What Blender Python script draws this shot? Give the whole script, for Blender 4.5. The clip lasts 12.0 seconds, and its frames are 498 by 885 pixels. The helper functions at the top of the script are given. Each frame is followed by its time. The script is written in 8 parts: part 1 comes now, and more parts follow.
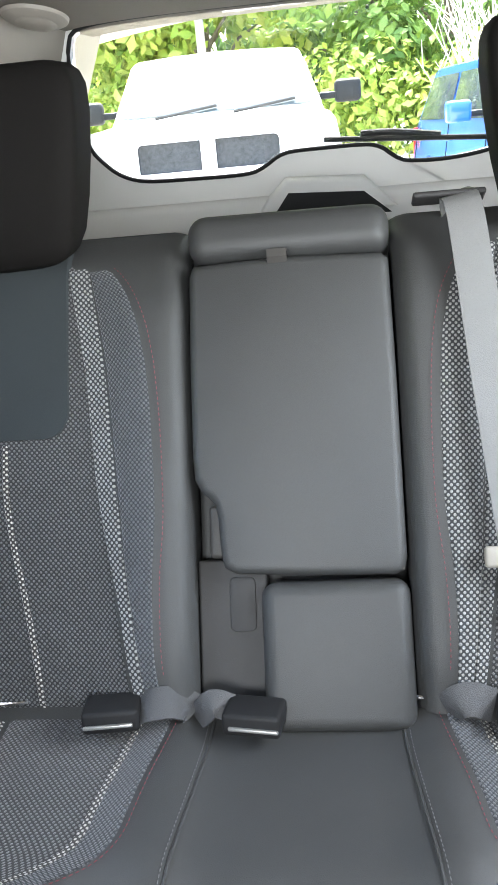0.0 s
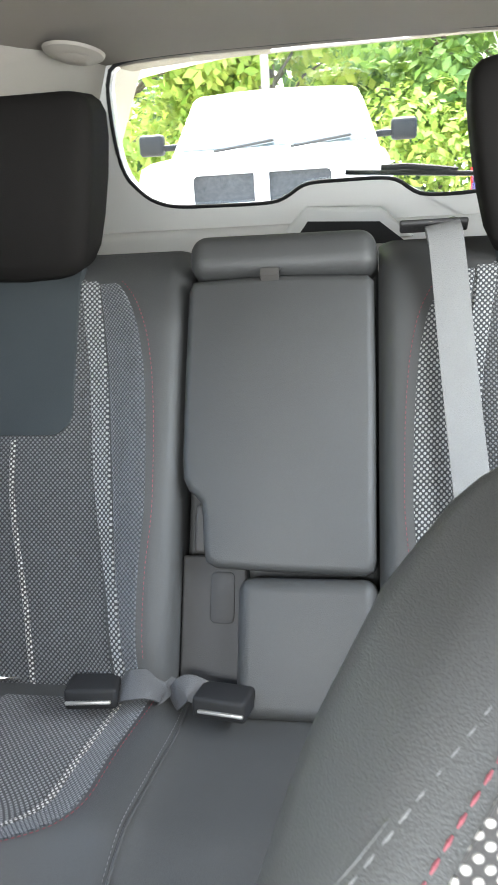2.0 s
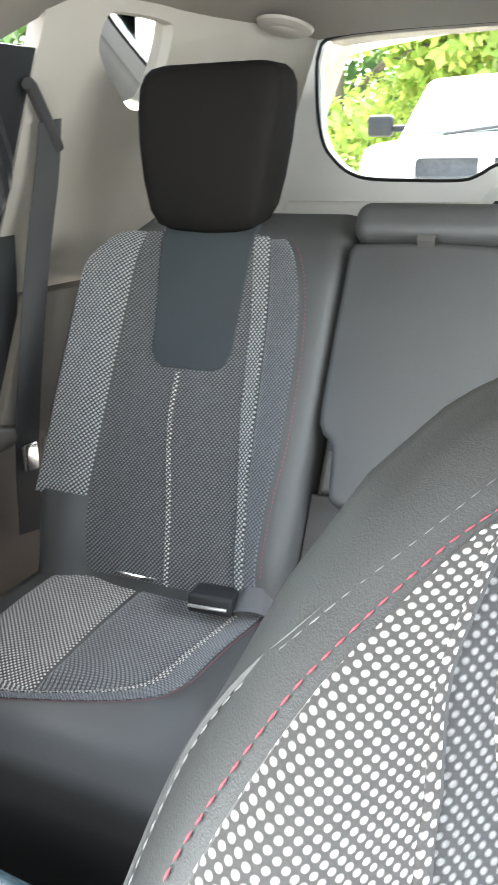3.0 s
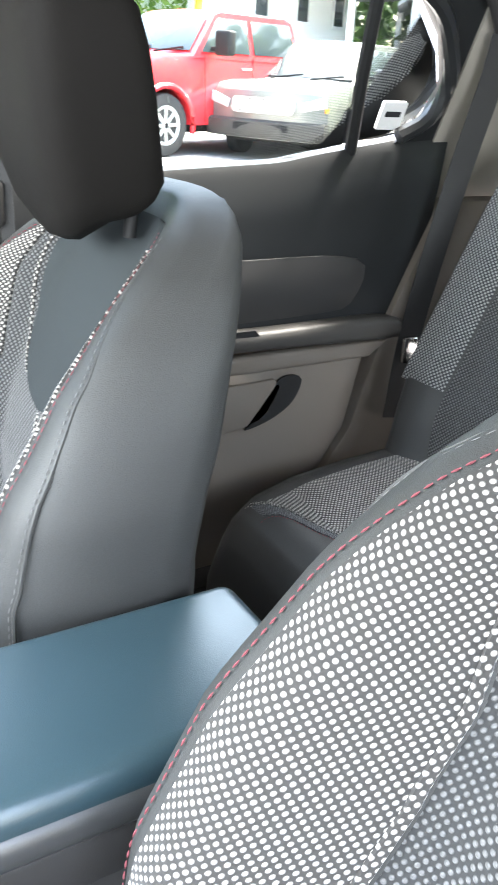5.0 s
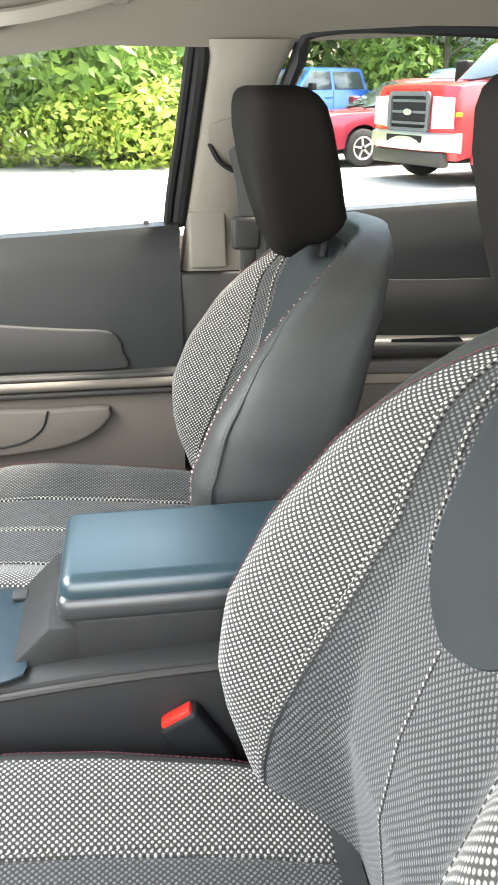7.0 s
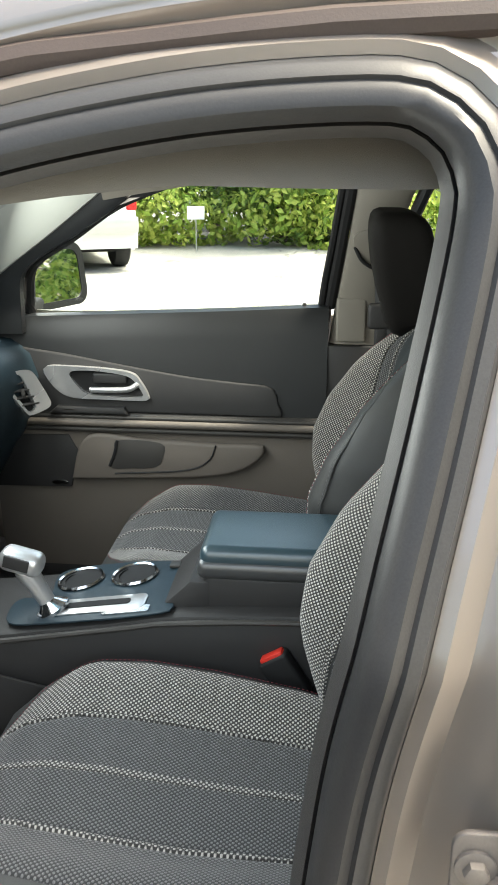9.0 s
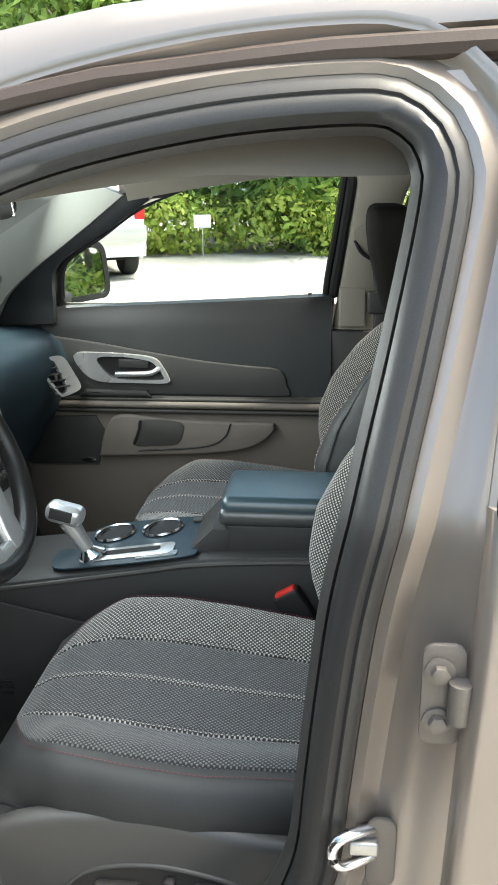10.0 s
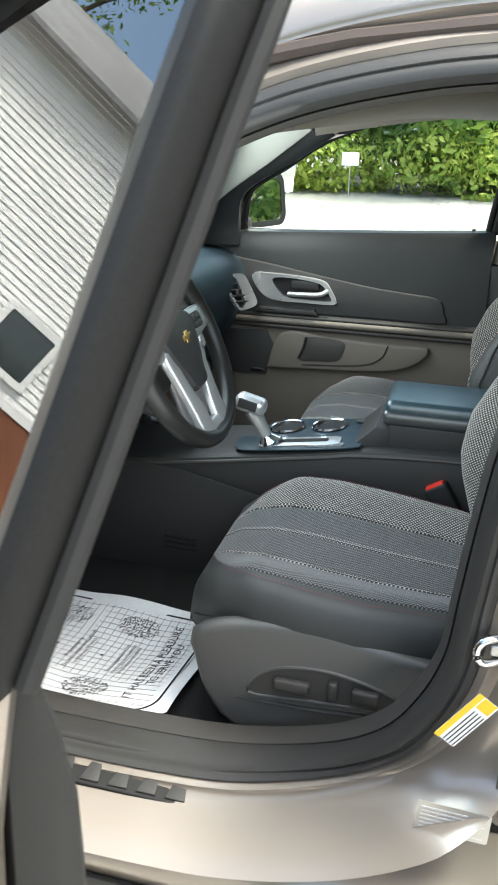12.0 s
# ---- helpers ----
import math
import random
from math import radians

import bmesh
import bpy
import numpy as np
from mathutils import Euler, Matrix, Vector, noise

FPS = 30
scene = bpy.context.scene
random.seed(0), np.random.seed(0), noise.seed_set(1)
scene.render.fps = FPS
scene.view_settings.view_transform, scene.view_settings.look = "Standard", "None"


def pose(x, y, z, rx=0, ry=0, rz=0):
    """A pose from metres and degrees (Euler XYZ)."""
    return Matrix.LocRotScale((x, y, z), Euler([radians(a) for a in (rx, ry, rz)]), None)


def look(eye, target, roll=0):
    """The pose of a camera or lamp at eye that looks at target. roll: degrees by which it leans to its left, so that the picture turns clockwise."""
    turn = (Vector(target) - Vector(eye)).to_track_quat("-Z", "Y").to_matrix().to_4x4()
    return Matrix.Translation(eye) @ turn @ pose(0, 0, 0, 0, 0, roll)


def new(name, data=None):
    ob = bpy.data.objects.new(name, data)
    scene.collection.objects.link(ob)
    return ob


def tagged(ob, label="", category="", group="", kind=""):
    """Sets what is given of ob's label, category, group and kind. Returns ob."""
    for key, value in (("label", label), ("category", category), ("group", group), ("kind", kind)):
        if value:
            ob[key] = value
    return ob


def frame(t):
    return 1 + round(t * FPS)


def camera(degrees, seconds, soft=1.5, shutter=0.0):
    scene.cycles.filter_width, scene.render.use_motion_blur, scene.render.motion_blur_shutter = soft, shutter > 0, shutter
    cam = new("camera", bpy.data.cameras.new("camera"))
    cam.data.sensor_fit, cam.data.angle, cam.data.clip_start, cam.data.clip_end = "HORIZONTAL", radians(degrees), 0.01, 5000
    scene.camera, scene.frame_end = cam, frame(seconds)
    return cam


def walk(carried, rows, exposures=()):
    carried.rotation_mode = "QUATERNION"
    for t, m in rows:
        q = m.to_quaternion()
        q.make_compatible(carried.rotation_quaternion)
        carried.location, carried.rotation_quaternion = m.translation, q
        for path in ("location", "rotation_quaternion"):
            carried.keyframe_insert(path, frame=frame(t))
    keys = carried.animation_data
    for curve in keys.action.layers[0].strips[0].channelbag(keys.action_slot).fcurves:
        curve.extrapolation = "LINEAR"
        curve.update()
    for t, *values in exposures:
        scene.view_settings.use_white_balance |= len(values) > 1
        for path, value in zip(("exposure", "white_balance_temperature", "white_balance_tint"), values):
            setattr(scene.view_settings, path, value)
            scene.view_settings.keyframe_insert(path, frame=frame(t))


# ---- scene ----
cam = camera(33.0, 12.0, soft=1.0, shutter=0.25)
PATH = [
    (0, (-0.121, -0.051, 1.357), (0.243, -1.887, 0.651), -5.5),
    (0.5, (-0.129, -0.047, 1.361), (0.239, -1.890, 0.675), -5.5),
    (1, (-0.145, -0.036, 1.367), (0.238, -1.880, 0.690), -4.9),
    (1.5, (-0.164, -0.016, 1.363), (0.226, -1.867, 0.715), -4.7),
    (2, (-0.214, 0.010, 1.344), (0.268, -1.830, 0.715), -3.9),
    (2.5, (-0.276, 0.052, 1.328), (0.424, -1.730, 0.694), -2.0),
    (3, (-0.322, 0.078, 1.321), (0.596, -1.598, 0.667), -0.8),
    (3.2, (-0.339, 0.079, 1.327), (0.675, -1.536, 0.660), 0.4),
    (4.8, (-0.457, 0.096, 1.294), (1.056, -0.937, 0.491), 3.5),
    (5, (-0.48, 0.103, 1.305), (1.077, -0.85, 0.487), 3.4),
    (5.5, (-0.55, 0.094, 1.323), (1.134, -0.585, 0.484), 1.3),
    (6, (-0.671, 0.089, 1.348), (1.063, -0.443, 0.507), 0.7),
    (6.5, (-0.8, 0.075, 1.36), (0.993, -0.306, 0.561), 0.3),
    (7, (-0.898, 0.049, 1.371), (0.925, -0.207, 0.59), -0.2),
    (7.5, (-0.982, 0.021, 1.384), (0.867, -0.124, 0.635), -0.2),
    (7.7, (-1.021, 0.002, 1.395), (0.843, -0.084, 0.675), -0.1),
    (9.3, (-1.366, -0.052, 1.446), (0.527, 0.148, 0.83), 0.1),
    (9.5, (-1.411, -0.049, 1.438), (0.481, 0.147, 0.822), -0.1),
    (10, (-1.516, -0.06, 1.427), (0.381, 0.143, 0.829), -0.6),
    (10.5, (-1.61, -0.075, 1.429), (0.288, 0.152, 0.84), -0.2),
    (11, (-1.681, -0.114, 1.425), (0.17, 0.278, 0.776), 0.4),
    (11.5, (-1.755, -0.089, 1.429), (0.063, 0.4, 0.755), 1.2),
    (12, (-1.81, -0.007, 1.432), (-0.009, 0.468, 0.702), 1.4),
]
EXPOSURES = [(0, 4.45, 6500, 10), (1.0, 4.3, 6500, 10), (1.5, 4.35, 6500, 10), (2.5, 4.7, 6600, 8), (3.2, 4.6, 6600, 8), (4.8, 4.3, 6400, 8), (7.0, 3.6, 7000, 7), (7.7, 3.2, 7100, 6), (9.3, 2.35, 6800, 2), (12, 2.35, 6400, 0)]
walk(cam, [(t, look(e, g, r)) for t, e, g, r in PATH], EXPOSURES)

# ---- sky, sun ----
SUN_DIR = Vector((0.12, -0.86, 1.80)).normalized()      # towards the sun
world = bpy.data.worlds.new("sky")
scene.world = world
world.use_nodes = True
_nt = world.node_tree
_sky = _nt.nodes.new("ShaderNodeTexSky")
_sky.sky_type = "NISHITA"
_sky.sun_disc = False
_sky.sun_elevation = math.asin(SUN_DIR.z)
_sky.sun_rotation = math.atan2(SUN_DIR.x, SUN_DIR.y)
_sky.dust_density = 6.0
_sky.air_density = 1.1
_nt.links.new(_sky.outputs[0], _nt.nodes["Background"].inputs[0])
_nt.nodes["Background"].inputs[1].default_value = 0.15
sun = new("sun", bpy.data.lights.new("sun", "SUN"))
sun.data.energy, sun.data.angle, sun.data.color = 2.2, radians(12.0), (1.0, 0.95, 0.87)
sun.matrix_world = look(SUN_DIR * 20, (0, 0, 0))
# the sky's light in the openings on the driver's side
for at_, size_, watts in (((-0.74, 0.42, 1.12), (0.9, 0.60), 0.9), ((-0.70, -0.60, 1.32), (0.62, 0.26), 0.8)):
    sky_lamp = new("window_light", bpy.data.lights.new("window_light", "AREA"))
    sky_lamp.data.shape, sky_lamp.data.size, sky_lamp.data.size_y = "RECTANGLE", *size_
    sky_lamp.data.energy, sky_lamp.data.color = watts, (0.93, 0.97, 1.0)
    sky_lamp.matrix_world = look(at_, (at_[0] + 1, at_[1], at_[2]))


# the sky's light in the windscreen
sky_lamp = new("window_light", bpy.data.lights.new("window_light", "AREA"))
sky_lamp.data.shape, sky_lamp.data.size, sky_lamp.data.size_y = "RECTANGLE", 1.0, 0.40
sky_lamp.data.energy, sky_lamp.data.color = 2.6, (0.93, 0.97, 1.0)
sky_lamp.matrix_world = look((0, 0.66, 1.36), (0, -0.6, 0.75))


# ---- materials ----
def mat(name, col, rough=0.6, metal=0.0, vary=0.12, scale=40.0, bump=0.15, fine=None, coat=0.0, spec=0.3, dist=0.001):
    """A painted, moulded or woven surface: two scales of colour change, roughness change and a fine relief."""
    m = bpy.data.materials.new(name)
    m.use_nodes = True
    nt = m.node_tree
    b = nt.nodes["Principled BSDF"]
    co = nt.nodes.new("ShaderNodeTexCoord")
    n1 = nt.nodes.new("ShaderNodeTexNoise")
    n2 = nt.nodes.new("ShaderNodeTexNoise")
    n1.inputs["Scale"].default_value = scale * 0.12
    n1.inputs["Detail"].default_value = 4
    n2.inputs["Scale"].default_value = fine or scale * 12
    n2.inputs["Detail"].default_value = 3
    nt.links.new(co.outputs["Object"], n1.inputs["Vector"])
    nt.links.new(co.outputs["Object"], n2.inputs["Vector"])
    ad = nt.nodes.new("ShaderNodeMath")
    ad.operation = "ADD"
    nt.links.new(n1.outputs[0], ad.inputs[0])
    nt.links.new(n2.outputs[0], ad.inputs[1])
    mr = nt.nodes.new("ShaderNodeMapRange")
    mr.inputs[1].default_value, mr.inputs[2].default_value = 0.6, 1.4
    mr.inputs[3].default_value, mr.inputs[4].default_value = 1 - vary, 1 + vary
    nt.links.new(ad.outputs[0], mr.inputs[0])
    mx = nt.nodes.new("ShaderNodeVectorMath")
    mx.operation = "SCALE"
    mx.inputs[0].default_value = col
    nt.links.new(mr.outputs[0], mx.inputs["Scale"])
    nt.links.new(mx.outputs[0], b.inputs["Base Color"])
    rr = nt.nodes.new("ShaderNodeMapRange")
    rr.inputs[3].default_value, rr.inputs[4].default_value = max(0.03, rough - 0.08), min(1, rough + 0.08)
    nt.links.new(n1.outputs[0], rr.inputs[0])
    nt.links.new(rr.outputs[0], b.inputs["Roughness"])
    b.inputs["Metallic"].default_value = metal
    b.inputs["Coat Weight"].default_value = coat
    b.inputs["Coat Roughness"].default_value = 0.12
    b.inputs["Specular IOR Level"].default_value = spec
    if bump:
        bp = nt.nodes.new("ShaderNodeBump")
        bp.inputs["Strength"].default_value = bump
        bp.inputs["Distance"].default_value = dist
        nt.links.new(n2.outputs[0], bp.inputs["Height"])
        nt.links.new(bp.outputs[0], b.inputs["Normal"])
    return m


def fabric(name, dot, ground, pitch=0.0080, tall=0.0082, r=0.46, soft=0.10):
    """Spacer-mesh seat cloth: rows of raised pale tufts, each row shifted by half, over a dark knit."""
    m = bpy.data.materials.new(name)
    m.use_nodes = True
    nt = m.node_tree
    b = nt.nodes["Principled BSDF"]
    uv = nt.nodes.new("ShaderNodeUVMap")
    sc = nt.nodes.new("ShaderNodeVectorMath")
    sc.operation = "MULTIPLY"
    sc.inputs[1].default_value = (1 / pitch, 1 / tall, 0)
    nt.links.new(uv.outputs[0], sc.inputs[0])
    wob = nt.nodes.new("ShaderNodeTexNoise")
    wob.inputs["Scale"].default_value = 0.55
    nt.links.new(sc.outputs[0], wob.inputs["Vector"])
    dists = []
    for shift in (0.0, 0.5):
        a = nt.nodes.new("ShaderNodeVectorMath")
        a.operation = "ADD"
        a.inputs[1].default_value = (shift, shift, 0)
        nt.links.new(sc.outputs[0], a.inputs[0])
        f = nt.nodes.new("ShaderNodeVectorMath")
        f.operation = "FRACTION"
        nt.links.new(a.outputs[0], f.inputs[0])
        s = nt.nodes.new("ShaderNodeVectorMath")
        s.operation = "SUBTRACT"
        s.inputs[1].default_value = (0.5, 0.5, 0)
        nt.links.new(f.outputs[0], s.inputs[0])
        ln = nt.nodes.new("ShaderNodeVectorMath")
        ln.operation = "LENGTH"
        nt.links.new(s.outputs[0], ln.inputs[0])
        dists.append(ln.outputs["Value"])
    mn = nt.nodes.new("ShaderNodeMath")
    mn.operation = "MINIMUM"
    nt.links.new(dists[0], mn.inputs[0])
    nt.links.new(dists[1], mn.inputs[1])
    wb = nt.nodes.new("ShaderNodeMath")
    wb.operation = "MULTIPLY_ADD"
    wb.inputs[1].default_value = 0.07
    nt.links.new(wob.outputs[0], wb.inputs[0])
    nt.links.new(mn.outputs[0], wb.inputs[2])
    mr = nt.nodes.new("ShaderNodeMapRange")
    mr.interpolation_type = "SMOOTHSTEP"
    mr.inputs[1].default_value, mr.inputs[2].default_value = r * 0.62 + 0.035 + soft, r * 0.62 + 0.035 - soft
    nt.links.new(wb.outputs[0], mr.inputs[0])
    thread = nt.nodes.new("ShaderNodeTexNoise")
    thread.inputs["Scale"].default_value = 4.0
    thread.inputs["Detail"].default_value = 3
    nt.links.new(sc.outputs[0], thread.inputs["Vector"])
    mx = nt.nodes.new("ShaderNodeMix")
    mx.data_type = "RGBA"
    mx.inputs[6].default_value, mx.inputs[7].default_value = (*ground, 1), (*dot, 1)
    nt.links.new(mr.outputs[0], mx.inputs[0])
    tv = nt.nodes.new("ShaderNodeMapRange")
    tv.inputs[1].default_value, tv.inputs[2].default_value = 0.3, 0.7
    tv.inputs[3].default_value, tv.inputs[4].default_value = 0.72, 1.25
    nt.links.new(thread.outputs[0], tv.inputs[0])
    fin = nt.nodes.new("ShaderNodeVectorMath")
    fin.operation = "SCALE"
    nt.links.new(mx.outputs[2], fin.inputs[0])
    nt.links.new(tv.outputs[0], fin.inputs["Scale"])
    nt.links.new(fin.outputs[0], b.inputs["Base Color"])
    b.inputs["Roughness"].default_value = 0.85
    b.inputs["Sheen Weight"].default_value = 0.25
    bp = nt.nodes.new("ShaderNodeBump")
    bp.inputs["Strength"].default_value = 0.7
    bp.inputs["Distance"].default_value = 0.0015
    nt.links.new(mr.outputs[0], bp.inputs["Height"])
    nt.links.new(bp.outputs[0], b.inputs["Normal"])
    return m


def glass(name, tint, gloss=1.45):
    """A thin pane: clear, faintly tinted, with a real mirror reflection by Fresnel."""
    m = bpy.data.materials.new(name)
    m.use_nodes = True
    nt = m.node_tree
    nt.nodes.remove(nt.nodes["Principled BSDF"])
    tr = nt.nodes.new("ShaderNodeBsdfTransparent")
    tr.inputs[0].default_value = (*tint, 1)
    gl = nt.nodes.new("ShaderNodeBsdfGlossy")
    gl.inputs["Roughness"].default_value = 0.01
    fr = nt.nodes.new("ShaderNodeFresnel")
    fr.inputs[0].default_value = gloss
    mx = nt.nodes.new("ShaderNodeMixShader")
    nt.links.new(fr.outputs[0], mx.inputs[0])
    nt.links.new(tr.outputs[0], mx.inputs[1])
    nt.links.new(gl.outputs[0], mx.inputs[2])
    nt.links.new(mx.outputs[0], nt.nodes["Material Output"].inputs[0])
    return m


def leaf_mat(name, a, b_, through_=0.35):
    """Foliage: each leaf its own green, glossy above and letting light through."""
    m = bpy.data.materials.new(name)
    m.use_nodes = True
    nt = m.node_tree
    b = nt.nodes["Principled BSDF"]
    g = nt.nodes.new("ShaderNodeNewGeometry")
    ramp = nt.nodes.new("ShaderNodeMix")
    ramp.data_type = "RGBA"
    ramp.inputs[6].default_value, ramp.inputs[7].default_value = (*a, 1), (*b_, 1)
    nt.links.new(g.outputs["Random Per Island"], ramp.inputs[0])
    nt.links.new(ramp.outputs[2], b.inputs["Base Color"])
    b.inputs["Roughness"].default_value = 0.5
    b.inputs["Specular IOR Level"].default_value = 0.3
    t = nt.nodes.new("ShaderNodeBsdfTranslucent")
    nt.links.new(ramp.outputs[2], t.inputs[0])
    mx = nt.nodes.new("ShaderNodeMixShader")
    mx.inputs[0].default_value = through_
    nt.links.new(b.outputs[0], mx.inputs[1])
    nt.links.new(t.outputs[0], mx.inputs[2])
    nt.links.new(mx.outputs[0], nt.nodes["Material Output"].inputs[0])
    return m


LEATHER = mat("black_leather", (0.037, 0.0375, 0.0370), 0.54, vary=0.24, scale=30, bump=0.35, fine=900, spec=0.4)
SUEDE = mat("dark_suede_cloth", (0.028, 0.033, 0.035), 0.92, vary=0.2, scale=60, bump=0.3, fine=1500, spec=0.25)
HEADREST_M = mat("headrest_vinyl", (0.0070, 0.0062, 0.0056), 0.8, vary=0.2, scale=30, bump=0.3, fine=900, spec=0.13)
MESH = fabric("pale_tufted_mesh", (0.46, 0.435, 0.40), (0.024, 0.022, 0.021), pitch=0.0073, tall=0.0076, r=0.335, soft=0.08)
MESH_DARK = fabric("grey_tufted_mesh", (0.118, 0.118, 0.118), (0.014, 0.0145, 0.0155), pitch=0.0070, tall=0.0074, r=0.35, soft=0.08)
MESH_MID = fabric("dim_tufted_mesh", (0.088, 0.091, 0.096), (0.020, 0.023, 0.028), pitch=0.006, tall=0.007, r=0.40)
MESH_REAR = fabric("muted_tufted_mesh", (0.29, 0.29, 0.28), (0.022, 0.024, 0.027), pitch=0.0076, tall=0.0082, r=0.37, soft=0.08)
PLASTIC = mat("charcoal_plastic", (0.030, 0.029, 0.029), 0.5, vary=0.14, scale=30, bump=0.35, fine=1400)
PLASTIC_SOFT = mat("soft_dash_plastic", (0.018, 0.033, 0.044), 0.42, vary=0.12, scale=20, bump=0.3, fine=1600)
DOOR_SOFT = mat("charcoal_door_lining", (0.0145, 0.0155, 0.0165), 0.36, vary=0.16, scale=20, bump=0.3, fine=1600, spec=0.34)
COVER = mat("seat_cover_plastic", (0.078, 0.076, 0.073), 0.36, vary=0.14, scale=20, bump=0.25, fine=1200, spec=0.5)
PLASTIC_GREY = mat("warm_grey_plastic", (0.130, 0.112, 0.096), 0.6, vary=0.16, scale=20, bump=0.35, fine=1200)
PLASTIC_MID = mat("dark_grey_plastic", (0.046, 0.043, 0.040), 0.45, vary=0.12, scale=20, bump=0.3, fine=1200)
TRIM_BEIGE = mat("light_beige_trim", (0.27, 0.25, 0.22), 0.6, vary=0.06, scale=15, bump=0.25, fine=1200)
HEADLINER = mat("headliner_felt", (0.155, 0.140, 0.118), 0.95, vary=0.08, scale=30, bump=0.5, fine=1500)
RUBBER = mat("weatherstrip_rubber", (0.034, 0.033, 0.032), 0.38, vary=0.2, scale=20, bump=0.1, fine=500)
RUBBER_BLACK = mat("black_rubber", (0.014, 0.014, 0.0145), 0.6, vary=0.15, scale=20, bump=0.1, fine=500, spec=0.2)
RIM_LEATHER = mat("wheel_rim_leather", (0.015, 0.0145, 0.014), 0.30, vary=0.2, scale=30, bump=0.25, fine=900)
LID_EDGE = mat("lid_edge_vinyl", (0.040, 0.041, 0.042), 0.30, vary=0.15, scale=30, bump=0.2, fine=900, spec=0.8)
# teal in the base colour stands for the sky reflected on the dark lid
LID_VINYL = mat("sky_tinted_vinyl", (0.024, 0.047, 0.059), 0.30, vary=0.15, scale=30, bump=0.2, fine=900, spec=0.9)
TRIM_PALE = mat("pale_grey_trim", (0.66, 0.66, 0.64), 0.5, vary=0.05, scale=15, bump=0.2, fine=1200)
PILLAR_PALE = mat("pale_pillar_trim", (0.40, 0.41, 0.37), 0.6, vary=0.06, scale=15, bump=0.25, fine=1200)
CARPET = mat("black_carpet", (0.020, 0.019, 0.018), 0.97, vary=0.5, scale=80, bump=1.0, fine=900, dist=0.004)
PAINT = mat("taupe_metallic_paint", (0.285, 0.247, 0.213), 0.33, metal=0.55, vary=0.06, scale=25, bump=0.03, fine=3500, coat=0.85)
# darker copy of the body paint, with the hinges' shade in its colour
SHADED_PAINT = mat("shaded_hinge_paint", (0.16, 0.142, 0.124), 0.48, metal=0.3, vary=0.12, scale=40, bump=0.1)
FRAME_BLACK = mat("black_frame_coating", (0.0095, 0.0095, 0.010), 0.45, vary=0.3, scale=14, bump=0.1, fine=500, spec=0.16)
PILLAR_TAUPE = mat("taupe_pillar_trim", (0.185, 0.170, 0.145), 0.6, vary=0.07, scale=15, bump=0.25, fine=1200)
CHROME = mat("satin_silver", (0.56, 0.56, 0.56), 0.30, metal=0.70, vary=0.05, scale=20, bump=0.02)
BRIGHT = mat("polished_steel", (0.72, 0.72, 0.73), 0.15, metal=1.0, vary=0.08, scale=40, bump=0.02)
ZINC = mat("zinc_steel", (0.45, 0.44, 0.42), 0.35, metal=0.8, vary=0.2, scale=60, bump=0.1)
WEBBING = mat("grey_seatbelt_webbing", (0.062, 0.062, 0.064), 0.5, vary=0.2, scale=60, bump=0.8, fine=700)
WEBBING_PALE = mat("pale_seatbelt_webbing", (0.15, 0.15, 0.147), 0.42, vary=0.10, scale=60, bump=0.8, fine=700)
WEBBING_DARK = mat("black_seatbelt_webbing", (0.035, 0.035, 0.036), 0.65, vary=0.15, scale=60, bump=0.8, fine=700)
RED_PLASTIC = mat("red_button", (0.55, 0.03, 0.02), 0.4, vary=0.1, bump=0.05)
RED_THREAD = mat("red_thread", (0.17, 0.045, 0.055), 0.8, vary=0.2, bump=0.2)
GREY_THREAD = mat("grey_thread", (0.12, 0.12, 0.12), 0.8, vary=0.2, bump=0.2)
PAPER = mat("white_paper", (0.74, 0.74, 0.74), 0.85, vary=0.05, scale=12, bump=0.2, fine=200)
INK = mat("black_ink", (0.025, 0.025, 0.028), 0.8, vary=0.1, bump=0)
YELLOW = mat("yellow_print", (0.75, 0.50, 0.03), 0.6, vary=0.05, bump=0)
GOLD = mat("gold_emblem", (0.75, 0.50, 0.20), 0.25, metal=0.9, vary=0.1, bump=0)
GLASS = glass("clear_window", (0.93, 0.97, 0.95))
GLASS_DOOR = glass("clear_door_window", (0.85, 0.92, 0.90), 2.6)
GLASS_TINT = glass("grey_tinted_window", (0.70, 0.78, 0.75))
SCREEN = mat("display_glass", (0.02, 0.03, 0.04), 0.12, vary=0.05, bump=0)
PRINT_WHITE = mat("pale_print", (0.55, 0.55, 0.55), 0.6, vary=0.05, bump=0)
MIRROR = bpy.data.materials.new("mirror_silver")
MIRROR.use_nodes = True
MIRROR.node_tree.nodes["Principled BSDF"].inputs["Metallic"].default_value = 1.0
MIRROR.node_tree.nodes["Principled BSDF"].inputs["Roughness"].default_value = 0.02
MIRROR.node_tree.nodes["Principled BSDF"].inputs["Base Color"].default_value = (0.85, 0.87, 0.88, 1)


# ---- mesh helpers ----
def finish(bm, name, mats, smooth=True, sharp=38):
    me = bpy.data.meshes.new(name)
    bmesh.ops.recalc_face_normals(bm, faces=bm.faces[:])
    for f in bm.faces:
        f.smooth = smooth
    if smooth:
        lim = radians(sharp)
        for e in bm.edges:
            if len(e.link_faces) == 2 and e.calc_face_angle(0) > lim:
                e.smooth = False
    bm.to_mesh(me)
    bm.free()
    for m in (mats if isinstance(mats, (list, tuple)) else [mats]):
        me.materials.append(m)
    return me


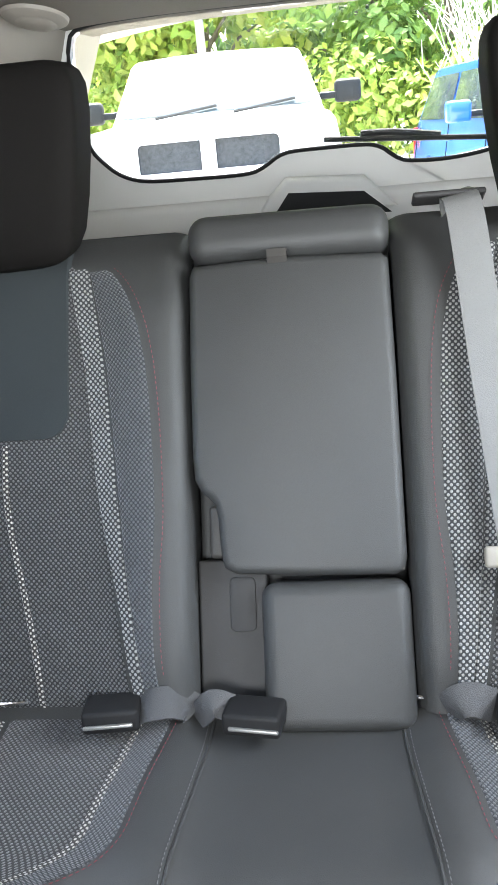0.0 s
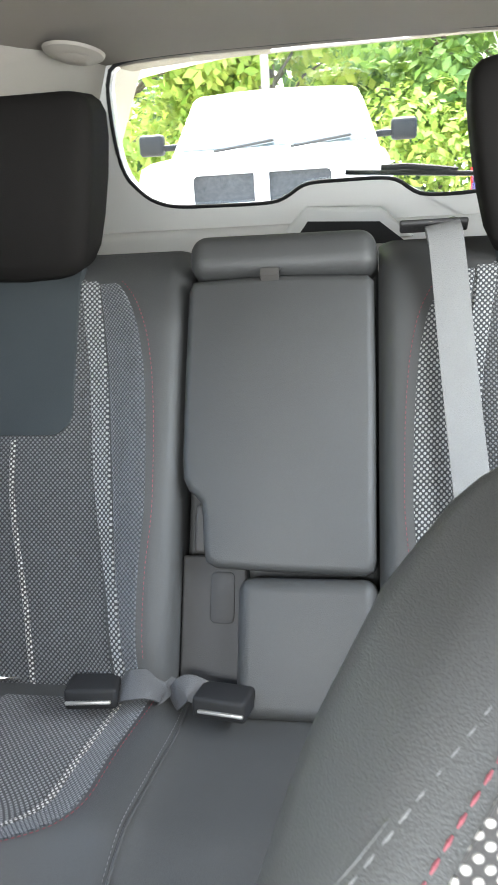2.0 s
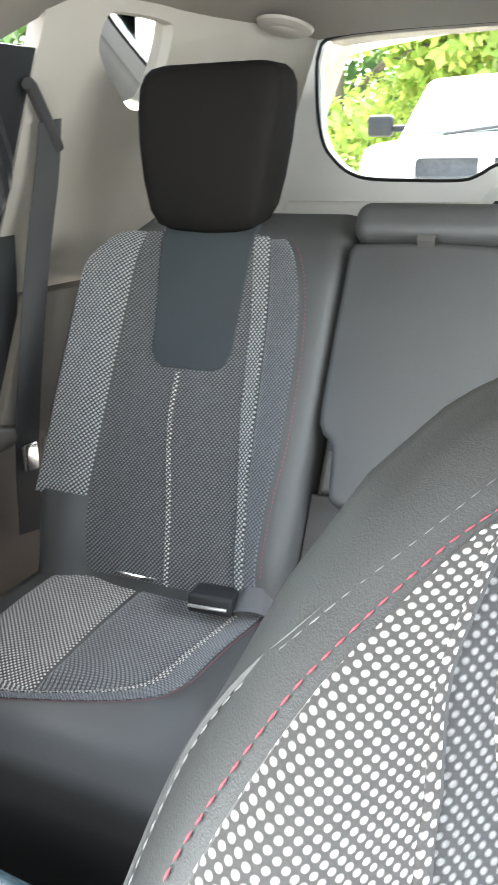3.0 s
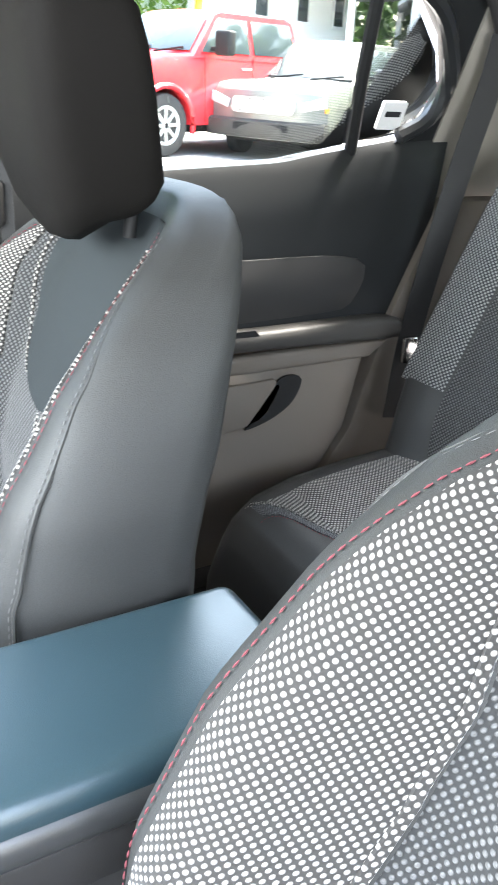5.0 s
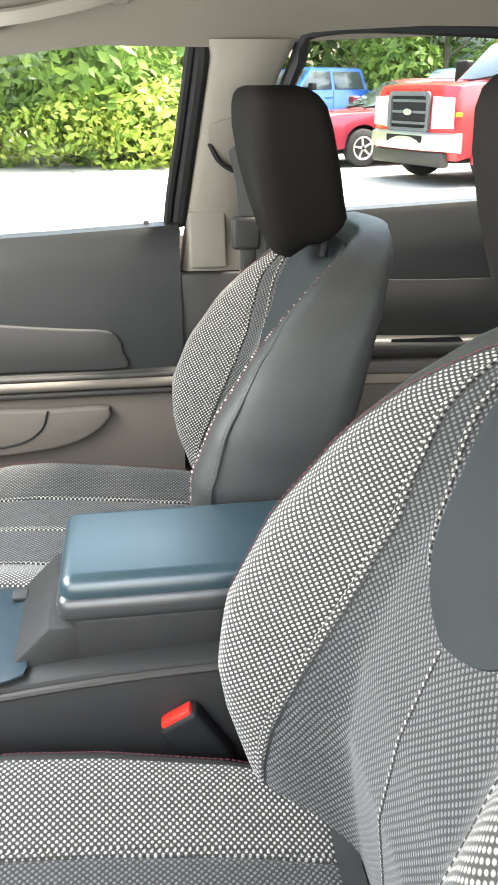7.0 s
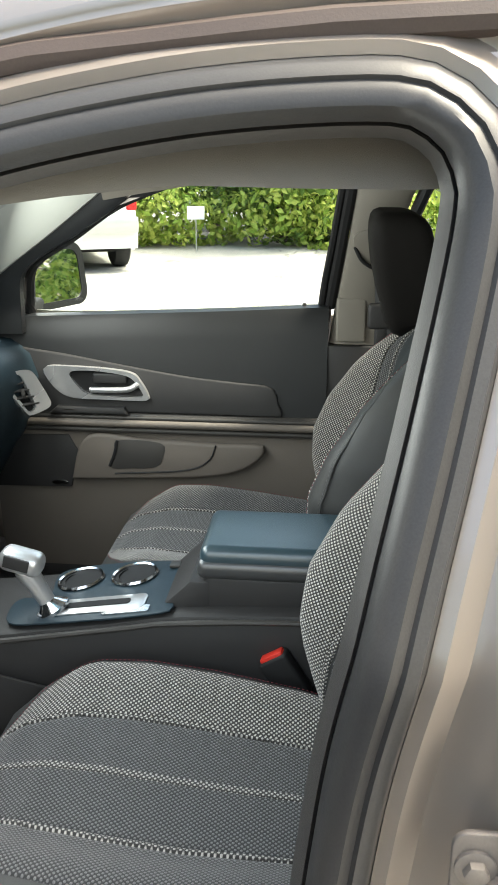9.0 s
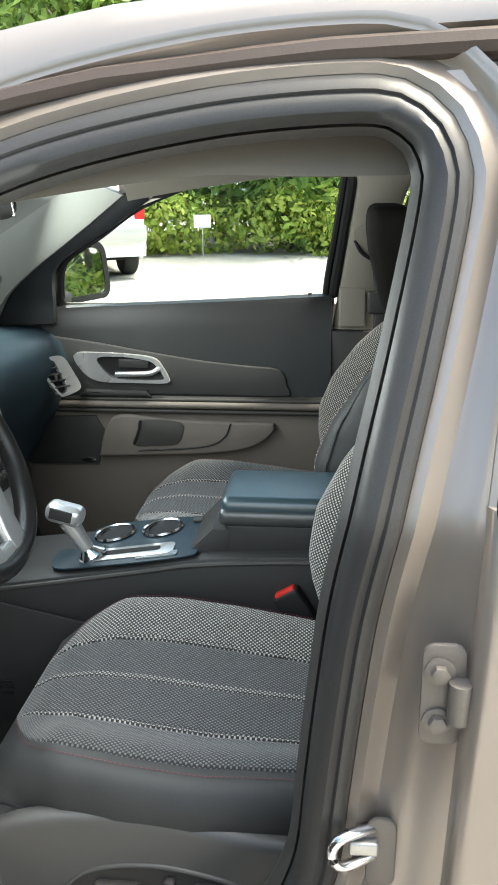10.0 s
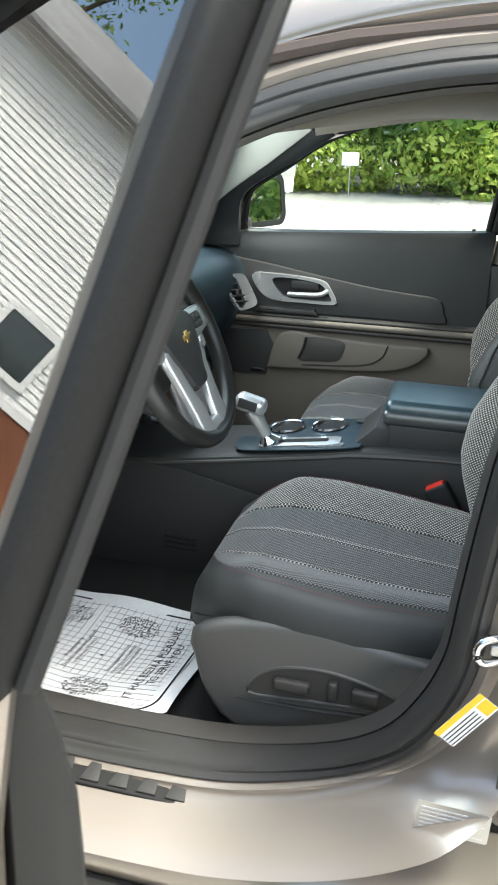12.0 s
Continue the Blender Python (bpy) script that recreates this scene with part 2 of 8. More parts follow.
def part(name, bm, material, parent, label="", sharp=38):
    """Links a bmesh as one mesh object under a thing or a part."""
    ob = new(name, finish(bm, name, material, True, sharp))
    if parent is not None:
        ob.parent = parent
        ob.matrix_parent_inverse = parent.matrix_world.inverted()
    if label:
        ob["label"] = label
    return ob


def thing(name, at, label, category, group="", kind=""):
    ob = new(name)
    ob.matrix_world = Matrix.Translation(at)
    ob.empty_display_size = 0.05
    bpy.context.view_layer.update()
    return tagged(ob, label, category, group, kind)


def solo(name, bm, material, label, category, group="", kind="", sharp=38):
    return tagged(part(name, bm, material, None, "", sharp), label, category, group, kind)


def sm(a, b, x):
    t = min(1.0, max(0.0, (x - a) / (b - a)))
    return t * t * (3 - 2 * t)


def lerp_table(tab, x):
    """Smooth reading of a short table of (x, value)."""
    if x <= tab[0][0]:
        return tab[0][1]
    for (x0, y0), (x1, y1) in zip(tab, tab[1:]):
        if x <= x1:
            t = (x - x0) / (x1 - x0)
            return y0 + (y1 - y0) * t
    return tab[-1][1]


def curve(pts, n, closed=False):
    """n points at even steps along a smooth line through pts."""
    P_ = [Vector(p) for p in pts]
    fine = []
    m = len(P_)
    for i in range(m if closed else m - 1):
        p1, p2 = P_[i], P_[(i + 1) % m]
        p0 = P_[i - 1] if (closed or i > 0) else p1 * 2 - p2
        p3 = P_[(i + 2) % m] if (closed or i + 2 < m) else p2 * 2 - p1
        for k in range(16):
            t = k / 16
            fine.append(0.5 * ((2 * p1) + (p2 - p0) * t + (2 * p0 - 5 * p1 + 4 * p2 - p3) * t * t + (3 * p1 - p0 - 3 * p2 + p3) * t ** 3))
    fine.append(P_[0].copy() if closed else P_[-1].copy())
    d = [0.0]
    for a, b in zip(fine, fine[1:]):
        d.append(d[-1] + (b - a).length)
    out, j = [], 0
    for i in range(n):
        s = d[-1] * i / (n if closed else n - 1)
        while j < len(d) - 2 and d[j + 1] < s:
            j += 1
        t = (s - d[j]) / max(1e-9, d[j + 1] - d[j])
        out.append(fine[j].lerp(fine[j + 1], min(1, max(0, t))))
    return out


def loft(sections, ring=True, caps=True, loop=False, matfn=None, uvfn=None):
    """Skins a row of sections with the same number of points. ring: each section is closed; loop: the row is closed."""
    bm = bmesh.new()
    uv = bm.loops.layers.uv.new("UVMap")
    rows = [[bm.verts.new(p) for p in s] for s in sections]
    n = len(sections[0])
    us, vs = [0.0], [0.0]
    for i in range(1, n + 1):
        us.append(us[-1] + (Vector(sections[len(sections) // 2][i % n]) - Vector(sections[len(sections) // 2][i - 1])).length)
    for a, b in zip(sections, sections[1:]):
        vs.append(vs[-1] + sum((Vector(p) - Vector(q)).length for p, q in zip(a[:: max(1, n // 6)], b[:: max(1, n // 6)])) / len(a[:: max(1, n // 6)]))
    vs.append(vs[-1] + 0.01)
    for j in range(len(rows) if loop else len(rows) - 1):
        ra, rb = rows[j], rows[(j + 1) % len(rows)]
        for i in range(n if ring else n - 1):
            k = (i + 1) % n
            try:
                f = bm.faces.new((ra[i], ra[k], rb[k], rb[i]))
            except ValueError:
                continue
            for lp, (ii, jj) in zip(f.loops, ((i, j), (i + 1, j), (i + 1, j + 1), (i, j + 1))):
                lp[uv].uv = uvfn(ii, jj) if uvfn else (us[ii], vs[jj])
            if matfn:
                f.material_index = matfn(i, j)
    if caps and ring and not loop:
        bm.faces.new(rows[0])
        bm.faces.new(rows[-1])
    return bm


def tube(path, r, n=10, closed=False, squash=1.0):
    """A rod of round section along a line; r may change along it."""
    secs = []
    m = len(path)
    up = Vector((0, 0, 1))
    for i, p in enumerate(path):
        p = Vector(p)
        a = Vector(path[i - 1] if (closed or i) else path[0])
        b = Vector(path[(i + 1) % m] if (closed or i < m - 1) else path[-1])
        d = (b - a).normalized()
        s = d.cross(up)
        if s.length < 0.2:
            s = d.cross(Vector((0, 1, 0)))
        s.normalize()
        w = s.cross(d)
        rr = r[i] if isinstance(r, (list, tuple)) else r
        secs.append([p + s * math.cos(2 * math.pi * k / n) * rr + w * math.sin(2 * math.pi * k / n) * rr * squash for k in range(n)])
    return loft(secs, True, not closed, closed)


def strap(path, normals, width, thick=0.0015):
    """A flat band along a line, facing the given normals."""
    secs = []
    for i, p in enumerate(path):
        d = (Vector(path[min(i + 1, len(path) - 1)]) - Vector(path[max(i - 1, 0)])).normalized()
        nn = Vector(normals[i] if isinstance(normals, list) else normals).normalized()
        s = d.cross(nn).normalized()
        nn = s.cross(d).normalized()
        wv = width[i] if isinstance(width, list) else width
        secs.append([Vector(p) + s * x * wv / 2 + nn * y * thick / 2 for x, y in ((-1, -1), (-0.5, -1.3), (0, -1.4), (0.5, -1.3), (1, -1), (1, 1), (0.5, 1.3), (0, 1.4), (-0.5, 1.3), (-1, 1))])
    return loft(secs)


def rbox(c, size, r=0.006, seg=3, m=None, taper=None):
    """A block with rounded edges, centred at c; m turns it."""
    bm = bmesh.new()
    bmesh.ops.create_cube(bm, size=1.0)
    for v in bm.verts:
        v.co = Vector((v.co.x * size[0], v.co.y * size[1], v.co.z * size[2]))
        if taper and v.co.z > 0:
            v.co.x *= taper[0]
            v.co.y *= taper[1]
    if r > 0:
        bmesh.ops.bevel(bm, geom=bm.edges[:], offset=min(r, 0.45 * min(size)), segments=seg, affect="EDGES", profile=0.5)
    bmesh.ops.transform(bm, matrix=Matrix.Translation(c) @ (m or Matrix.Identity(4)), verts=bm.verts)
    return bm


def prism(poly, place, depth, r=0.0, seg=2):
    """A plate: the outline poly (2D) laid out by place(u, v, w), from w = 0 to w = depth."""
    n = len(poly)
    area = sum(poly[i][0] * poly[(i + 1) % n][1] - poly[(i + 1) % n][0] * poly[i][1] for i in range(n))
    sg = 1.0 if area > 0 else -1.0

    def inset(d):
        out = []
        for i in range(n):
            (x0, y0), (x1, y1), (x2, y2) = poly[i - 1], poly[i], poly[(i + 1) % n]
            a_, b_ = Vector((x1 - x0, y1 - y0)), Vector((x2 - x1, y2 - y1))
            a_ = a_.normalized() if a_.length > 1e-9 else b_.normalized()
            b_ = b_.normalized() if b_.length > 1e-9 else a_
            m_ = Vector((-(a_.y + b_.y), a_.x + b_.x)) * sg
            m_ = m_.normalized() / max(0.5, math.sqrt(max(0.0, (1 + a_.dot(b_)) / 2))) if m_.length > 1e-9 else Vector((0, 0))
            out.append((x1 + m_.x * d, y1 + m_.y * d))
        return out
    dirn = 1.0 if depth > 0 else -1.0
    r = min(r, abs(depth) * 0.48)
    if r > 0:
        steps = [(r, 0.0)] + [(r * (1 - math.sin(math.pi / 2 * k / seg)), r * (1 - math.cos(math.pi / 2 * k / seg))) for k in range(1, seg + 1)]
        steps += [(r * (1 - math.cos(math.pi / 2 * k / seg)), abs(depth) - r + r * math.sin(math.pi / 2 * k / seg)) for k in range(0, seg + 1)]
    else:
        steps = [(0.0, 0.0), (0.0, abs(depth))]
    bm = bmesh.new()
    rows = [[bm.verts.new((u, v, w * dirn)) for u, v in inset(d)] for d, w in steps]
    for ra, rb2 in zip(rows, rows[1:]):
        for i in range(n):
            bm.faces.new((ra[i], ra[(i + 1) % n], rb2[(i + 1) % n], rb2[i]))
    caps = [bm.faces.new(rows[0]), bm.faces.new(rows[-1])]
    bmesh.ops.triangulate(bm, faces=caps)
    for v in bm.verts:
        v.co = place(*v.co)
    return bm


def merge(*bms):
    out = bms[0]
    for b in bms[1:]:
        me = bpy.data.meshes.new("tmp")
        b.to_mesh(me)
        b.free()
        out.from_mesh(me)
        bpy.data.meshes.remove(me)
    return out


def band(inner, outer, place, depth, r=0.0):
    """A frame between two outlines of the same number of points, with thickness."""
    secs = []
    for k in range(len(inner)):
        secs.append([place(*inner[k], 0), place(*outer[k], 0), place(*outer[k], depth), place(*inner[k], depth)])
    return loft(secs, True, False, True)


def roundrect(w, h, r, n=5, cx=0.0, cy=0.0):
    out = []
    for sx, sy, a0 in ((1, 1, 0), (-1, 1, 90), (-1, -1, 180), (1, -1, 270)):
        for k in range(n + 1):
            a = radians(a0 + 90 * k / n)
            out.append((cx + sx * (w / 2 - r) + r * math.cos(a), cy + sy * (h / 2 - r) + r * math.sin(a)))
    return out


def disc(c, r, depth, axis, n=28, bev=0.0):
    """A short round plate at c along axis."""
    axis = Vector(axis).normalized()
    q = axis.to_track_quat("Z", "Y").to_matrix()
    return prism([(r * math.cos(2 * math.pi * k / n), r * math.sin(2 * math.pi * k / n)) for k in range(n)],
                 lambda u, v, w: Vector(c) + q @ Vector((u, v, w)), depth, bev)


def lathe(c, axis, prof, n=32):
    """A turned shape: prof lists (along, radius) from c along axis."""
    axis = Vector(axis).normalized()
    q = axis.to_track_quat("Z", "Y").to_matrix()
    return loft([[Vector(c) + q @ Vector((r * math.cos(2 * math.pi * k / n), r * math.sin(2 * math.pi * k / n), a)) for k in range(n)] for a, r in prof])


def lettering(words, size, place, material, parent, name="lettering", thick=0.0004, align="CENTER"):
    """Raised print with the built-in font, laid out by place(u, v, w)."""
    cu = bpy.data.curves.new("t", "FONT")
    cu.body, cu.size, cu.align_x, cu.align_y = words, size, align, "CENTER"
    cu.resolution_u = 2
    tmp = bpy.data.objects.new("t", cu)
    scene.collection.objects.link(tmp)
    dg = bpy.context.evaluated_depsgraph_get()
    me = bpy.data.meshes.new_from_object(tmp.evaluated_get(dg))
    bpy.data.objects.remove(tmp)
    bm = bmesh.new()
    bm.from_mesh(me)
    for v in bm.verts:
        v.co = place(v.co.x, v.co.y, thick)
    return part(name, bm, material, parent)


def stitches(path, normals, material, parent, step=0.007, length=0.0045, r=0.0007, name="stitching"):
    """A row of short threads along a line."""
    L = [Vector(p) for p in path]
    d = [0.0]
    for a, b in zip(L, L[1:]):
        d.append(d[-1] + (b - a).length)
    verts, faces = [], []
    s, j = 0.0, 0
    while s + length < d[-1]:
        ends = []
        for q in (s, s + length):
            while j < len(d) - 2 and d[j + 1] < q:
                j += 1
            t = (q - d[j]) / max(1e-9, d[j + 1] - d[j])
            ends.append(L[j].lerp(L[j + 1], t))
        nn = Vector(normals[min(j, len(normals) - 1)] if isinstance(normals, list) else normals).normalized()
        dd = (ends[1] - ends[0]).normalized()
        sd = dd.cross(nn).normalized()
        b0 = len(verts)
        mid = (ends[0] + ends[1]) / 2
        for p, k in ((ends[0], 0.4), (mid, 1.0), (ends[1], 0.4)):
            for x, y in ((-1, -0.3), (-0.6, 0.9), (0.6, 0.9), (1, -0.3)):
                verts.append(p + sd * x * r * k + nn * (y * r * k + r * 0.3))
        for q in (0, 4):
            for x in range(3):
                faces.append((b0 + q + x, b0 + q + x + 1, b0 + q + x + 5, b0 + q + x + 4))
        s += step
    me = bpy.data.meshes.new(name)
    me.from_pydata(verts, [], faces)
    me.materials.append(material)
    ob = new(name, me)
    ob.parent = parent
    ob.matrix_parent_inverse = parent.matrix_world.inverted()
    return ob


# ---- front seats ----
def overlay(surf, lo, hi, v0, v1, off, nu=24, nv=40, ease=False):
    """A sewn-on panel that follows surf(u, v), between the edges lo(v) and hi(v), raised by off with a tucked rim."""
    bm = bmesh.new()
    uv = bm.loops.layers.uv.new("UVMap")
    rows, arc, prev = [], [0.0], None
    for j in range(nv + 1):
        t = j / nv
        if ease:
            t = 0.5 - 0.5 * math.cos(math.pi * t)
        v = v0 + (v1 - v0) * t
        a, b = lo(v), hi(v)
        row = []
        for i in range(nu + 1):
            u = a + (b - a) * i / nu
            p = surf(u, v)
            du, dv = surf(u + 0.002, v) - surf(u - 0.002, v), surf(u, v + 0.001) - surf(u, v - 0.001)
            n = du.cross(dv)
            n = n.normalized() if n.length > 1e-12 else Vector((0, 1, 0))
            if n.dot(Vector((0, 0.6, 0.8))) < 0:
                n = -n
            rim = i in (0, nu) or j in (0, nv)
            run = row[-1][2] + (p - row[-1][1]).length if row else surf(a, v).x * 0.5
            row.append((bm.verts.new(p + n * (off * (-1.0 if rim else 1.0))), p, run))
        if prev:
            arc.append(arc[-1] + (row[nu // 2][1] - prev[nu // 2][1]).length)
        rows.append(row)
        prev = row
    for j in range(nv):
        for i in range(nu):
            q = (rows[j][i], rows[j][i + 1], rows[j + 1][i + 1], rows[j + 1][i])
            f = bm.faces.new([w[0] for w in q])
            for lp, (w, jj) in zip(f.loops, zip(q, (j, j, j + 1, j + 1))):
                lp[uv].uv = (w[2], arc[jj])
    return bm


BACK_Y = [(0.52, -0.145), (0.6, -0.15), (0.7, -0.135), (0.8, -0.124), (0.88, -0.126), (0.96, -0.144), (1.04, -0.175), (1.1, -0.203), (1.15, -0.232), (1.19, -0.262), (1.225, -0.295)]
BACK_B = [(0.52, 0.028), (0.62, 0.08), (0.76, 0.11), (0.88, 0.118), (0.98, 0.114), (1.06, 0.095), (1.13, 0.058), (1.19, 0.018), (1.225, 0.0)]
BACK_W = [(0.52, 0.201), (0.62, 0.228), (0.75, 0.254), (0.86, 0.265), (0.96, 0.261), (1.04, 0.246), (1.1, 0.225), (1.15, 0.197), (1.185, 0.164), (1.205, 0.127), (1.215, 0.09)]
BACK_T = [(0.52, 0.095), (0.80, 0.095), (1.00, 0.085), (1.12, 0.066), (1.19, 0.045), (1.215, 0.030)]


def back_front(cx, u, z, bs=1.0, side_by=1.0):
    w, a = lerp_table(BACK_W, z), abs(u)
    y = lerp_table(BACK_Y, z) + lerp_table(BACK_B, z) * side_by * (1 + (bs - 1) * sm(0.80, 1.05, z)) * sm(0.40, 0.80, a)
    if a > 0.84:
        e = min(1.0, (a - 0.84) / 0.16)
        y -= 0.034 * (1 - math.sqrt(max(0, 1 - e * e)))
    return Vector((cx + w * max(-1.0, min(1.0, u)), y, z))


def headrest_mesh(cx, y0, z0, s=1.0, lean=0.26, square=0.30, tall=1.0, taper=0.28, chin=0.042):
    """A head restraint: flat front, tight corners, narrower below, its lower front edge hanging as a chin."""
    tab = ((0.000, 0.094, -0.012, 0.066), (0.008, 0.112, 0.004, 0.090), (0.030, 0.124, 0.014, 0.110), (0.080, 0.132, 0.019, 0.120), (0.140, 0.136, 0.016, 0.122), (0.195, 0.137, 0.008, 0.116),
           (0.230, 0.135, -0.001, 0.106), (0.247, 0.129, -0.008, 0.092), (0.257, 0.118, -0.016, 0.074), (0.262, 0.096, -0.026, 0.050))
    secs = []
    for dz, hw, yf, th in tab:
        hw *= 1 - taper * (1 - sm(0.0, 0.24, dz))
        sec = []
        for k in range(44):
            a = 2 * math.pi * k / 44
            c, sn = math.cos(a), math.sin(a)
            x = hw * s * math.copysign(abs(c) ** square, c)
            y = th / 2 * s * math.copysign(abs(sn) ** (square + 0.12), sn)
            low = 1 - sm(0.0, 0.10, dz)
            dip = chin * low * sm(-0.3, 1.0, sn) * (1 - 0.75 * (x / (hw * s)) ** 2) - 0.016 * low * sm(0.2, -0.8, sn)
            sec.append(Vector((cx + x, y0 + yf * s - th / 2 * s + y + lean * dz, z0 + dz * s * tall - dip)))
        secs.append(sec)
    return loft(secs)


def front_seat(cx, door, back_by=0.0, hy=-0.205, rise=0.0, recline=0.0, bs=1.0, hz=1.150, inboard=0.88, outboard=1.0, wrap=0.0):
    """A bucket seat with its cushion, backrest, head restraint and side cover. door: which way its door lies."""
    seat = thing("car_seat", (cx, 0.15, 0.42), "black leather front seat with pale tufted mesh panels and red stitching", "car seat", "front seats")
    post = lambda p: Vector((p.x, p.y - recline * max(0.0, p.z - 0.80), p.z + rise * sm(0.65, 1.10, p.z)))
    F = lambda u, z: post(back_front(cx, u, z, bs, outboard if u * door > 0 else 1.0))
    zs = [0.52 + (1.215 - 0.52) * (1 - (1 - j / 46) ** 1.35) for j in range(47)]
    secs = []
    for z in zs:
        w, t, yc = lerp_table(BACK_W, z), lerp_table(BACK_T, z), lerp_table(BACK_Y, z)
        s = [F(-1 + 2 * i / 48, z) for i in range(49)]
        yr = yc - t
        ye = back_front(cx, 1, z, bs).y
        for k in (0.2, 0.45, 0.7, 0.9):
            s.append(post(Vector((cx + w + 0.012 * math.sin(math.pi * k), ye + (yr - ye) * k, z))))
        s += [post(Vector((cx + w * x, yr - 0.018 * (1 - x * x), z))) for x in (0.93, 0.6, 0.2, -0.2, -0.6, -0.93)]
        for k in (0.9, 0.7, 0.45, 0.2):
            s.append(post(Vector((cx - w - 0.012 * math.sin(math.pi * k), ye + (yr - ye) * k, z))))
        secs.append(s)
    back = part("backrest", loft(secs), LEATHER, seat, sharp=60)
    top = lambda z: math.sqrt(max(0.0, 1 - ((z - 1.02) / 0.165) ** 2)) if z > 1.02 else 1.0
    edge = lambda z: 0.47 + 0.41 * top(z)
    seam = lambda z: min(lerp_table([(0.56, 0.86), (0.66, 0.765), (0.73, 0.68), (0.80, 0.60), (0.88, 0.54), (0.95, 0.515), (1.0, 0.52), (1.06, 0.57), (1.11, 0.64), (1.18, 0.68)], z), edge(z) - 0.03)
    pw = lambda z: lerp_table([(0.963, 0.02), (0.967, 0.10), (0.972, 0.165), (0.980, 0.235), (0.994, 0.315), (1.012, 0.375), (1.04, 0.43), (1.08, 0.50), (1.13, 0.57), (1.19, 0.60)], z)
    for sgn in (-1, 1):
        G_ = lambda u, z, sgn=sgn: F(u * sgn, z)
        edge = lambda z, m=(0.88 if sgn == door else inboard): 0.47 + (m - 0.47) * top(z)
        part("bolster_panel", overlay(G_, seam, edge, 0.57, 1.172, 0.0022, 18, 60), MESH, back, "pale tufted mesh")
        zz = [0.58 + 0.603 * i / 90 for i in range(91)]
        line = [G_(min(0.99, edge(z) + 0.030), z) + Vector((0, 0.0015, 0)) for z in zz]
        stitches(line, (0, 0.9, 0.3), RED_THREAD, back, 0.0082, 0.0058, 0.0008)
        flank = [G_(lerp_table([(0.58, 1.0), (0.90, 0.985), (1.0, 0.95), (1.08, 0.90), (1.14, 0.78), (1.19, 0.70)], z), z) + Vector((sgn * 0.001, 0.0012, 0)) for z in zz]
        if wrap and sgn != door:
            flank = []
            for z in zz:
                k = wrap * lerp_table([(0.58, 1.0), (0.90, 0.85), (1.02, 0.45), (1.07, 0.0)], z)
                if k > 0:
                    ye, yr = back_front(cx, 1, z, bs).y, lerp_table(BACK_Y, z) - lerp_table(BACK_T, z)
                    flank.append(post(Vector((cx + sgn * (lerp_table(BACK_W, z) + 0.012 * math.sin(math.pi * k) + 0.001), ye + (yr - ye) * k, z))))
                else:
                    flank.append(G_(lerp_table([(1.07, 1.0), (1.11, 0.93), (1.14, 0.84), (1.19, 0.72)], z), z) + Vector((sgn * 0.001, 0.0012, 0)))
            flank = [sum((flank[max(0, min(90, i + d))] for d in range(-4, 5)), Vector()) / 9 for i in range(91)]
        stitches(flank, (sgn, 0.8, 0), GREY_THREAD, back, 0.009, 0.006)
        part("seam_welt", tube([q - Vector((sgn * -0.002, 0.004, 0)) for q in flank], 0.0022, 6), LEATHER, back)
        part("piping_strip", overlay(G_, lambda z: seam(z) - 0.012, lambda z: seam(z) + 0.020, 0.575, 1.165, 0.0034, 4, 60), MESH, back)
        part("insert_edging", overlay(G_, lambda z: pw(z) - 0.004, lambda z: pw(z) + 0.024, 0.982, 1.17, 0.0038, 4, 50), MESH, back, "pale stitched edging")
    part("centre_panel", overlay(F, lambda z: -seam(z), seam, 0.57, 1.175, 0.0018, 40, 60), MESH_DARK, back, "grey tufted mesh")
    part("piping_strip", overlay(F, lambda z: -0.016, lambda z: 0.016, 0.575, 0.966, 0.0034, 4, 40), MESH, back)
    part("insert", overlay(F, lambda z: -pw(z), pw, 0.963, 1.19, 0.0042, 30, 60, True), SUEDE, back, "smooth dark suede-like insert")
    # head restraint on two posts
    hr = part("head_restraint", headrest_mesh(cx, hy, hz, 1.02, tall=0.80, taper=0.20, chin=0.032), HEADREST_M, seat, "plain black head restraint", sharp=70)
    for sx in (-0.065, 0.065):
        part("post", tube([(cx + sx, hy - 0.057, hz - 0.02), (cx + sx, hy - 0.063, hz + 0.065)], 0.007, 10), RUBBER_BLACK, hr)
        part("post_collar", lathe((cx + sx, hy - 0.057, hz + 0.030), (0, -0.3, 1), [(0, 0.021), (0.010, 0.022), (0.017, 0.014)], 16), LID_EDGE, hr)
    # cushion
    CT = [(-0.14, 0.640), (-0.02, 0.655), (0.12, 0.667), (0.24, 0.680), (0.32, 0.683), (0.385, 0.672), (0.422, 0.650), (0.440, 0.615), (0.448, 0.575)]
    CW = [(-0.14, 0.205), (-0.02, 0.240), (0.12, 0.262), (0.22, 0.262), (0.30, 0.250), (0.37, 0.222), (0.42, 0.182), (0.448, 0.140)]

    def C(u, y):
        a = abs(u)
        w = lerp_table(CW, y)
        z = lerp_table(CT, y) + 0.026 * sm(0.40, 0.78, a) * (1 - sm(0.30, 0.42, y))
        if a > 0.80:
            e = min(1.0, (a - 0.80) / 0.20)
            z -= 0.050 * (1 - math.sqrt(max(0, 1 - e * e)))
        return Vector((cx + w * max(-1.0, min(1.0, u)), y, z))
    ys = [-0.14 + 0.588 * (1 - (1 - j / 40) ** 1.5) for j in range(41)]
    secs = []
